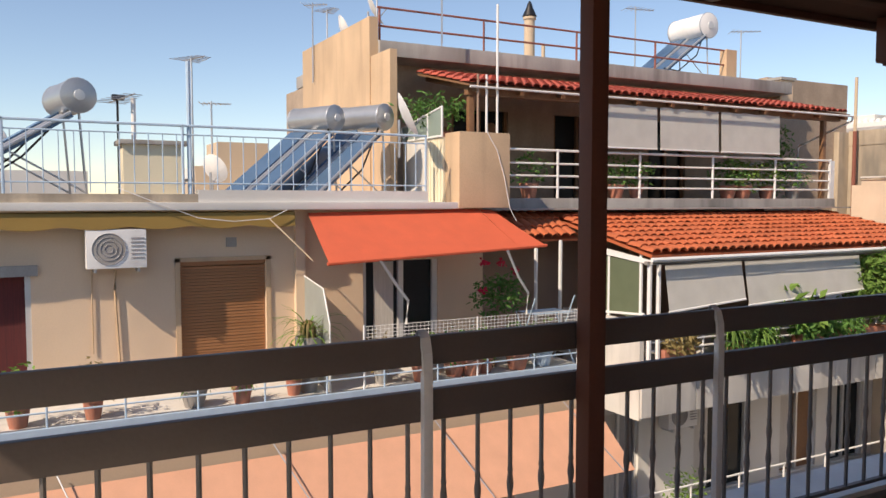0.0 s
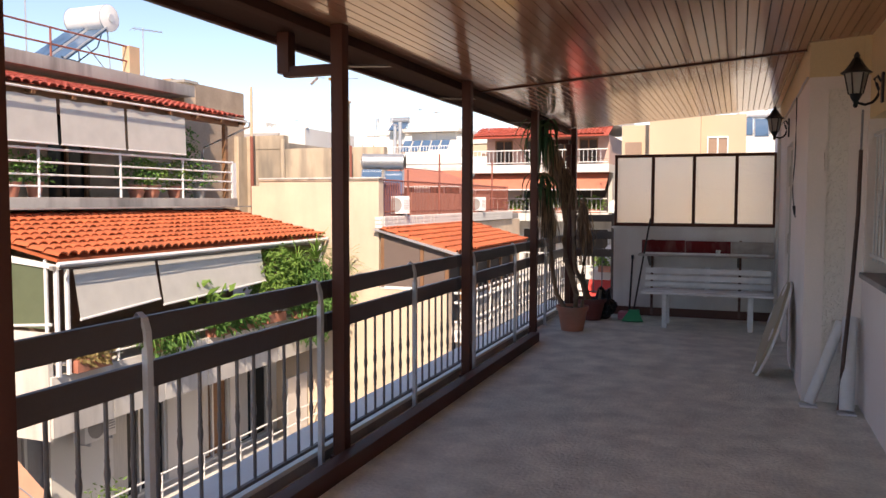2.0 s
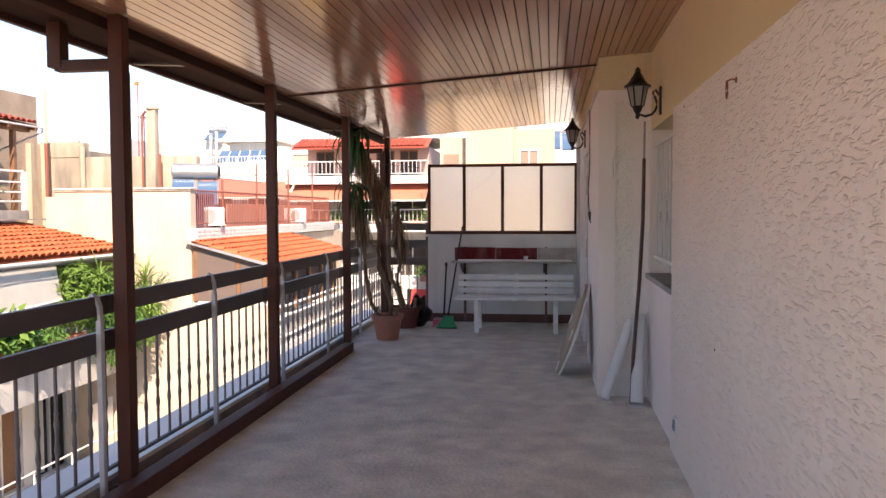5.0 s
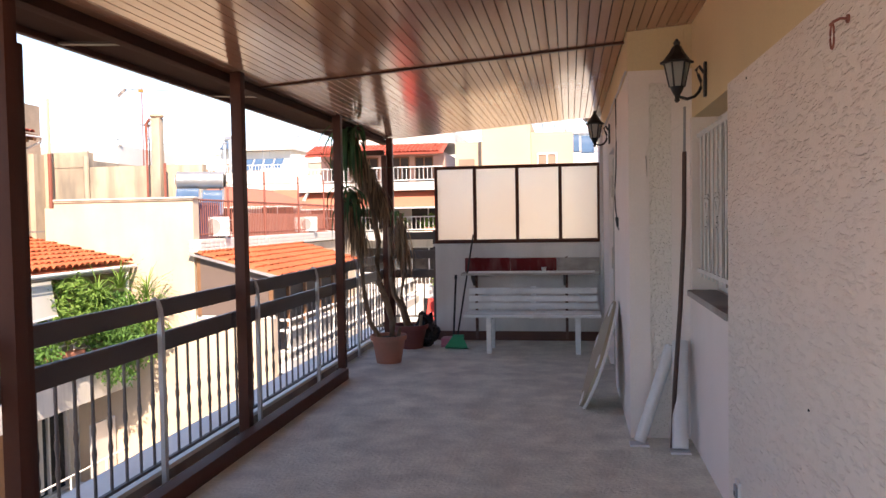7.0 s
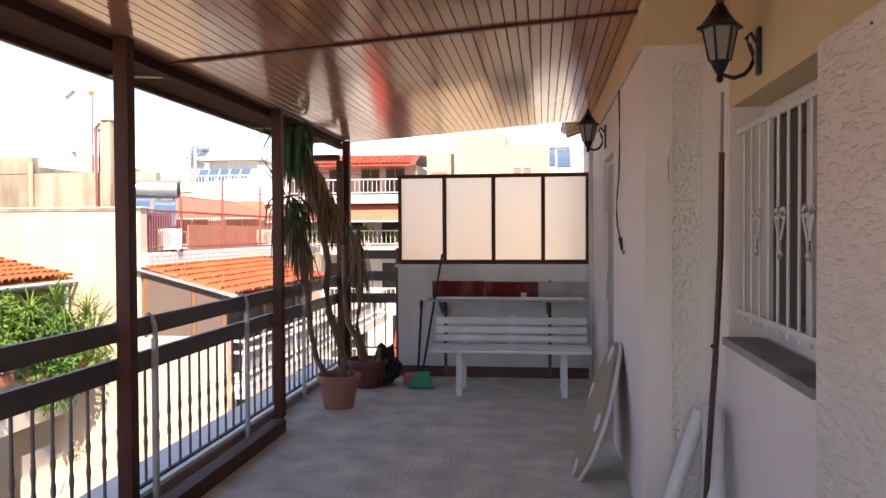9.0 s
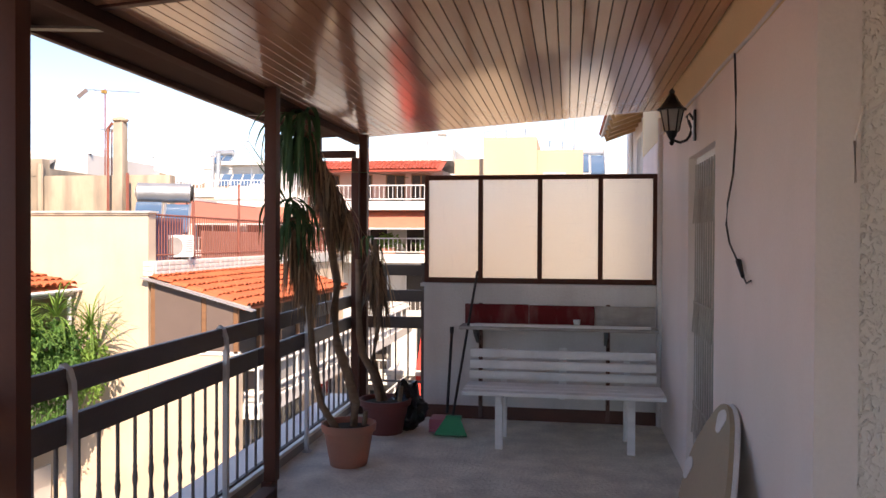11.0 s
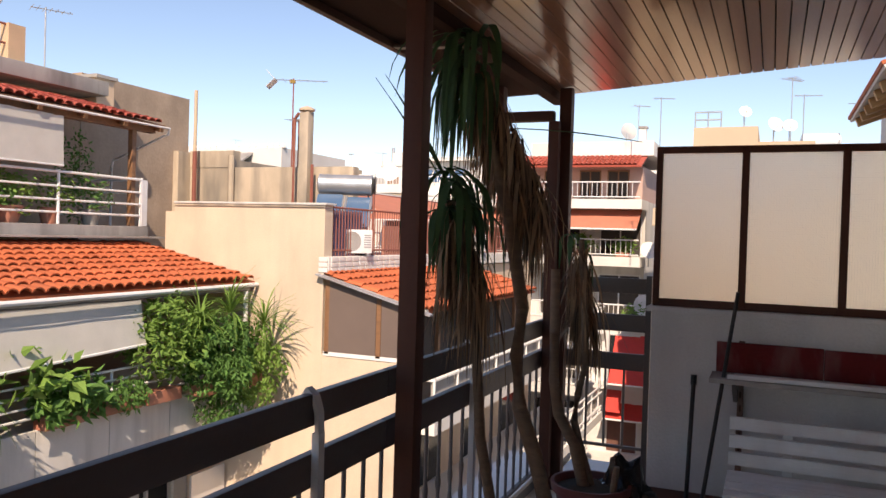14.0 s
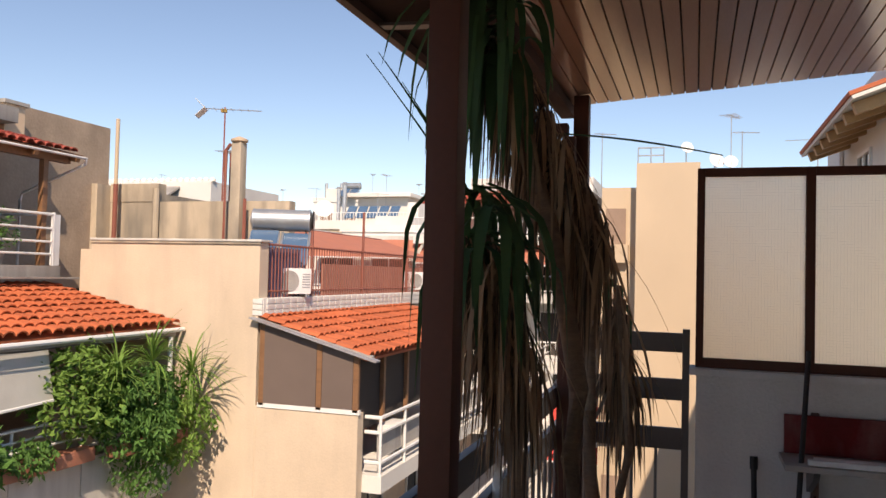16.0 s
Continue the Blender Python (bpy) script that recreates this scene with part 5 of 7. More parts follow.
aw = thing("awning", (FX, 0, 1.2), "rolled ochre awning with a scalloped valance", "awning", "awnings")
part("roll", rod(B(), (FX + 0.30, -14, 1.25), (FX + 0.30, 4.35, 1.25), 0.07), M_AWNYEL, aw)
bm = B()
prev = None
for k in range(190):
    y = -14 + k * 0.0971
    z = 1.10 - 0.05 * abs(math.sin(k * 0.33))
    cur = (bm.verts.new((FX + 0.40, y, 1.30)), bm.verts.new((FX + 0.42, y, z)))
    if prev:
        bm.faces.new((prev[0], cur[0], cur[1], prev[1]))
    prev = cur
bm.normal_update()
bmesh.ops.solidify(bm, geom=bm.faces[:], thickness=0.006)
part("valance", bm, M_AWNYEL, aw)
part("arm", rod(B(), (FX + 0.35, 3.85, 1.27), (FX + 0.9, 4.5, 0.5), 0.012, seg=6), M_CREAMB, aw)
aw = thing("awning", (BX, 4, -2.3), "long salmon cloth awning below the balcony", "awning", "awnings")
part("cloth", sheet([(BX + 0.06, -14, -2.45), (BX + 0.06, 9.9, -2.45), (-9.8, 9.9, -3.35), (-9.8, -14, -3.35)], 0.02, 24, 8, 0.0), M_AWNSAL, aw)
for y in (0.6, 3.6, 6.4, 9.1):
    part("arm", rod(B(), (-10.9, y, -2.25), (-9.75, y + 0.5, -3.3), 0.012, seg=6), M_STEEL, aw)
ac_unit((FX + 0.42, 1.54, 0.40), 90, 0.86, 0.60)
solid("wall_pipe", tube(B(), [(FX + 0.04, 1.55, 0.4), (FX + 0.04, 1.53, 0.1), (FX + 0.04, 1.58, -1.1)], 0.02, 6), M_PEACH2, "thin pipe down the wall under the air conditioner", "pipe")
solid("wall_pipe", tube(B(), [(FX + 0.03, 1.2, 0.6), (FX + 0.03, 1.2, -0.9)], 0.012, 6), M_PEACH2, "thin cable down the peach wall", "pipe")
# balcony railing, divider, plants
lr = thing("balcony_railing", (BX, 3, -1.6), "pale blue and white iron balcony railing", "railing", "balcony railings across the street")
for z, r in ((-1.20, 0.036), (-1.38, 0.014)):
    bars(lr, "rail", (BX + 0.02, -14, z), (BX + 0.02, 9.5, z), r, M_BLUERAIL)
for k in range(19):
    y = -8.5 + k
    bars(lr, "post", (BX + 0.02, y, -1.62), (BX + 0.02, y, -1.2), 0.015, M_BLUERAIL)
mesh_f = thing("wire_fence", (BX, 7.3, -1.2), "white wire mesh fence above the balcony rail", "fence")
bm = B()
for k in range(11):
    z = -1.16 + k * 0.06
    rod(bm, (BX, 5.15, z), (BX, 9.5, z), 0.005, seg=4)
for k in range(60):
    y = 5.15 + k * 0.0737
    rod(bm, (BX, y, -1.16), (BX, y, -0.56), 0.004, seg=4)
part("mesh", bm, M_WHITERAIL, mesh_f)
for y in (5.15, 7.3, 9.5):
    bars(mesh_f, "post", (BX, y, -1.62), (BX, y, -0.54), 0.018, M_WHITERAIL)
dv = thing("balcony_divider", (FX + 0.7, 4.55, -1.6), "pale framed frosted divider between two balconies", "screen")
part("panel", slab(B(), [(FX + 0.12, 4.6, -1.58), (-11.1, 4.6, -1.58), (-11.1, 4.6, -0.5), (-11.4, 4.6, 0.05), (FX + 0.12, 4.6, 0.18)], 0.015), cloth_mat("frosted_panel", (0.6, 0.63, 0.6), 0.6), dv)
for p, q in (((-11.1, 4.6, -1.6), (-11.1, 4.6, -0.5)), ((-11.1, 4.6, -0.5), (-11.4, 4.6, 0.05)), ((-11.4, 4.6, 0.05), (FX + 0.12, 4.6, 0.18))):
    bars(dv, "frame", p, q, 0.014, M_WHITERAIL)
flower_pot(-11.45, 4.35, -1.62, 0.2, 0.9, M_GREYC, M_BUSH2, "tall spiky yucca in a pale balcony planter", ph=0.75, spiky=True)
yt = thing("yucca_skirt", (-11.45, 4.35, -0.75), "straw coloured dry leaves under the yucca crown", "dry leaves")
part("dry_leaves", fan((-11.45, 4.35, -0.45), 60, 0.45, 0.03, (-0.9, -0.2), (1.0, 2.5)), M_BUSHDRY, yt)
for x, y, r, m, pl, lab, sp in ((-11.3, 0.15, 0.16, M_TERRA, M_BUSH2, "small leafy plant in a terracotta balcony pot", False), (-11.3, 1.1, 0.14, M_TERRA, M_BUSHDRY, "dry twiggy plant in a terracotta balcony pot", False),
                             (-11.3, 2.5, 0.2, M_GREYC, M_BUSH, "dark spiky agave in a grey balcony pot", True), (-11.3, 4.05, 0.13, M_TERRA, M_BUSHDRY, "dry plant in a terracotta balcony pot", False),
                             (-11.3, 7.0, 0.2, M_TERRA, M_BUSH, "green bushy plant in a terracotta balcony pot", False), (-11.3, 7.6, 0.2, M_TERRA, M_BUSH2, "light green plant in a terracotta balcony pot", False),
                             (-11.25, 8.3, 0.22, M_TERRA, M_BUSH, "leafy plant in a large terracotta balcony pot", False), (-11.3, 8.9, 0.2, M_BLUERAIL, M_BUSH2, "small plant in a pale blue balcony pot", False),
                             (-11.35, 5.6, 0.13, M_GREYC, M_BUSHDRY, "withered plant in a grey balcony pot", False),
                             (-11.2, 6.3, 0.18, M_TERRA, M_BUSH2, "yellow-green shrub in a terracotta balcony pot", False), (-11.2, 7.3, 0.2, M_TERRA, M_BUSH, "dark leafy shrub in a terracotta balcony pot", False),
                             (-11.2, 3.2, 0.16, M_TERRA, M_BUSH2, "small green plant in a terracotta balcony pot", True)):
    flower_pot(x, y, -1.62, r, 0.3, m, pl, lab, 220, 0.34, 0.34, sp)
hib = thing("hibiscus_bush", (-11.6, 8.0, -1.62), "tall green hibiscus bush with red flowers", "bush")
part("stem", tube(B(), [(-11.6, 8.0, -1.62), (-11.6, 8.05, -0.8), (-11.55, 8.1, -0.1)], 0.025, 6), M_BARK, hib)
part("foliage", leaves(520, (-11.55, 8.1, -0.25), (0.4, 0.62, 0.45), 0.12, 0.1, seed=5), M_BUSH, hib)
for x, y, z in ((-11.3, 8.0, 0.36), (-11.25, 7.55, -0.12), (-11.4, 8.35, 0.2), (-11.3, 7.6, 0.4)):
    part("flower", leaves(22, (x, y, z), (0.07, 0.07, 0.06), 0.07, 0, 0.9, seed=int(y * 10)), M_FLOWER, hib)
rk = thing("drying_rack", (-11.4, 9.0, -1.62), "pale blue folding drying rack on the balcony", "drying rack")
for k in range(8):
    bars(rk, "bar", (-11.7 + k * 0.08, 8.6, -0.62), (-11.7 + k * 0.08, 9.5, -0.62), 0.008, M_BLUERAIL)
for y in (8.6, 9.5):
    bars(rk, "leg", (-11.75, y, -1.6), (-11.1, y, -0.3), 0.014, M_BLUERAIL)
    bars(rk, "leg", (-11.1, y, -1.6), (-11.75, y, -0.62), 0.014, M_BLUERAIL)

# ---- building with the pergola and the tiled porch ----
UX, RX, EX = -15.8, -12.9, -9.95        # upper wall, upper railing, tiled eave
pb = thing("apartment_building", (UX, 14, GZ), "tan rendered building with tiled porch, pergola and stepped balconies", "building")
bm = holed(B(), "x", UX - 0.3, UX, 7.1, 20.3, 1.5, 4.7, [(9.4, 11.0, 1.55, 3.7), (12.4, 14.0, 1.55, 3.7), (15.6, 17.0, 1.55, 3.7)])
part("wall", bm, M_STEPST, pb, soft=False)
for ya, yb in ((9.4, 11.0), (12.4, 14.0), (15.6, 17.0)):
    w = part("balcony_door", box(B(), UX - 0.2, UX - 0.15, ya, yb, 1.55, 3.7), M_DARKGLASS, pb)
    for a in (ya, (ya + yb) / 2 - 0.04, yb - 0.08):
        part("frame", box(B(), UX - 0.14, UX - 0.06, a, a + 0.08, 1.55, 3.7), M_WOOD, w)
part("end_wall", box(B(), UX - 0.3, UX + 0.02, 20.3, 24.1, 1.0, 5.24), M_STEPST, pb, "rough tan end wall")
part("roof_slab", box(B(), UX - 5, -14.9, 7.15, 20.3, 4.62, 4.95, 0.02), M_GREYC, pb, "grey concrete roof edge")
part("side_wall", box(B(), -19.6, -15.0, 6.95, 7.15, 1.3, 5.45), M_PEACH2, pb, "orange-beige stepped side wall")
part("side_wall", box(B(), -15.0, -14.0, 6.98, 7.14, 1.3, 4.6), M_PEACH2, pb)
part("back_block", box(B(), UX - 6, UX - 0.7, 7.16, 24.3, GZ, 4.6), M_STEPST, pb)
part("upper_slab", box(B(), UX + 0.002, RX + 0.06, 7.99, 19.5, 1.30, 1.55, 0.015), M_GREYC, pb, "grey balcony slab")
part("slab_lip", box(B(), RX + 0.062, RX + 0.35, 8.2, 19.9, 1.30, 1.335), M_GREYC, pb)
part("chimney", box(B(), UX + 0.03, UX + 0.5, 20.31, 20.85, 4.3, 5.1), M_PEACH, pb)
part("chimney_cap", box(B(), UX + 0.022, UX + 0.56, 20.25, 20.92, 5.1, 5.18), M_GREYC, pb)
# upper railing
ur = thing("balcony_railing", (RX, 14, 1.55), "white tubular balcony railing with four bars", "railing", "balcony railings across the street")
for z, r in ((2.56, 0.028), (2.28, 0.022), (2.02, 0.022), (1.78, 0.022)):
    bars(ur, "rail", (RX, 8.05, z), (RX, 19.35, z), r, M_WHITERAIL)
    bars(ur, "side_rail", (RX, 19.35, z), (UX + 0.05, 19.35, z), r, M_WHITERAIL)
for y in (8.05, 10.4, 12.7, 15.0, 17.2, 19.35):
    bars(ur, "post", (RX, y, 1.55), (RX, y, 2.6), 0.03, M_WHITERAIL)
part("end_board", box(B(), RX - 0.02, RX + 0.02, 19.3, 19.5, 1.56, 2.56), M_WHITERAIL, ur)
# pergola roof with a strip of tiles
pg = thing("pergola", (-13.5, 14, 1.55), "timber pergola with red tiled roof strip and gutter", "pergola")
for y in (8.3, 11.2, 19.15):
    part("post", box(B(), RX - 0.16, RX - 0.04, y - 0.06, y + 0.06, 1.556, 3.70, 0.01), M_WOOD, pg)
part("front_beam", box(B(), RX - 0.18, RX - 0.02, 8.2, 19.75, 3.62, 3.76), M_WOOD, pg)
for k in range(12):
    y = 8.3 + k * 1.035
    part("rafter", slab(B(), [(-12.72, y, 3.74), (-12.72, y + 0.1, 3.74), (-15.0, y + 0.1, 4.26), (-15.0, y, 4.26)], 0.1), M_WOOD, pg)
part("deck", slab(B(), [(-12.72, 8.1, 3.80), (-12.72, 19.85, 3.80), (-15.0, 19.85, 4.32), (-15.0, 8.1, 4.32)], 0.04), M_WOOD, pg)
part("gutter", tube(B(), [(-12.66, 8.1, 3.74), (-12.66, 19.9, 3.74)], 0.025, 8), M_GREYW, pg)
part("downpipe", tube(B(), [(-12.66, 19.88, 3.72), (-12.7, 19.9, 3.62), (-14.3, 19.9, 3.05), (-14.35, 19.9, 2.9), (-14.35, 19.9, 1.34)], 0.03, 8), M_GREYW, pg)
lay_tiles(pg, TILER, (-12.70, 8.2, 3.81), (-0.975, 0, 0.222), (0, 1, 0), 7, 54, M_TILERED, 160)
for ya, yb in ((11.4, 13.1), (13.2, 15.05), (15.15, 17.2)):
    bl = thing("roller_blind", (RX - 0.02, (ya + yb) / 2, 2.6), "off-white outdoor roller blind lowered below the pergola", "blind", "pergola blinds")
    part("cloth", sheet([(RX + 0.09, ya, 3.62), (RX + 0.09, yb, 3.62), (RX + 0.12, yb, 2.68), (RX + 0.12, ya, 2.68)], 0.0, 12, 6), M_BLIND, bl)
    bars(bl, "bottom_bar", (RX + 0.12, ya, 2.67), (RX + 0.12, yb, 2.67), 0.02, M_WHITERAIL)
for y, r, m, pl, n in ((9.9, .2, M_TERRA, M_BUSH, 120), (12.3, .2, M_TERRA, M_BUSH, 220), (12.9, .17, M_TERRA, M_BUSH, 120), (15.9, .22, M_TERRA, M_BUSH, 260), (16.4, .25, M_TERRA, M_BUSH2, 320), (17.3, .2, M_TERRA, M_BUSH2, 200), (18.3, .2, M_GREYC, M_BUSH, 160)):
    flower_pot(RX - 0.35, y, 1.551, r, 0.32, m, pl, "leafy balcony plant in a terracotta pot behind the white rail" if m is M_TERRA else "leafy balcony plant in a grey pot behind the white rail", int(n * 1.5), 0.52, 0.42)
cp = thing("climbing_plant", (-13.4, 18.0, 1.551), "dark climbing plant beside the pergola post", "plant")
part("foliage", leaves(420, (-13.4, 18.0, 2.6), (0.35, 0.45, 0.95), 0.12, 0.2, seed=77), M_BUSH, cp)
cp = thing("roof_plant", (-13.6, 7.9, 2.7), "bushy green plant on the terrace corner", "plant")
part("pot", box(B(), -13.8, -13.4, 7.7, 8.1, 2.69, 2.9), M_TERRA, cp)
part("foliage", leaves(420, (-13.4, 7.7, 3.35), (0.5, 0.85, 0.35), 0.13, 0.1, seed=78), M_BUSH, cp)
solid("corner_base", box(B(), -14.2, -13.2, 7.4, 8.3, 1.3, 2.69), M_PALE, "pale rendered base at the terrace corner", "wall")
for k, (y, h) in enumerate(((8.3, 4.0), (8.5, 4.0), (8.75, 5.4))):
    solid("roof_pole", rod(B(), (-12.7, y, 1.56), (-12.7, y, h), 0.025), M_WHITERAIL if k else M_BROWNIN, "thin vertical pole at the balcony corner", "pole", "roof poles")
for y, z in ((9.2, 3.1), (10.6, 2.95), (10.5, 3.25)):
    solid("wall_plate", rod(B(), (UX, y, z), (UX + 0.04, y, z), 0.16, seg=16), M_WOOD, "small dark plate hung on the balcony wall", "plate")
# roof railing and roof things
ro = thing("roof_railing", (-15.2, 13, 4.95), "rusty brown pipe railing round the flat roof", "railing")
for z in (5.7, 5.3):
    bars(ro, "rail", (-15.15, 7.2, z), (-15.15, 17.8, z), 0.025, M_RUST)
for y in (7.25, 9.9, 12.6, 15.2, 17.78):
    bars(ro, "post", (-15.15, y, 4.95), (-15.15, y, 5.72), 0.028, M_RUST)
part("end_block", box(B(), -15.3, -15.05, 17.75, 18.15, 4.95, 5.72), M_PEACH2, ro)
solar_heater((-16.5, 17.9, 4.95), M_WHITEP, 1.3, 0.36, 1.1, 1.5, 1.6, 0)
ch = thing("chimney_pipe", (-16.5, 12.1, 4.95), "cream round chimney pipe with a black cowl", "chimney")
part("pipe", lathe(B(), [(0.14, 0), (0.14, 1.25), (0.17, 1.27), (0.17, 1.33)], (-16.5, 12.1, 4.95), 14), M_CREAMB, ch)
part("cowl", lathe(B(), [(0.17, 1.33), (0.19, 1.36), (0.1, 1.55), (0.05, 1.7), (0.01, 1.75)], (-16.5, 12.1, 4.95), 12), M_BLACK, ch)
part("side_pipe", rod(B(), (-16.3, 12.4, 4.95), (-16.3, 12.4, 5.55), 0.05), M_CREAMB, ch)
for x, y, h, s, tr in ((-16.5, 9.5, 1.9, .8, 30), (-16.5, 15.7, 2.0, .9, 80), (-16.2, 19.6, 1.7, .9, 60), (-15.4, 7.3, 1.6, 1.0, 15), (-18.6, 6.9, 2.0, .6, 50), (-17.8, 7.0, 1.7, .6, 10), (-14.6, 8.5, 2.2, 1.3, 160)):
    antenna((x, y, 4.95 if y > 7.2 else 5.4 - 0.9), h, s, tr)
dish((-16.0, 7.4, 5.1), 0.45, 150)
dish((-17.6, 7.3, 5.0), 0.36, 170)
# tiled porch roof
pr = thing("tiled_porch", (-11.4, 15, -1.6), "orange clay tiled porch roof on white posts with gutter", "porch roof")
part("deck", slab(B(), [(EX, 10.35, 0.50), (EX, 19.45, 0.50), (RX - 0.1, 19.45, 1.13), (RX - 0.1, 10.35, 1.13)], 0.05), M_TILE, pr)
part("back_strip", slab(B(), [(-12.1, 8.6, 0.72), (-12.1, 10.35, 0.72), (RX - 0.1, 10.35, 1.13), (RX - 0.1, 8.6, 1.13)], 0.05), M_TILE, pr)
part("gutter", tube(B(), [(EX + 0.06, 10.3, 0.42), (EX + 0.06, 19.45, 0.44)], 0.042, 8), M_WHITERAIL, pr)
part("under_beam", box(B(), EX - 0.14, EX - 0.06, 10.3, 19.4, 0.32, 0.385), M_GREYC, pr)
part("cable", tube(B(), [(EX + 0.09, 10.3 + k * 0.8, 0.36 - 0.025 * (k % 2)) for k in range(12)], 0.012, 5), M_BLACK, pr, "black cable under the gutter")
roof_tiles = part("tile_field", box(B(), -11.5, -11.3, 14.9, 15.1, 0.72, 0.74), M_TILE, pr)
for y in (10.4, 10.62, 19.3):
    bars(pr, "post", (EX - 0.1, y, -1.5), (EX - 0.1, y, 0.36), 0.045, M_WHITERAIL)
part("side_rail", slab(B(), [(-12.1, 10.38, 0.52), (EX - 0.05, 10.38, 0.32), (EX - 0.05, 10.38, 0.40), (-12.1, 10.38, 0.66)], 0.05), M_WHITERAIL, pr)
gw = thing("glazed_side", (-11, 10.4, -1.5), "white framed glazed side of the porch", "window wall")
for x in (-12.05, -11.2, -10.3):
    bars(gw, "frame", (x, 10.42, -1.5), (x, 10.42, 0.5), 0.035, M_WHITERAIL)
bars(gw, "frame", (-12.05, 10.42, -0.75), (-10.2, 10.42, -0.62), 0.03, M_WHITERAIL)
for xa, xb in ((-12.02, -11.23), (-11.17, -10.33)):
    part("pane", box(B(), xa, xb, 10.41, 10.43, -0.7, 0.4), cloth_mat("dusty_green_pane", (0.22, 0.27, 0.17), 0.5), gw)
for x in (-12.1,):
    for y in (9.3, 9.9):
        bars(gw, "post", (x, y, -1.5), (x, y, 0.7), 0.04, M_WHITERAIL)
for ya, yb in ((10.75, 12.75), (12.85, 16.4)):
    bl = thing("drop_awning", (EX, (ya + yb) / 2, 0.3), "off-white drop awning hanging from the porch eave", "awning", "awnings")
    part("cloth", sheet([(EX - 0.08, ya, 0.30), (EX - 0.08, yb, 0.34), (EX + 0.06, yb, -0.42), (EX + 0.06, ya, -0.55)], 0.0, 14, 8, 0.0), M_BLIND, bl)
    bars(bl, "bottom_bar", (EX + 0.06, ya, -0.56), (EX + 0.06, yb, -0.43), 0.025, M_WHITERAIL)
# back wall in the darkened brown that carries the porch's shade
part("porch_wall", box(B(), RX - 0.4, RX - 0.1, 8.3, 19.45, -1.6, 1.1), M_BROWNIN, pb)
part("porch_floor", box(B(), RX - 0.1, -10.17, 10.39, 19.48, -1.75, -1.52), M_PALE, pb)
part("porch_side", box(B(), -12.5, -10.15, 10.28, 10.38, -2.6, -0.75), M_PALE, pb, "stained pale side wall")
for k in range(7):
    ya = 10.3 + k * 1.39
    part("front_panel", box(B(), -10.16, -10.10, ya + 0.006, ya + 1.384, -2.55, -1.50, 0.006), M_PALE, pb, "stained pale balcony front panel")
prl = thing("balcony_railing", (-10.1, 15, -1.5), "white horizontal bar railing overgrown with plants", "railing", "balcony railings across the street")
for z in (-0.82, -0.98, -1.14, -1.30):
    bars(prl, "rail", (-10.1, 10.5, z), (-10.1, 18.6, z), 0.02, M_WHITERAIL)
for k in range(7):
    bars(prl, "post", (-10.12, 10.5 + k * 1.35, -1.5), (-10.12, 10.5 + k * 1.35, -0.8), 0.025, M_WHITERAIL)


def hanging(x, y, z, rad, m, n, seed, label, size=0.13, hang=0.5):
    t = thing("balcony_plant", (x, y, z), label, "plant", "plants along the porch rail")
    part("trough", box(B(), x - 0.25, x + 0.02, y - 0.4, y + 0.4, -1.5, -1.28, 0.02), M_TERRA, t)
    part("foliage", leaves(n, (x, y, z), rad, size, hang, seed=seed), m, t)
    return t


hanging(-9.9, 16.9, -0.35, (0.6, 0.85, 0.8), M_BUSH2, 1300, 11, "light green leafy bush above the porch rail", 0.15, 0.1)
hanging(-9.62, 17.9, -0.75, (0.7, 0.85, 0.8), M_BUSH, 2600, 12, "dense green bush spilling over the porch rail", 0.14, 0.6)
hanging(-9.48, 18.7, -1.0, (0.7, 0.6, 0.85), M_BUSH2, 1700, 19, "bright green creeper hanging at the porch end", 0.13, 0.8)
hanging(-9.65, 18.2, -1.75, (0.5, 0.65, 0.55), M_BUSH, 700, 13, "trailing greenery below the porch rail", 0.12, 1.0)
t = thing("palm_plant", (-9.9, 18.5, -0.6), "spiky palm plant rising from the porch greenery", "plant")
for c in ((-9.5, 18.1, 0.0), (-9.3, 18.9, -0.3), (-9.6, 17.4, -0.15)):
    part("foliage", fan(c, 70, 0.95, 0.032, (0.0, 1.5), (0.4, 1.5)), M_BUSH2, t)
hanging(-9.95, 14.9, -1.05, (0.35, 0.7, 0.4), M_BUSH, 520, 14, "broad leaved plant leaning over the porch rail", 0.22, 0.2)
t = thing("rubber_plant", (-9.95, 14.6, -1.3), "rubber plant with large glossy leaves at the rail", "plant")
part("foliage", leaves(70, (-9.9, 14.4, -0.65), (0.35, 0.75, 0.45), 0.34, 0.0, 0.5, seed=15), M_BUSH2, t)
hanging(-9.95, 16.0, -1.2, (0.3, 0.6, 0.3), M_BUSH, 420, 16, "ferny trailing plant along the porch rail", 0.12, 0.7)
hanging(-9.95, 13.0, -1.2, (0.35, 0.8, 0.4), M_BUSH, 620, 17, "dense trailing plant along the porch rail", 0.15, 0.6)
t = thing("palm_plant", (-9.9, 12.8, -1.2), "feathery palm hanging over the porch rail", "plant")
for c in ((-9.95, 12.4, -0.95), (-9.9, 13.2, -1.1)):
    part("foliage", fan(c, 60, 0.8, 0.03, (-0.3, 1.0), (0.8, 2.0)), M_BUSH2, t)
hanging(-9.95, 11.1, -1.15, (0.25, 0.45, 0.3), M_BUSHDRY, 260, 18, "dry yellow trailing plant at the rail end", 0.15, 0.4)
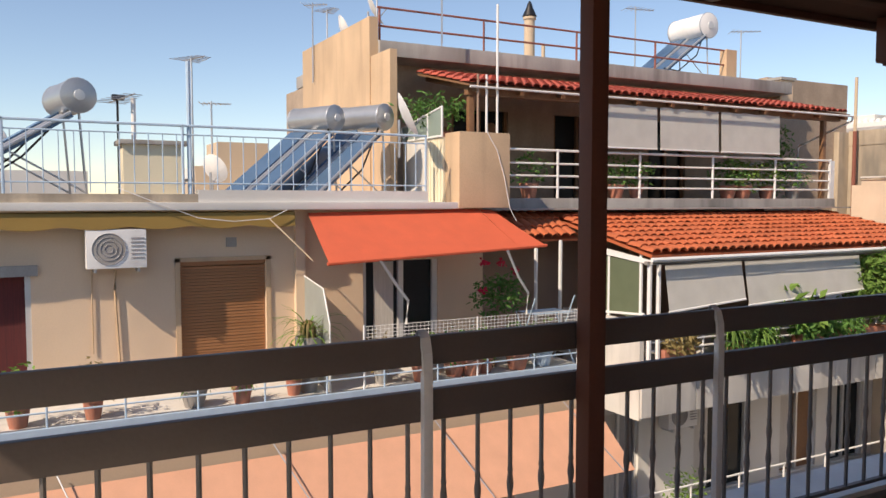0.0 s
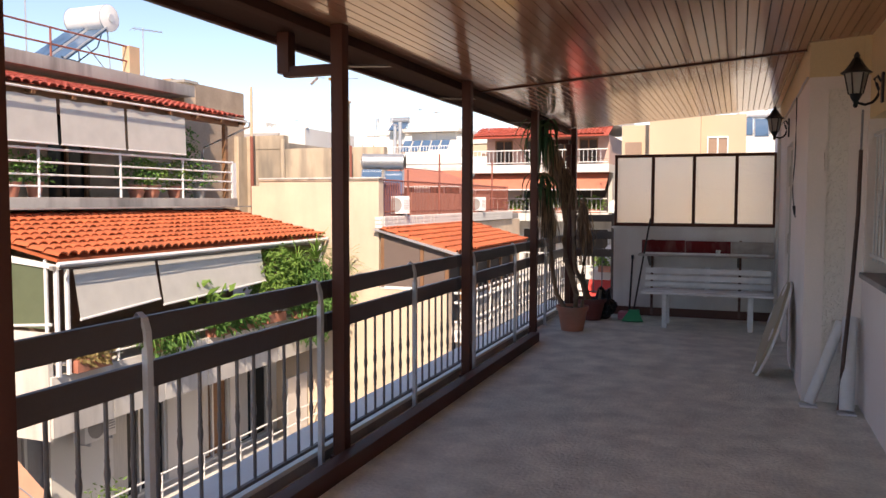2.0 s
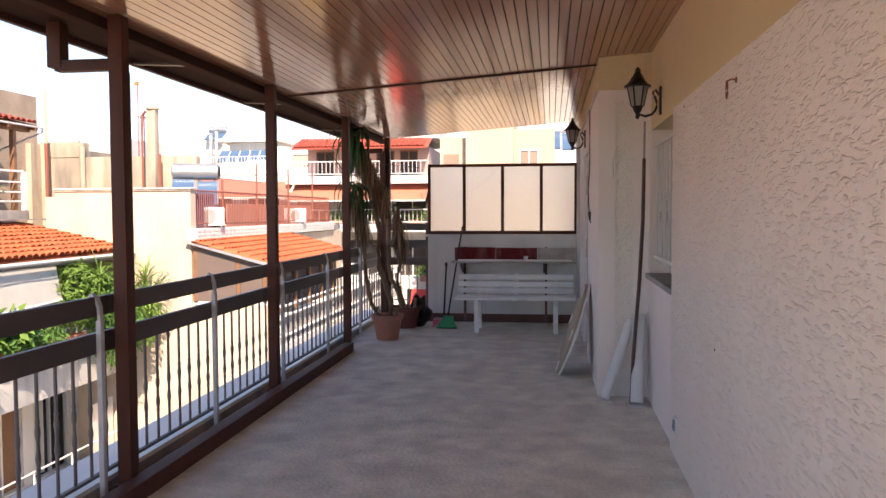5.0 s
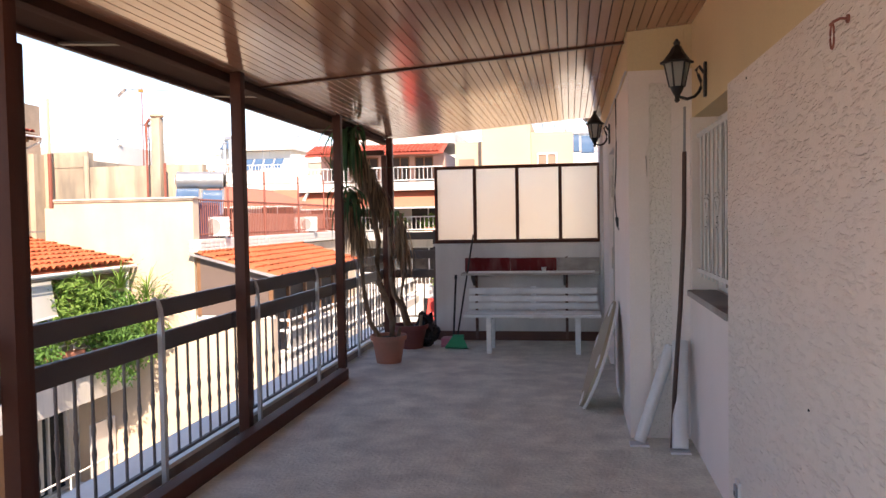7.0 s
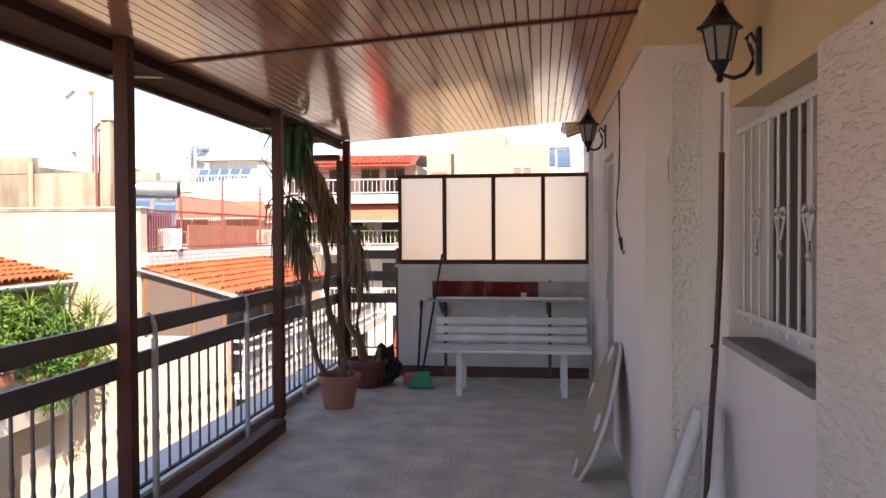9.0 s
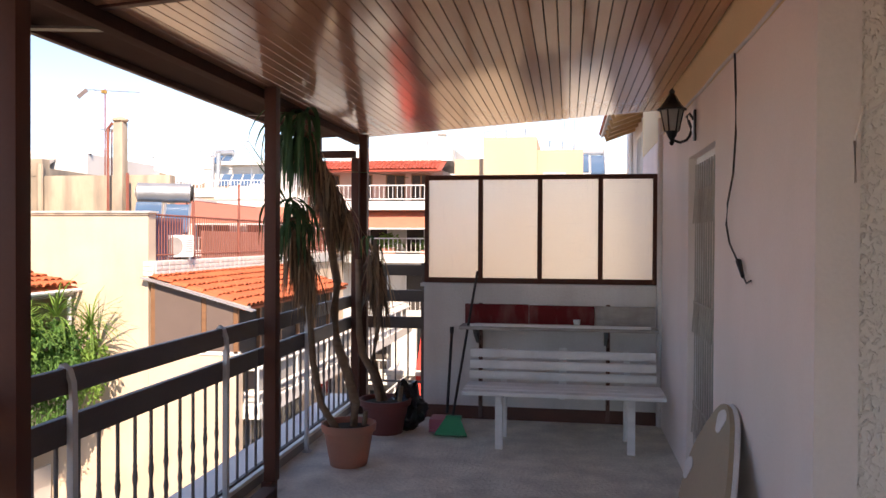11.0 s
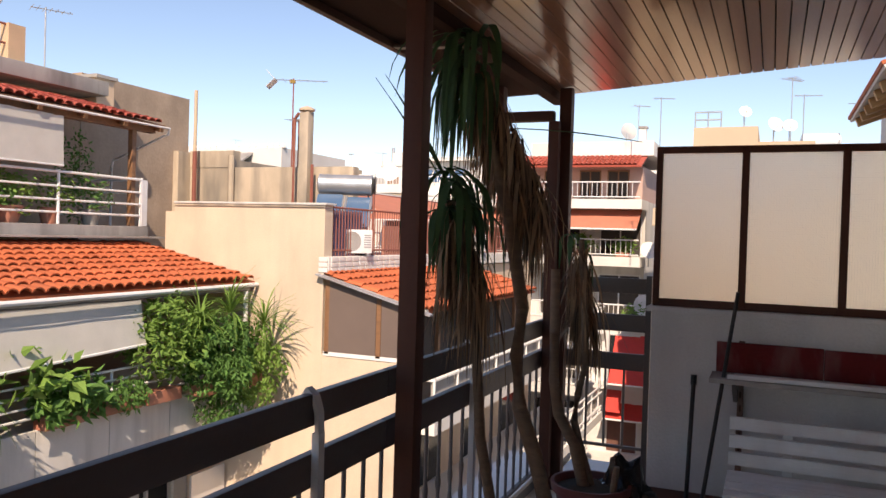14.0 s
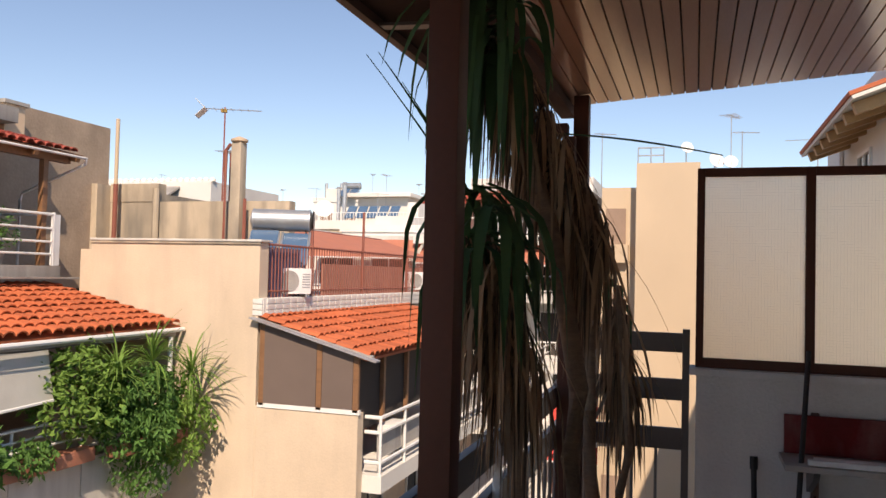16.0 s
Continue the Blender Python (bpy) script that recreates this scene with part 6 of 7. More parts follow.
# storeys under the porch
bm = holed(B(), "x", -11.9, -11.6, 8.5, 19.48, GZ, -2.56, [(10.6, 11.6, -5.0, -2.9), (13.2, 14.9, -5.0, -2.9), (16.0, 17.3, -5.0, -2.95), (17.7, 19.1, -5.0, -2.95),
                                                         (13.2, 14.9, -8.2, -6.1), (16.0, 17.3, -8.2, -6.1)])
part("lower_wall", bm, M_WHITEB, pb, soft=False)
for ya, yb, m in ((10.6, 11.6, M_IRON), (13.2, 14.9, M_DARKGLASS), (16.0, 17.3, M_WOOD), (17.7, 19.1, M_DARKGLASS)):
    w = part("balcony_door", box(B(), -11.78, -11.74, ya, yb, -5.0, -2.9), m, pb)
    for a in (ya, (ya + yb) / 2 - 0.03, yb - 0.06):
        part("frame", box(B(), -11.73, -11.66, a, a + 0.06, -5.0, -2.9), M_ALU, w)
    part("curtain", box(B(), -11.735, -11.73, ya + 0.1, ya + 0.55, -4.95, -2.92), M_CURTAIN, w)
for ya, yb in ((13.2, 14.9), (16.0, 17.3)):
    part("balcony_door", box(B(), -11.78, -11.74, ya, yb, -8.2, -6.1), M_DARKGLASS, pb)
part("lower_slab", box(B(), -11.6, -10.2, 9.5, 19.48, -5.25, -5.05), M_PALE, pb)
part("lower_slab", box(B(), -11.6, -10.2, 9.5, 19.48, -8.4, -8.2), M_PALE, pb)
for zz in (-5.05, -8.2):
    lrl = thing("balcony_railing", (-10.25, 15, zz), "white balcony railing below the porch", "railing", "balcony railings across the street")
    for z in (0.95, 0.6, 0.25):
        bars(lrl, "rail", (-10.25, 10.4, zz + z), (-10.25, 19.4, zz + z), 0.022, M_WHITERAIL)
    for k in range(7):
        bars(lrl, "post", (-10.25, 10.4 + k * 1.35, zz), (-10.25, 10.4 + k * 1.35, zz + 0.97), 0.022, M_WHITERAIL)
ac_unit((-11.18, 12.45, -3.35), 90, 0.82, 0.56)
solid("louvre_door", box(B(), -10.6, -10.55, 18.4, 19.4, -5.04, -3.3), M_ALU, "pale slatted aluminium shutter on the lower balcony", "shutter")
flower_pot(-10.6, 12.0, -5.05, 0.2, 0.3, M_TERRA, M_BUSH2, "green potted plant on the lower balcony", 260, 0.5, 0.5)

# ---- building past the blank party wall ----
PX, PY = -8.36, 19.5           # street corner of the party wall
cb = thing("apartment_building", (-9.1, 26, GZ), "cream building with a blank stained party wall and roof terrace", "building")
part("party_wall", box(B(), -12.1, PX, PY, PY + 0.3, GZ, 2.08), M_PARTY, cb, "blank cream party wall with rain stains")
part("wall_coping", box(B(), -12.1, PX + 0.05, PY - 0.05, PY + 0.35, 2.08, 2.12, 0.005), M_PALE, cb)
part("coping_drip", box(B(), -12.1, PX + 0.02, PY - 0.03, PY, 2.03, 2.08, 0.004), M_OLDWALL, cb)
part("rear_wall", box(B(), -12.4, -12.1, PY + 0.05, 24.0, GZ, 1.9), M_PARTY, cb)
part("front_wall", box(B(), PX - 0.3, PX, PY + 0.3, 34, GZ, 0.7), M_PARTY, cb)
part("terrace_floor", box(B(), -12.1, PX - 0.05, PY + 0.3, 34, 0.72, 0.95), M_GREYC, cb)
part("old_wall", box(B(), -15.6, -10.3, 24.0, 24.3, 0.5, 3.27), M_OLDWALL, cb, "weathered cream roof wall with dark streaks")
part("old_wall", box(B(), -15.6, -14.1, 23.98, 24.3, 3.27, 3.74), M_OLDWALL, cb)
part("old_wall_return", box(B(), -15.9, -15.6, 23.5, 30, 0.5, 3.7), M_OLDWALL, cb)
part("parapet", box(B(), PX - 0.12, PX + 0.10, PY + 0.02, 32.5, 0.74, 1.06, 0.01), M_WHITEB, cb, "white patterned parapet")
bl = mesh("parapet_block", box(B(), 0.0, 0.022, 0.008, 0.272, 0.008, 0.098, 0.008), M_WHITEB)
for j in range(40):
    for i in range(3):
        put_part("parapet_block", bl, cb, (PX + 0.10, PY + 0.1 + j * 0.28, 0.745 + i * 0.104))
for i in range(3):
    put_part("parapet_block", mesh("parapet_block", box(B(), -0.11, 0.09, -0.02, 0.0, 0.008, 0.098, 0.006), M_WHITEB), cb, (PX, PY + 0.004, 0.745 + i * 0.104))
fence = thing("terrace_fence", (PX - 0.1, 26, 1.06), "rust red iron bar fence round the roof terrace", "fence")
for z in (1.18, 2.05):
    bars(fence, "rail", (PX - 0.05, PY + 0.35, z), (PX - 0.05, 32, z), 0.02, M_RUST)
fbar = mesh("bar", rod(B(), (0, 0, 1.06), (0, 0, 2.08), 0.012, seg=5), M_RUST)
for k in range(104):
    put_part("bar", fbar, fence, (PX - 0.05, PY + 0.4 + k * 0.12, 0))
for y in (21.6, 24.2, 27.2, 30):
    bars(fence, "post", (PX - 0.05, y, 1.06), (PX - 0.05, y, 2.4 if y < 24 else 3.0), 0.03, M_RUST)
solid("privacy_screen", box(B(), PX - 0.16, PX - 0.12, PY + 0.4, 21.2, 1.0, 2.0), M_PURPLE, "dusty violet privacy cloth behind the fence", "screen")
solid("terrace_screen", box(B(), -9.15, -9.1, 23.5, 32, 0.95, 1.75), mat("faded_red_screen", (0.42, 0.20, 0.15), 0.85, 0.1, 2, 40, 0.1), "faded red cloth screen along the terrace", "screen")
aw = thing("awning", (-9.8, 28, 2.6), "faded brick red awning over the roof terrace", "awning", "awnings")
part("cloth", sheet([(-11.6, 24.6, 2.75), (-11.6, 33, 2.75), (-9.4, 33, 2.05), (-9.4, 24.6, 2.05)], 0.03, 16), M_AWNFAR, aw)
part("back_bar", rod(B(), (-11.6, 24.6, 2.75), (-11.6, 33, 2.75), 0.03), M_RUST, aw)
solar_heater((-9.55, 22.35, 0.95), M_TANK, 1.25, 0.24, 0.7, 0.7, 1.72, 22, M_BLACK)
ac_unit((PX + 0.02, PY + 1.25, 1.06), 55, 0.75, 0.50)
ac_unit((PX + 0.02, 28.0, 1.06), 55, 0.75, 0.50)
ch = thing("chimney_pipe", (-11.6, 23.9, 2.0), "cream square chimney shaft with a metal cowl and rusty pipe", "chimney")
part("shaft", box(B(), -11.76, -11.49, 23.66, 23.93, 0.95, 4.68, 0.01), M_OLDWALL, ch)
part("cowl", lathe(B(), [(0.15, 0.0), (0.21, 0.04), (0.21, 0.09), (0.1, 0.14), (0.01, 0.17)], (-11.62, 23.8, 4.68), 14), M_CREAMB, ch)
part("pipe", tube(B(), [(-11.93, 23.7, 0.95), (-11.93, 23.7, 4.5), (-11.80, 23.7, 4.65)], 0.045, 6), M_RUST, ch)
part("pipe", tube(B(), [(-11.36, 23.7, 0.95), (-11.36, 23.7, 3.3)], 0.045, 6), M_RUST, ch)
antenna((-12.3, 24.15, 3.27), 2.4, 1.4, 25, M_RUST, True)
antenna((-12.1, 24.15, 3.27), 1.3, 0.8, 100, M_RUST)
solid("roof_pole", rod(B(), (-15.2, 23.7, 0.0), (-15.2, 23.7, 3.7), 0.06), M_RUST, "rusty stack pipe on the old roof wall", "pole", "roof poles")
solid("roof_pole", rod(B(), (-15.2, 23.7, 3.7), (-15.2, 23.7, 5.4), 0.05), M_CREAMB, "pale vent pipe above the rusty stack", "pole", "roof poles")
solid("roof_pole", rod(B(), (-14.1, 23.9, 1.0), (-14.1, 23.9, 3.6), 0.09), M_OLDWALL, "cement pipe on the old roof wall", "pole", "roof poles")
# closed-in porch with tiled roof, street side
ec = thing("closed_porch", (-7.3, 19.6, -1.2), "closed-in porch with brown mesh panels in timber frames", "porch")
part("side_wall", box(B(), PX, -6.36, PY + 0.01, PY + 0.25, GZ, -0.86), M_PARTY, ec)


def on_side(f, z):
    return (-8.30 + 1.95 * f, PY - 0.01, z)


def top_at(f):
    return 0.62 - 0.50 * f


for f0, f1 in ((0.05, 0.58), (0.64, 0.94)):
    part("mesh_panel", slab(B(), [on_side(f0, -0.80), on_side(f1, -0.80), on_side(f1, top_at(f1)), on_side(f0, top_at(f0))], 0.03), M_FENCE, ec)
for f in (0.0, 0.585, 0.945):
    part("timber_post", slab(B(), [on_side(f, -0.84), on_side(f + 0.05, -0.84), on_side(f + 0.05, top_at(f)), on_side(f, top_at(f))], 0.07), M_WOOD, ec)
part("sill", slab(B(), [on_side(-0.01, -0.88), on_side(1.01, -0.88), on_side(1.01, -0.80), on_side(-0.01, -0.80)], 0.08), M_WHITEP, ec)
part("verge", slab(B(), [on_side(-0.02, top_at(0)), on_side(1.12, top_at(1.12)), on_side(1.12, top_at(1.12) + 0.08), on_side(-0.02, top_at(0) + 0.08)], 0.1), M_GREYC, ec)
part("flashing", slab(B(), [(-8.45, PY - 0.16, 0.73), (-5.98, PY - 0.16, 0.075), (-5.98, PY + 0.05, 0.075), (-8.45, PY + 0.05, 0.73)], 0.03), M_IRON, ec, "grey metal flashing along the roof edge")
part("roof_deck", slab(B(), [(-6.2, PY, 0.10), (-6.2, 27.0, 0.10), (PX, 27.0, 0.70), (PX, PY, 0.70)], 0.05), M_TILE, ec)
porch_field = part("tile_field", box(B(), -7.4, -7.2, 23, 23.2, 0.37, 0.39), M_TILE, ec)
# dark sheet standing in for the shade inside the porch
part("street_shade_sheet", box(B(), -6.75, -6.65, PY + 0.3, 27, -1.3, -0.0), M_DARKIN, ec)
for k in range(6):
    part("timber_post", box(B(), -6.64, -6.56, PY + 0.35 + k * 1.3, PY + 0.45 + k * 1.3, -1.3, 0.05), M_WOOD, ec)
for zz in (-1.95, -4.95, -7.95):
    part("balcony_slab", box(B(), PX, -6.0, PY + 0.26, 36, zz - 0.30, zz), M_WHITEB, cb)
    t = thing("balcony_railing", (-6.05, 26, zz), "white horizontal bar balcony railing with dark panels", "railing", "balcony railings across the street")
    for z in (1.0, 0.74, 0.22):
        bars(t, "rail", (-6.05, PY + 0.3, zz + z), (-6.05, 36, zz + z), 0.035, M_WHITERAIL)
        bars(t, "end_rail", (-6.05, PY + 0.3, zz + z), (-6.34, PY + 0.3, zz + z), 0.035, M_WHITERAIL)
    for k in range(14):
        bars(t, "post", (-6.05, PY + 0.3 + k * 1.2, zz), (-6.05, PY + 0.3 + k * 1.2, zz + 1.02), 0.03, M_WHITERAIL)
        if k < 13:
            part("panel", box(B(), -6.13, -6.11, PY + 0.34 + k * 1.2, PY + 1.46 + k * 1.2, zz + 0.26, zz + 0.70), M_GREYC, t, "dark grey panel")
    for k in range(4):
        window(cb, "x", PX, 20.6 + k * 3.4, 22.2 + k * 3.4, zz + 0.05, zz + 2.0, 1)
aw = thing("awning", (-6, 23, -5), "mustard yellow awning over a lower balcony", "awning", "awnings")
part("cloth", sheet([(-5.98, 20.5, -4.1), (-5.98, 27.5, -4.1), (-4.8, 27.5, -5.4), (-4.8, 20.5, -5.4)], 0.03, 12), mat("mustard_awning", (0.62, 0.36, 0.05), 0.8, 0.08, 2, 50, 0.1), aw)
bars(aw, "front_bar", (-4.8, 20.5, -5.4), (-4.8, 27.5, -5.4), 0.03, M_WHITERAIL)
ac_unit((-6.35, 20.6, -4.94), 90, 0.75, 0.52)
ac_unit((-6.4, 21.6, -1.94), 90, 0.75, 0.52)

# ---- building across the end of the street ----
fb = thing("apartment_building", (-12, 41, GZ), "far apartment building with red tiled roof and orange awnings", "building")
part("wall", box(B(), -20, -5.6, 42.6, 50, GZ, 3.4), M_PALE, fb)
part("penthouse_wall", box(B(), -12.6, -5.8, 42.7, 50, 3.4, 5.0), mat("dusty_pink_render", (0.50, 0.33, 0.28), 0.85, 0.1, 1, 40, 0.2), fb)
part("penthouse_parapet", box(B(), -11.0, -5.3, 42.4, 50, 5.45, 6.1), M_WHITEB, fb)
part("roof_deck", slab(B(), [(-12.9, 40.9, 4.85), (-5.6, 40.9, 4.85), (-5.6, 42.6, 5.45), (-12.9, 42.6, 5.45)], 0.06), M_TILERED, fb)
far_field = part("tile_field", box(B(), -9, -8.8, 41.6, 41.8, 5.09, 5.12), M_TILERED, fb)
for x in (-11.6, -9.9, -8.2, -6.9):
    window(fb, "y", 42.7, x - 0.45, x + 0.45, 3.45, 4.75, -1, M_WOOD, M_DARKIN)
for zz in (3.38, 0.85, -2.0, -5.0, -8.0):
    part("balcony_slab", box(B(), -20 if zz < 3 else -13.2, -5.5, 40.7, 42.6, zz - 0.42, zz), M_WHITEB, fb)
    t = thing("balcony_railing", (-9, 40.8, zz), "pale metal balcony railing on the far building", "railing", "far balcony railings")
    x0 = -20 if zz < 3 else -13.2
    bars(t, "rail", (x0, 40.8, zz + 0.75), (-5.6, 40.8, zz + 0.75), 0.03, M_WHITERAIL)
    bars(t, "rail", (x0, 40.8, zz + 0.1), (-5.6, 40.8, zz + 0.1), 0.025, M_WHITERAIL)
    vb = mesh("bar", rod(B(), (0, 0, zz + 0.1), (0, 0, zz + 0.75), 0.014, seg=4), M_WHITERAIL)
    for k in range(int((-5.6 - x0) / 0.22)):
        put_part("bar", vb, t, (x0 + k * 0.22, 40.8, 0))
    if zz < 3:
        for k in range(5):
            window(fb, "y", 42.6, -18.8 + k * 2.8, -17.0 + k * 2.8, zz + 0.02, zz + 1.95, -1, M_ALU, M_DARKIN)
for x0, x1, z0, z1, m, lab in ((-18.6, -13.0, 3.15, 2.25, M_AWNFAR, "faded orange awning on the far building"), (-12.9, -5.6, 3.0, 2.05, M_AWNFAR, "faded orange awning on the far building"),
                            (-6.15, -4.3, -2.35, -4.2, M_AWNBRIGHT, "bright red awning over a far balcony")):
    aw = thing("awning", ((x0 + x1) / 2, 41, z0), lab, "awning", "awnings")
    yy = 41.0 if z0 > 0 else 38.6
    part("cloth", sheet([(x0, yy + 0.6, z0), (x1, yy + 0.6, z0), (x1, yy - 0.9, z1), (x0, yy - 0.9, z1)], 0.02, 12), m, aw)
    bars(aw, "front_bar", (x0, yy - 0.9, z1), (x1, yy - 0.9, z1), 0.04, M_WHITERAIL)
rb = thing("apartment_building", (-6, 40, GZ), "white end house with red awnings below the street corner", "building")
part("wall", box(B(), -7.6, -4.3, 39.2, 40.6, GZ, -1.9), M_WHITEB, rb)
for zz in (-4.3, -7.3, -10.3):
    part("balcony_slab", box(B(), -7.6, -4.3, 38.2, 39.2, zz - 0.2, zz), M_WHITEB, rb)
    window(rb, "y", 39.2, -6.4, -5.2, zz + 0.05, zz + 1.9, -1, M_ALU, M_SKIRT if zz < -7 else M_DARKGLASS)
aw = thing("awning", (-6.6, 38.5, -4.2), "red striped awning hanging at a far balcony", "awning", "awnings")
part("cloth", sheet([(-6.3, 38.5, -4.3), (-5.7, 38.5, -4.3), (-5.7, 38.1, -5.4), (-6.3, 38.1, -5.4)], 0.02, 8), M_AWNBRIGHT, aw)
aw = thing("awning", (-6, 38.5, -5.4), "bright red awning over a lower far balcony", "awning", "awnings")
part("cloth", sheet([(-6.4, 39.1, -5.2), (-4.4, 39.1, -5.2), (-4.4, 38.1, -5.7), (-6.4, 38.1, -5.7)], 0.02, 12), M_AWNBRIGHT, aw)
bars(aw, "front_bar", (-6.4, 38.1, -5.7), (-4.4, 38.1, -5.7), 0.04, M_WHITERAIL)
dish((-4.9, 38.6, -1.9), 0.5, 20)
dish((-6.6, 43, 5.9), 0.4, 160)
dish((-5.2, 41.2, 0.45), 0.4, 20)
for x, y, z, n in ((-8.2, 41.2, 1.3, 300), (-10.5, 41.2, 1.2, 200), (-6.3, 41.2, 1.2, 200), (-5.3, 38.5, -1.5, 160), (-14, 41.2, 1.2, 200)):
    t = thing("balcony_plant", (x, y, z - 0.45), "bushy green plant on a far balcony", "plant", "far balcony plants")
    part("pot", box(B(), x - 0.3, x + 0.3, y - 0.15, y + 0.15, z - 0.45, z - 0.15), M_TERRA, t)
    part("foliage", leaves(n, (x, y, z + 0.15), (0.7, 0.3, 0.45), 0.2, 0.1, seed=int(-x * 10)), M_BUSH2, t)
ch = thing("chimney_pipe", (-5.9, 43, 5.95), "white chimney with a dark cap on the far roof", "chimney")
part("shaft", box(B(), -6.05, -5.75, 42.9, 43.2, 5.95, 6.75), M_WHITEB, ch)
part("cap", box(B(), -6.1, -5.7, 42.85, 43.25, 6.75, 6.85), M_GREYC, ch)

# ---- cream tower behind the glass screen ----
tw = thing("apartment_building", (-2, 33, GZ), "cream apartment block with narrow recessed windows", "building")
part("wall", box(B(), -3.9, -2.74, 33.6, 44, GZ, 4.6), M_CREAMB, tw)
part("stair_tower", box(B(), -2.74, -0.78, 33, 40, GZ, 5.32), M_CREAMB, tw)
part("wall", box(B(), -0.78, 0.9, 33.6, 44, GZ, 4.9), M_CREAMB, tw)
part("wall", box(B(), 0.9, 9, 35, 46, GZ, 4.1), M_WHITEB, tw)
for zz in (2.9, 0.1, -2.9, -5.9):
    # flat brown panel on the wall stands in for a recess's shade
    part("recess_shade_panel", box(B(), -3.75, -3.1, 33.54, 33.62, zz - 0.5, zz + 1.0), M_BROWNIN, tw)
    part("balcony_front", box(B(), -4.0, -3.0, 33.3, 33.6, zz - 0.8, zz - 0.2), M_CREAMB, tw)
    window(tw, "y", 33.6, -0.5, 0.2, zz, zz + 1.1, -1, M_WHITEP, M_BROWNIN)
    window(tw, "x", -3.9, 36, 37, zz, zz + 1.2, -1, M_WHITEP, M_BROWNIN)
t = thing("roof_railing", (-2.4, 33.2, 5.32), "small grey railing on the stair tower roof", "railing")
for z in (5.57, 5.82):
    bars(t, "rail", (-2.7, 33.05, z), (-1.9, 33.05, z), 0.025, M_STEEL)
for x in (-2.7, -2.3, -1.9):
    bars(t, "post", (x, 33.05, 5.32), (x, 33.05, 5.84), 0.025, M_STEEL)
dish((-1.2, 33.3, 5.32), 0.2, 20)
dish((-0.3, 33.9, 4.9), 0.26, 30)
dish((0.15, 33.9, 4.9), 0.22, 10)
for x, y, z, h, s, tr in ((-4.2, 36, 4.5, 2.4, .8, 20), (0.2, 35, 4.9, 2.3, .9, 60), (0.6, 36, 4.9, 1.9, .9, 10), (3.0, 36, 4.1, 2.4, 1.6, 170), (-5.8, 41, 5.9, 1.6, .8, 30)):
    antenna((x, y, z), h, s, tr)
solar_heater((1.2, 37, 4.1), M_WHITEP, 1.2, 0.26, 0.8, 1.1, 1.2, 0)

# ---- white neighbour house with timber eave, same side ----
nb = thing("neighbour_house", (4, 22, GZ), "white neighbouring house with timber rafters under its eave", "house")
part("wall", box(B(), 2.0, 10, 20.0, 27, GZ, 5.2), M_WHITEB, nb)
part("ledge", box(B(), 1.92, 10, 19.9, 20.0, 3.2, 3.3), M_WHITEB, nb)
part("eave_board", slab(B(), [(1.17, 19.2, 4.22), (1.17, 24.7, 4.22), (2.9, 24.7, 4.85), (2.9, 19.2, 4.85)], -0.05), M_WHITEB, nb)
part("eave_tiles", slab(B(), [(1.13, 19.2, 4.28), (1.13, 24.7, 4.28), (2.9, 24.7, 4.93), (2.9, 19.2, 4.93)], -0.06), M_TILE, nb)
M_NEWT = mat("new_timber", (0.40, 0.24, 0.11), 0.6, 0.15, 4, 40, 0.1)
for k in range(7):
    y = 19.5 + k * 0.78
    part("rafter", slab(B(), [(1.24, y, 4.18), (1.24, y + 0.16, 4.18), (2.3, y + 0.16, 4.56), (2.3, y, 4.56)], -0.17), M_NEWT, nb)
window(nb, "x", 2.0, 22.2, 23.2, 2.6, 3.9, -1, M_WHITEP, M_DARKGLASS)
part("downpipe", rod(B(), (1.95, 24.9, GZ), (1.95, 24.9, 4.4), 0.05), M_WHITEP, nb)

# ---- distant rooftops ----
far = random.Random(23)
k = 0
for x, y, w, h, m in ((-50, 72, 9, 8.6, M_WHITEB), (-42, 70, 7, 7.9, M_CREAMB), (-36, 68, 6, 6.6, M_WHITEB), (-29, 70, 9, 7.9, M_WHITEB), (-22, 66, 7, 6.6, M_CREAMB), (-60, 66, 8, 8.0, M_CREAMB),
                     (-25, 44, 8, 3.9, M_WHITEB), (-32, 40, 8, 4.0, M_CREAMB), (-27, 29, 5, 3.9, M_CREAMB), (-14, 75, 10, 8.5, M_WHITEB), (-5, 80, 9, 8.5, M_CREAMB), (6, 80, 12, 8.0, M_WHITEB),
                     (-32, 6, 8, 2.5, M_CREAMB), (-36, -4, 9, 2.6, M_WHITEB), (-30, -12, 8, 2.2, M_WHITEB), (-16.5, 47.5, 7, 4.0, M_WHITEB), (-70, 40, 10, 7, M_WHITEB), (-60, 20, 10, 5, M_CREAMB)):
    t = thing("apartment_building", (x, y, GZ), "distant pale apartment block with a cluttered flat roof", "building", "distant blocks")
    d = far.uniform(4, 7)
    part("wall", box(B(), x - w / 2, x + w / 2, y, y + d, GZ, h), m, t)
    part("parapet", box(B(), x - w / 2 - 0.1, x + w / 2 + 0.1, y - 0.1, y + 0.1, h - 0.15, h + 0.25), M_WHITEB, t)
    rx = far.uniform(-w / 3, w / 4)
    part("stair_house", box(B(), x + rx - 1.1, x + rx + 1.1, y + 1, y + 3, h, h + far.uniform(0.7, 1.3)), m, t)
    for j in range(int(w / 2.2)):
        for zz in (h - 2.3, h - 5.3):
            window(t, "y", y, x - w / 2 + 0.7 + j * 2.2, x - w / 2 + 1.9 + j * 2.2, zz, zz + 1.3, -1, M_WHITEP, M_BROWNIN)
    if y > 35:
        antenna((x + far.uniform(-w / 3, w / 3), y + 1.5, h), far.uniform(1.5, 3), 1.0, far.uniform(0, 180))
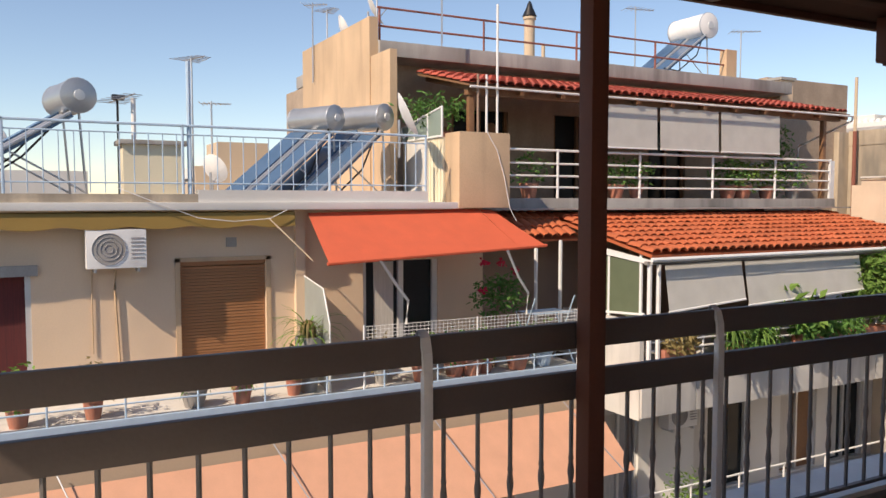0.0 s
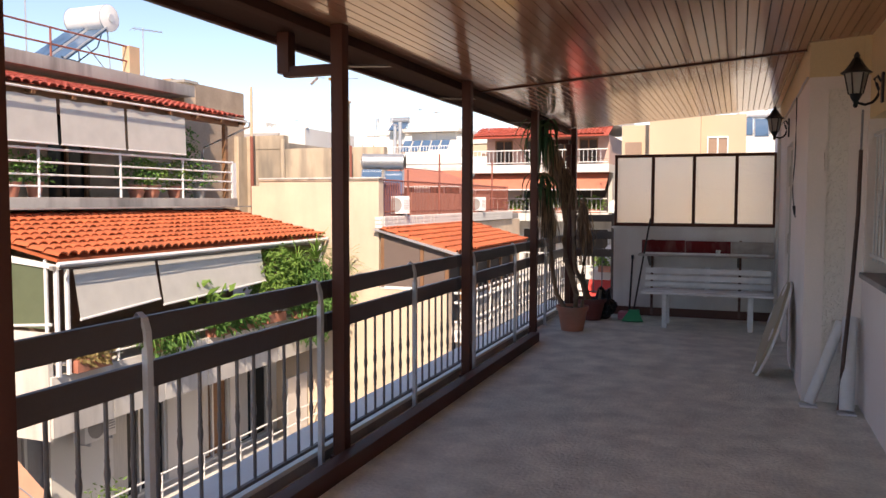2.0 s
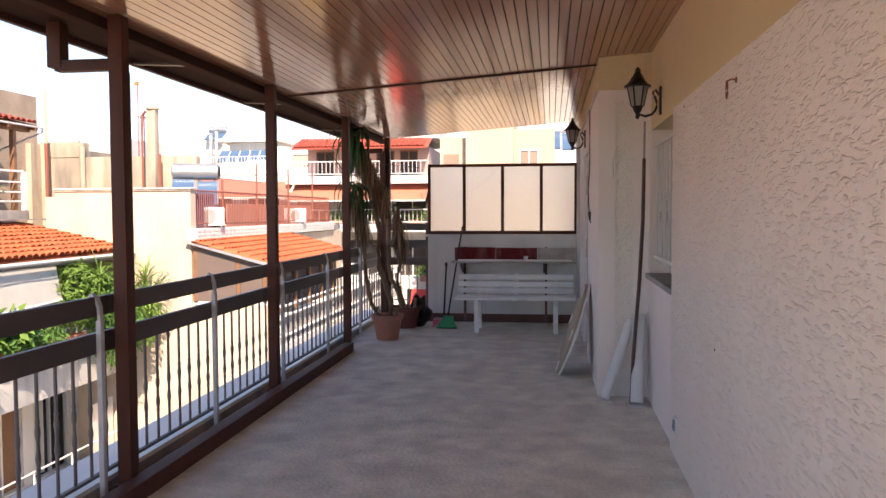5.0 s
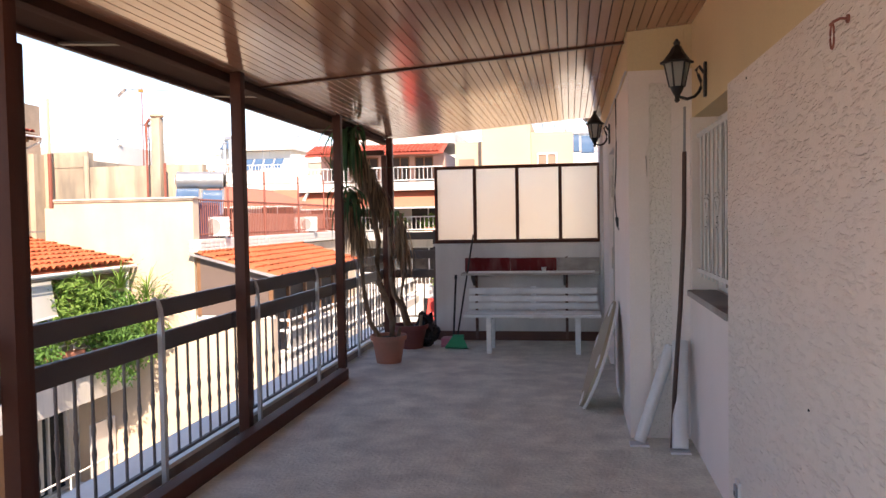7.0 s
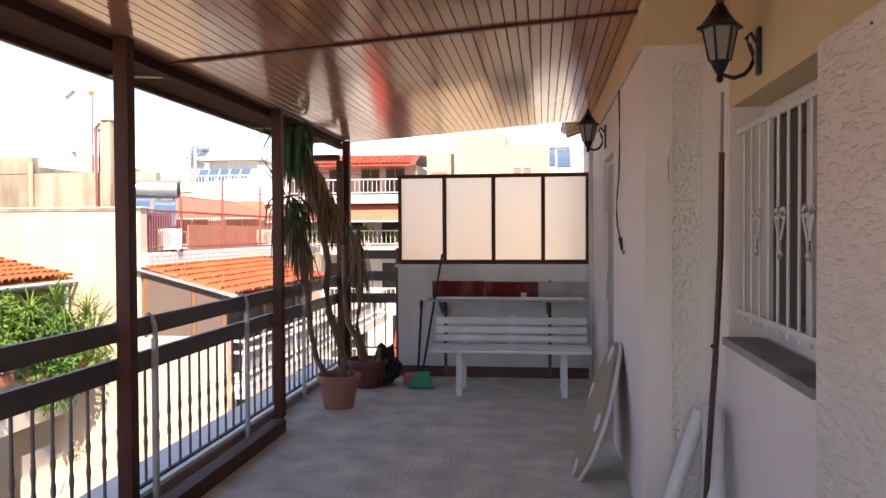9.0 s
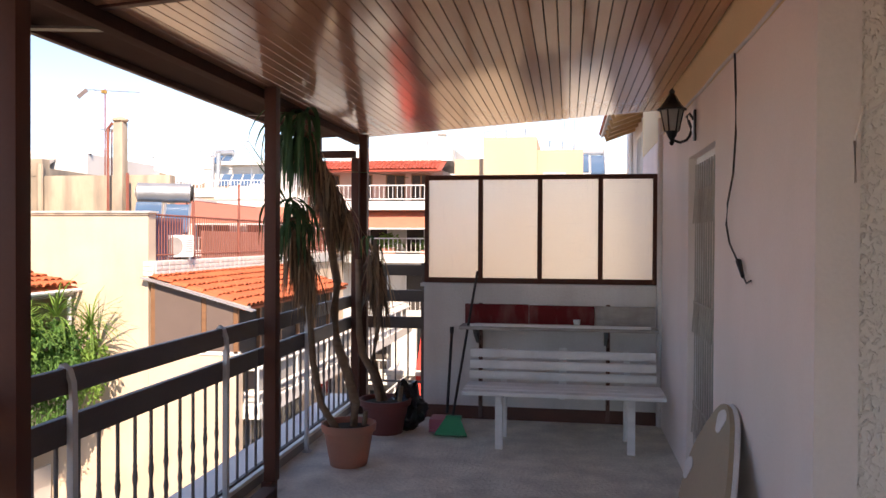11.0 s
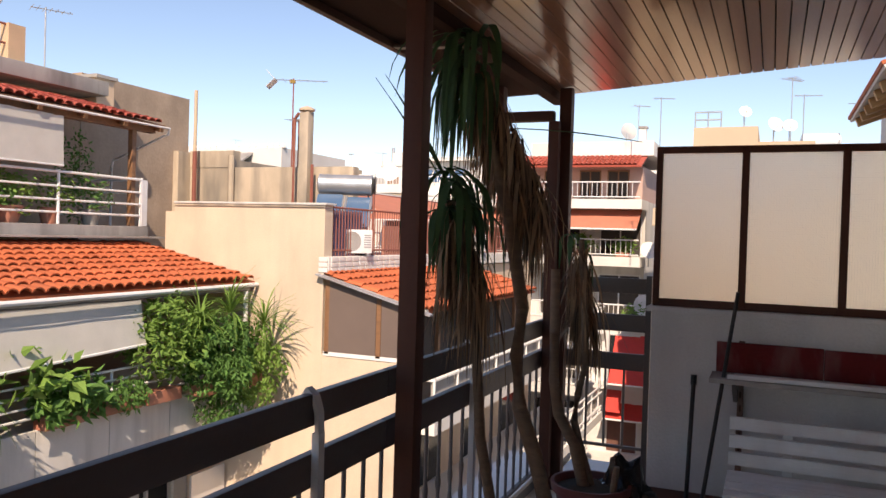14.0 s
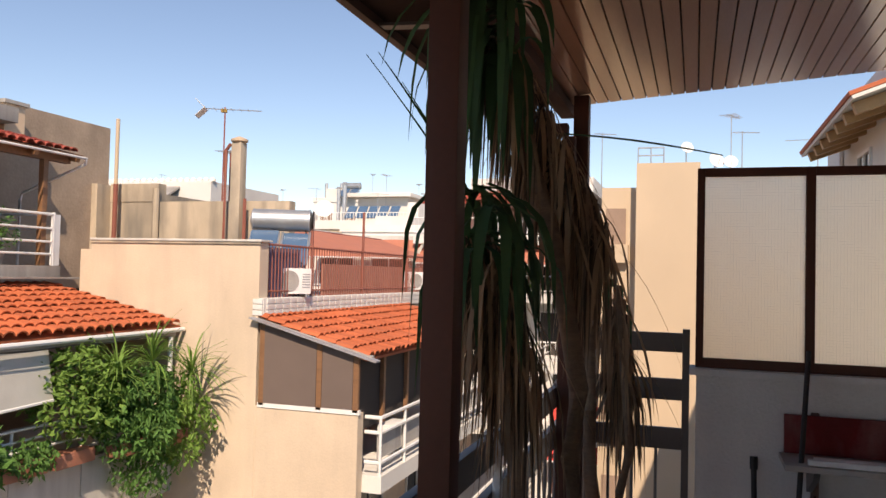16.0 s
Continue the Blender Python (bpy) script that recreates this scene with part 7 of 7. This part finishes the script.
solar_heater((-30, 70.5, 7.9), M_TANK, 1.6, 0.3, 0.8, 1.2, 1.3, 0)
for x in (-31.5, -33):
    solid("flue_pipe", rod(B(), (x, 71.5, 7.9), (x, 71.5, 9.6), 0.16), M_STEEL, "steel flue pipe on a distant roof", "flue", "distant flues")

rb2 = thing("apartment_building", (-19.6, 31.4, GZ), "low white building with a row of white ridge tiles", "building", "distant blocks")
part("wall", box(B(), -22.6, -17.5, 31.2, 36, GZ, 4.72), M_WHITEB, rb2)
part("lean_to_roof", slab(B(), [(-21.6, 30.2, 4.0), (-18.8, 30.2, 4.0), (-18.8, 31.2, 4.55), (-21.6, 31.2, 4.55)], 0.06), M_GREYC, rb2)
part("lean_to_wall", box(B(), -21.5, -18.9, 30.3, 31.19, 1.0, 3.96), M_OLDWALL, rb2)
cap = mesh("ridge_tile", lathe(B(), [(0.13, 0.0), (0.12, 0.08), (0.07, 0.14), (0.01, 0.17)], (0, 0, 0), 8), M_WHITEB)
for k in range(19):
    put_part("ridge_tile", cap, rb2, (-22.4 + k * 0.27, 31.35, 4.721))
pv = thing("apartment_building", (-20, 52, GZ), "distant white block with a flat roofed pavilion and solar panels", "building", "distant blocks")
part("wall", box(B(), -25.5, -16.5, 51.0, 58, GZ, 4.6), M_CREAMB, pv)
part("parapet", box(B(), -25.5, -16.5, 50.9, 51.0, 4.2, 4.75), M_WHITEB, pv)
part("pavilion_wall", box(B(), -21.6, -18.2, 53.2, 57, 4.6, 6.35), M_WHITEB, pv)
part("pavilion_roof", box(B(), -22.3, -17.8, 52.6, 57.4, 6.37, 6.62, 0.03), M_WHITEB, pv, "flat white roof slab")
part("side_block", box(B(), -17.6, -16.9, 51.6, 53, 4.6, 5.9), M_WHITEB, pv)
for k in range(5):
    x = -21.8 + k * 0.72
    part("solar_panel", slab(B(), [(x, 51.6, 4.95), (x + 0.6, 51.6, 4.95), (x + 0.6, 52.3, 5.75), (x, 52.3, 5.75)], 0.05), M_SOLAR, pv, "dark solar panel")
for k in range(40):
    bars(pv, "rail_bar", (-25.4 + k * 0.22, 51.2, 4.6), (-25.4 + k * 0.22, 51.2, 5.25), 0.018, M_WHITERAIL, 4)
bars(pv, "rail", (-25.4, 51.2, 5.25), (-16.8, 51.2, 5.25), 0.025, M_WHITERAIL)
for x, h in ((-22.1, 7.1), (-22.5, 6.8)):
    part("flue", rod(B(), (x, 52.2, 4.6), (x, 52.2, h), 0.13, seg=10), M_STEEL, pv, "steel flue pipe")
    part("flue_cap", rod(B(), (x, 52.2, h + 0.06), (x, 52.2, h + 0.16), 0.2, 0.12, seg=10), M_STEEL, pv)
dish((-23.4, 52.0, 4.6), 0.6, 20)
for x, h in ((-24.5, 2.4), (-17.0, 2.0), (-19.6, 3.2)):
    antenna((x, 53.0, 4.6), h, 0.9, 40 + x * 7)

# ---- roof tiles, laid last ----
lay_tiles(far_field, TILER, (-12.8, 41.0, 4.90), (0, 0.94, 0.33), (1, 0, 0), 5, 33, M_TILERED, 0)
lay_tiles(porch_field, TILE, (-6.17, PY + 0.1, 0.11), (-0.963, 0, 0.27), (0, 1, 0), 7, 35, M_TILE, 200)
lay_tiles(roof_tiles, TILE, (EX + 0.02, 10.45, 0.525), (-0.978, 0, 0.209), (0, 1, 0), 9, 42, M_TILE, 300)
lay_tiles(roof_tiles, TILE, (-12.08, 8.7, 0.745), (-0.89, 0, 0.45), (0, 1, 0), 3, 8, M_TILE, 0)
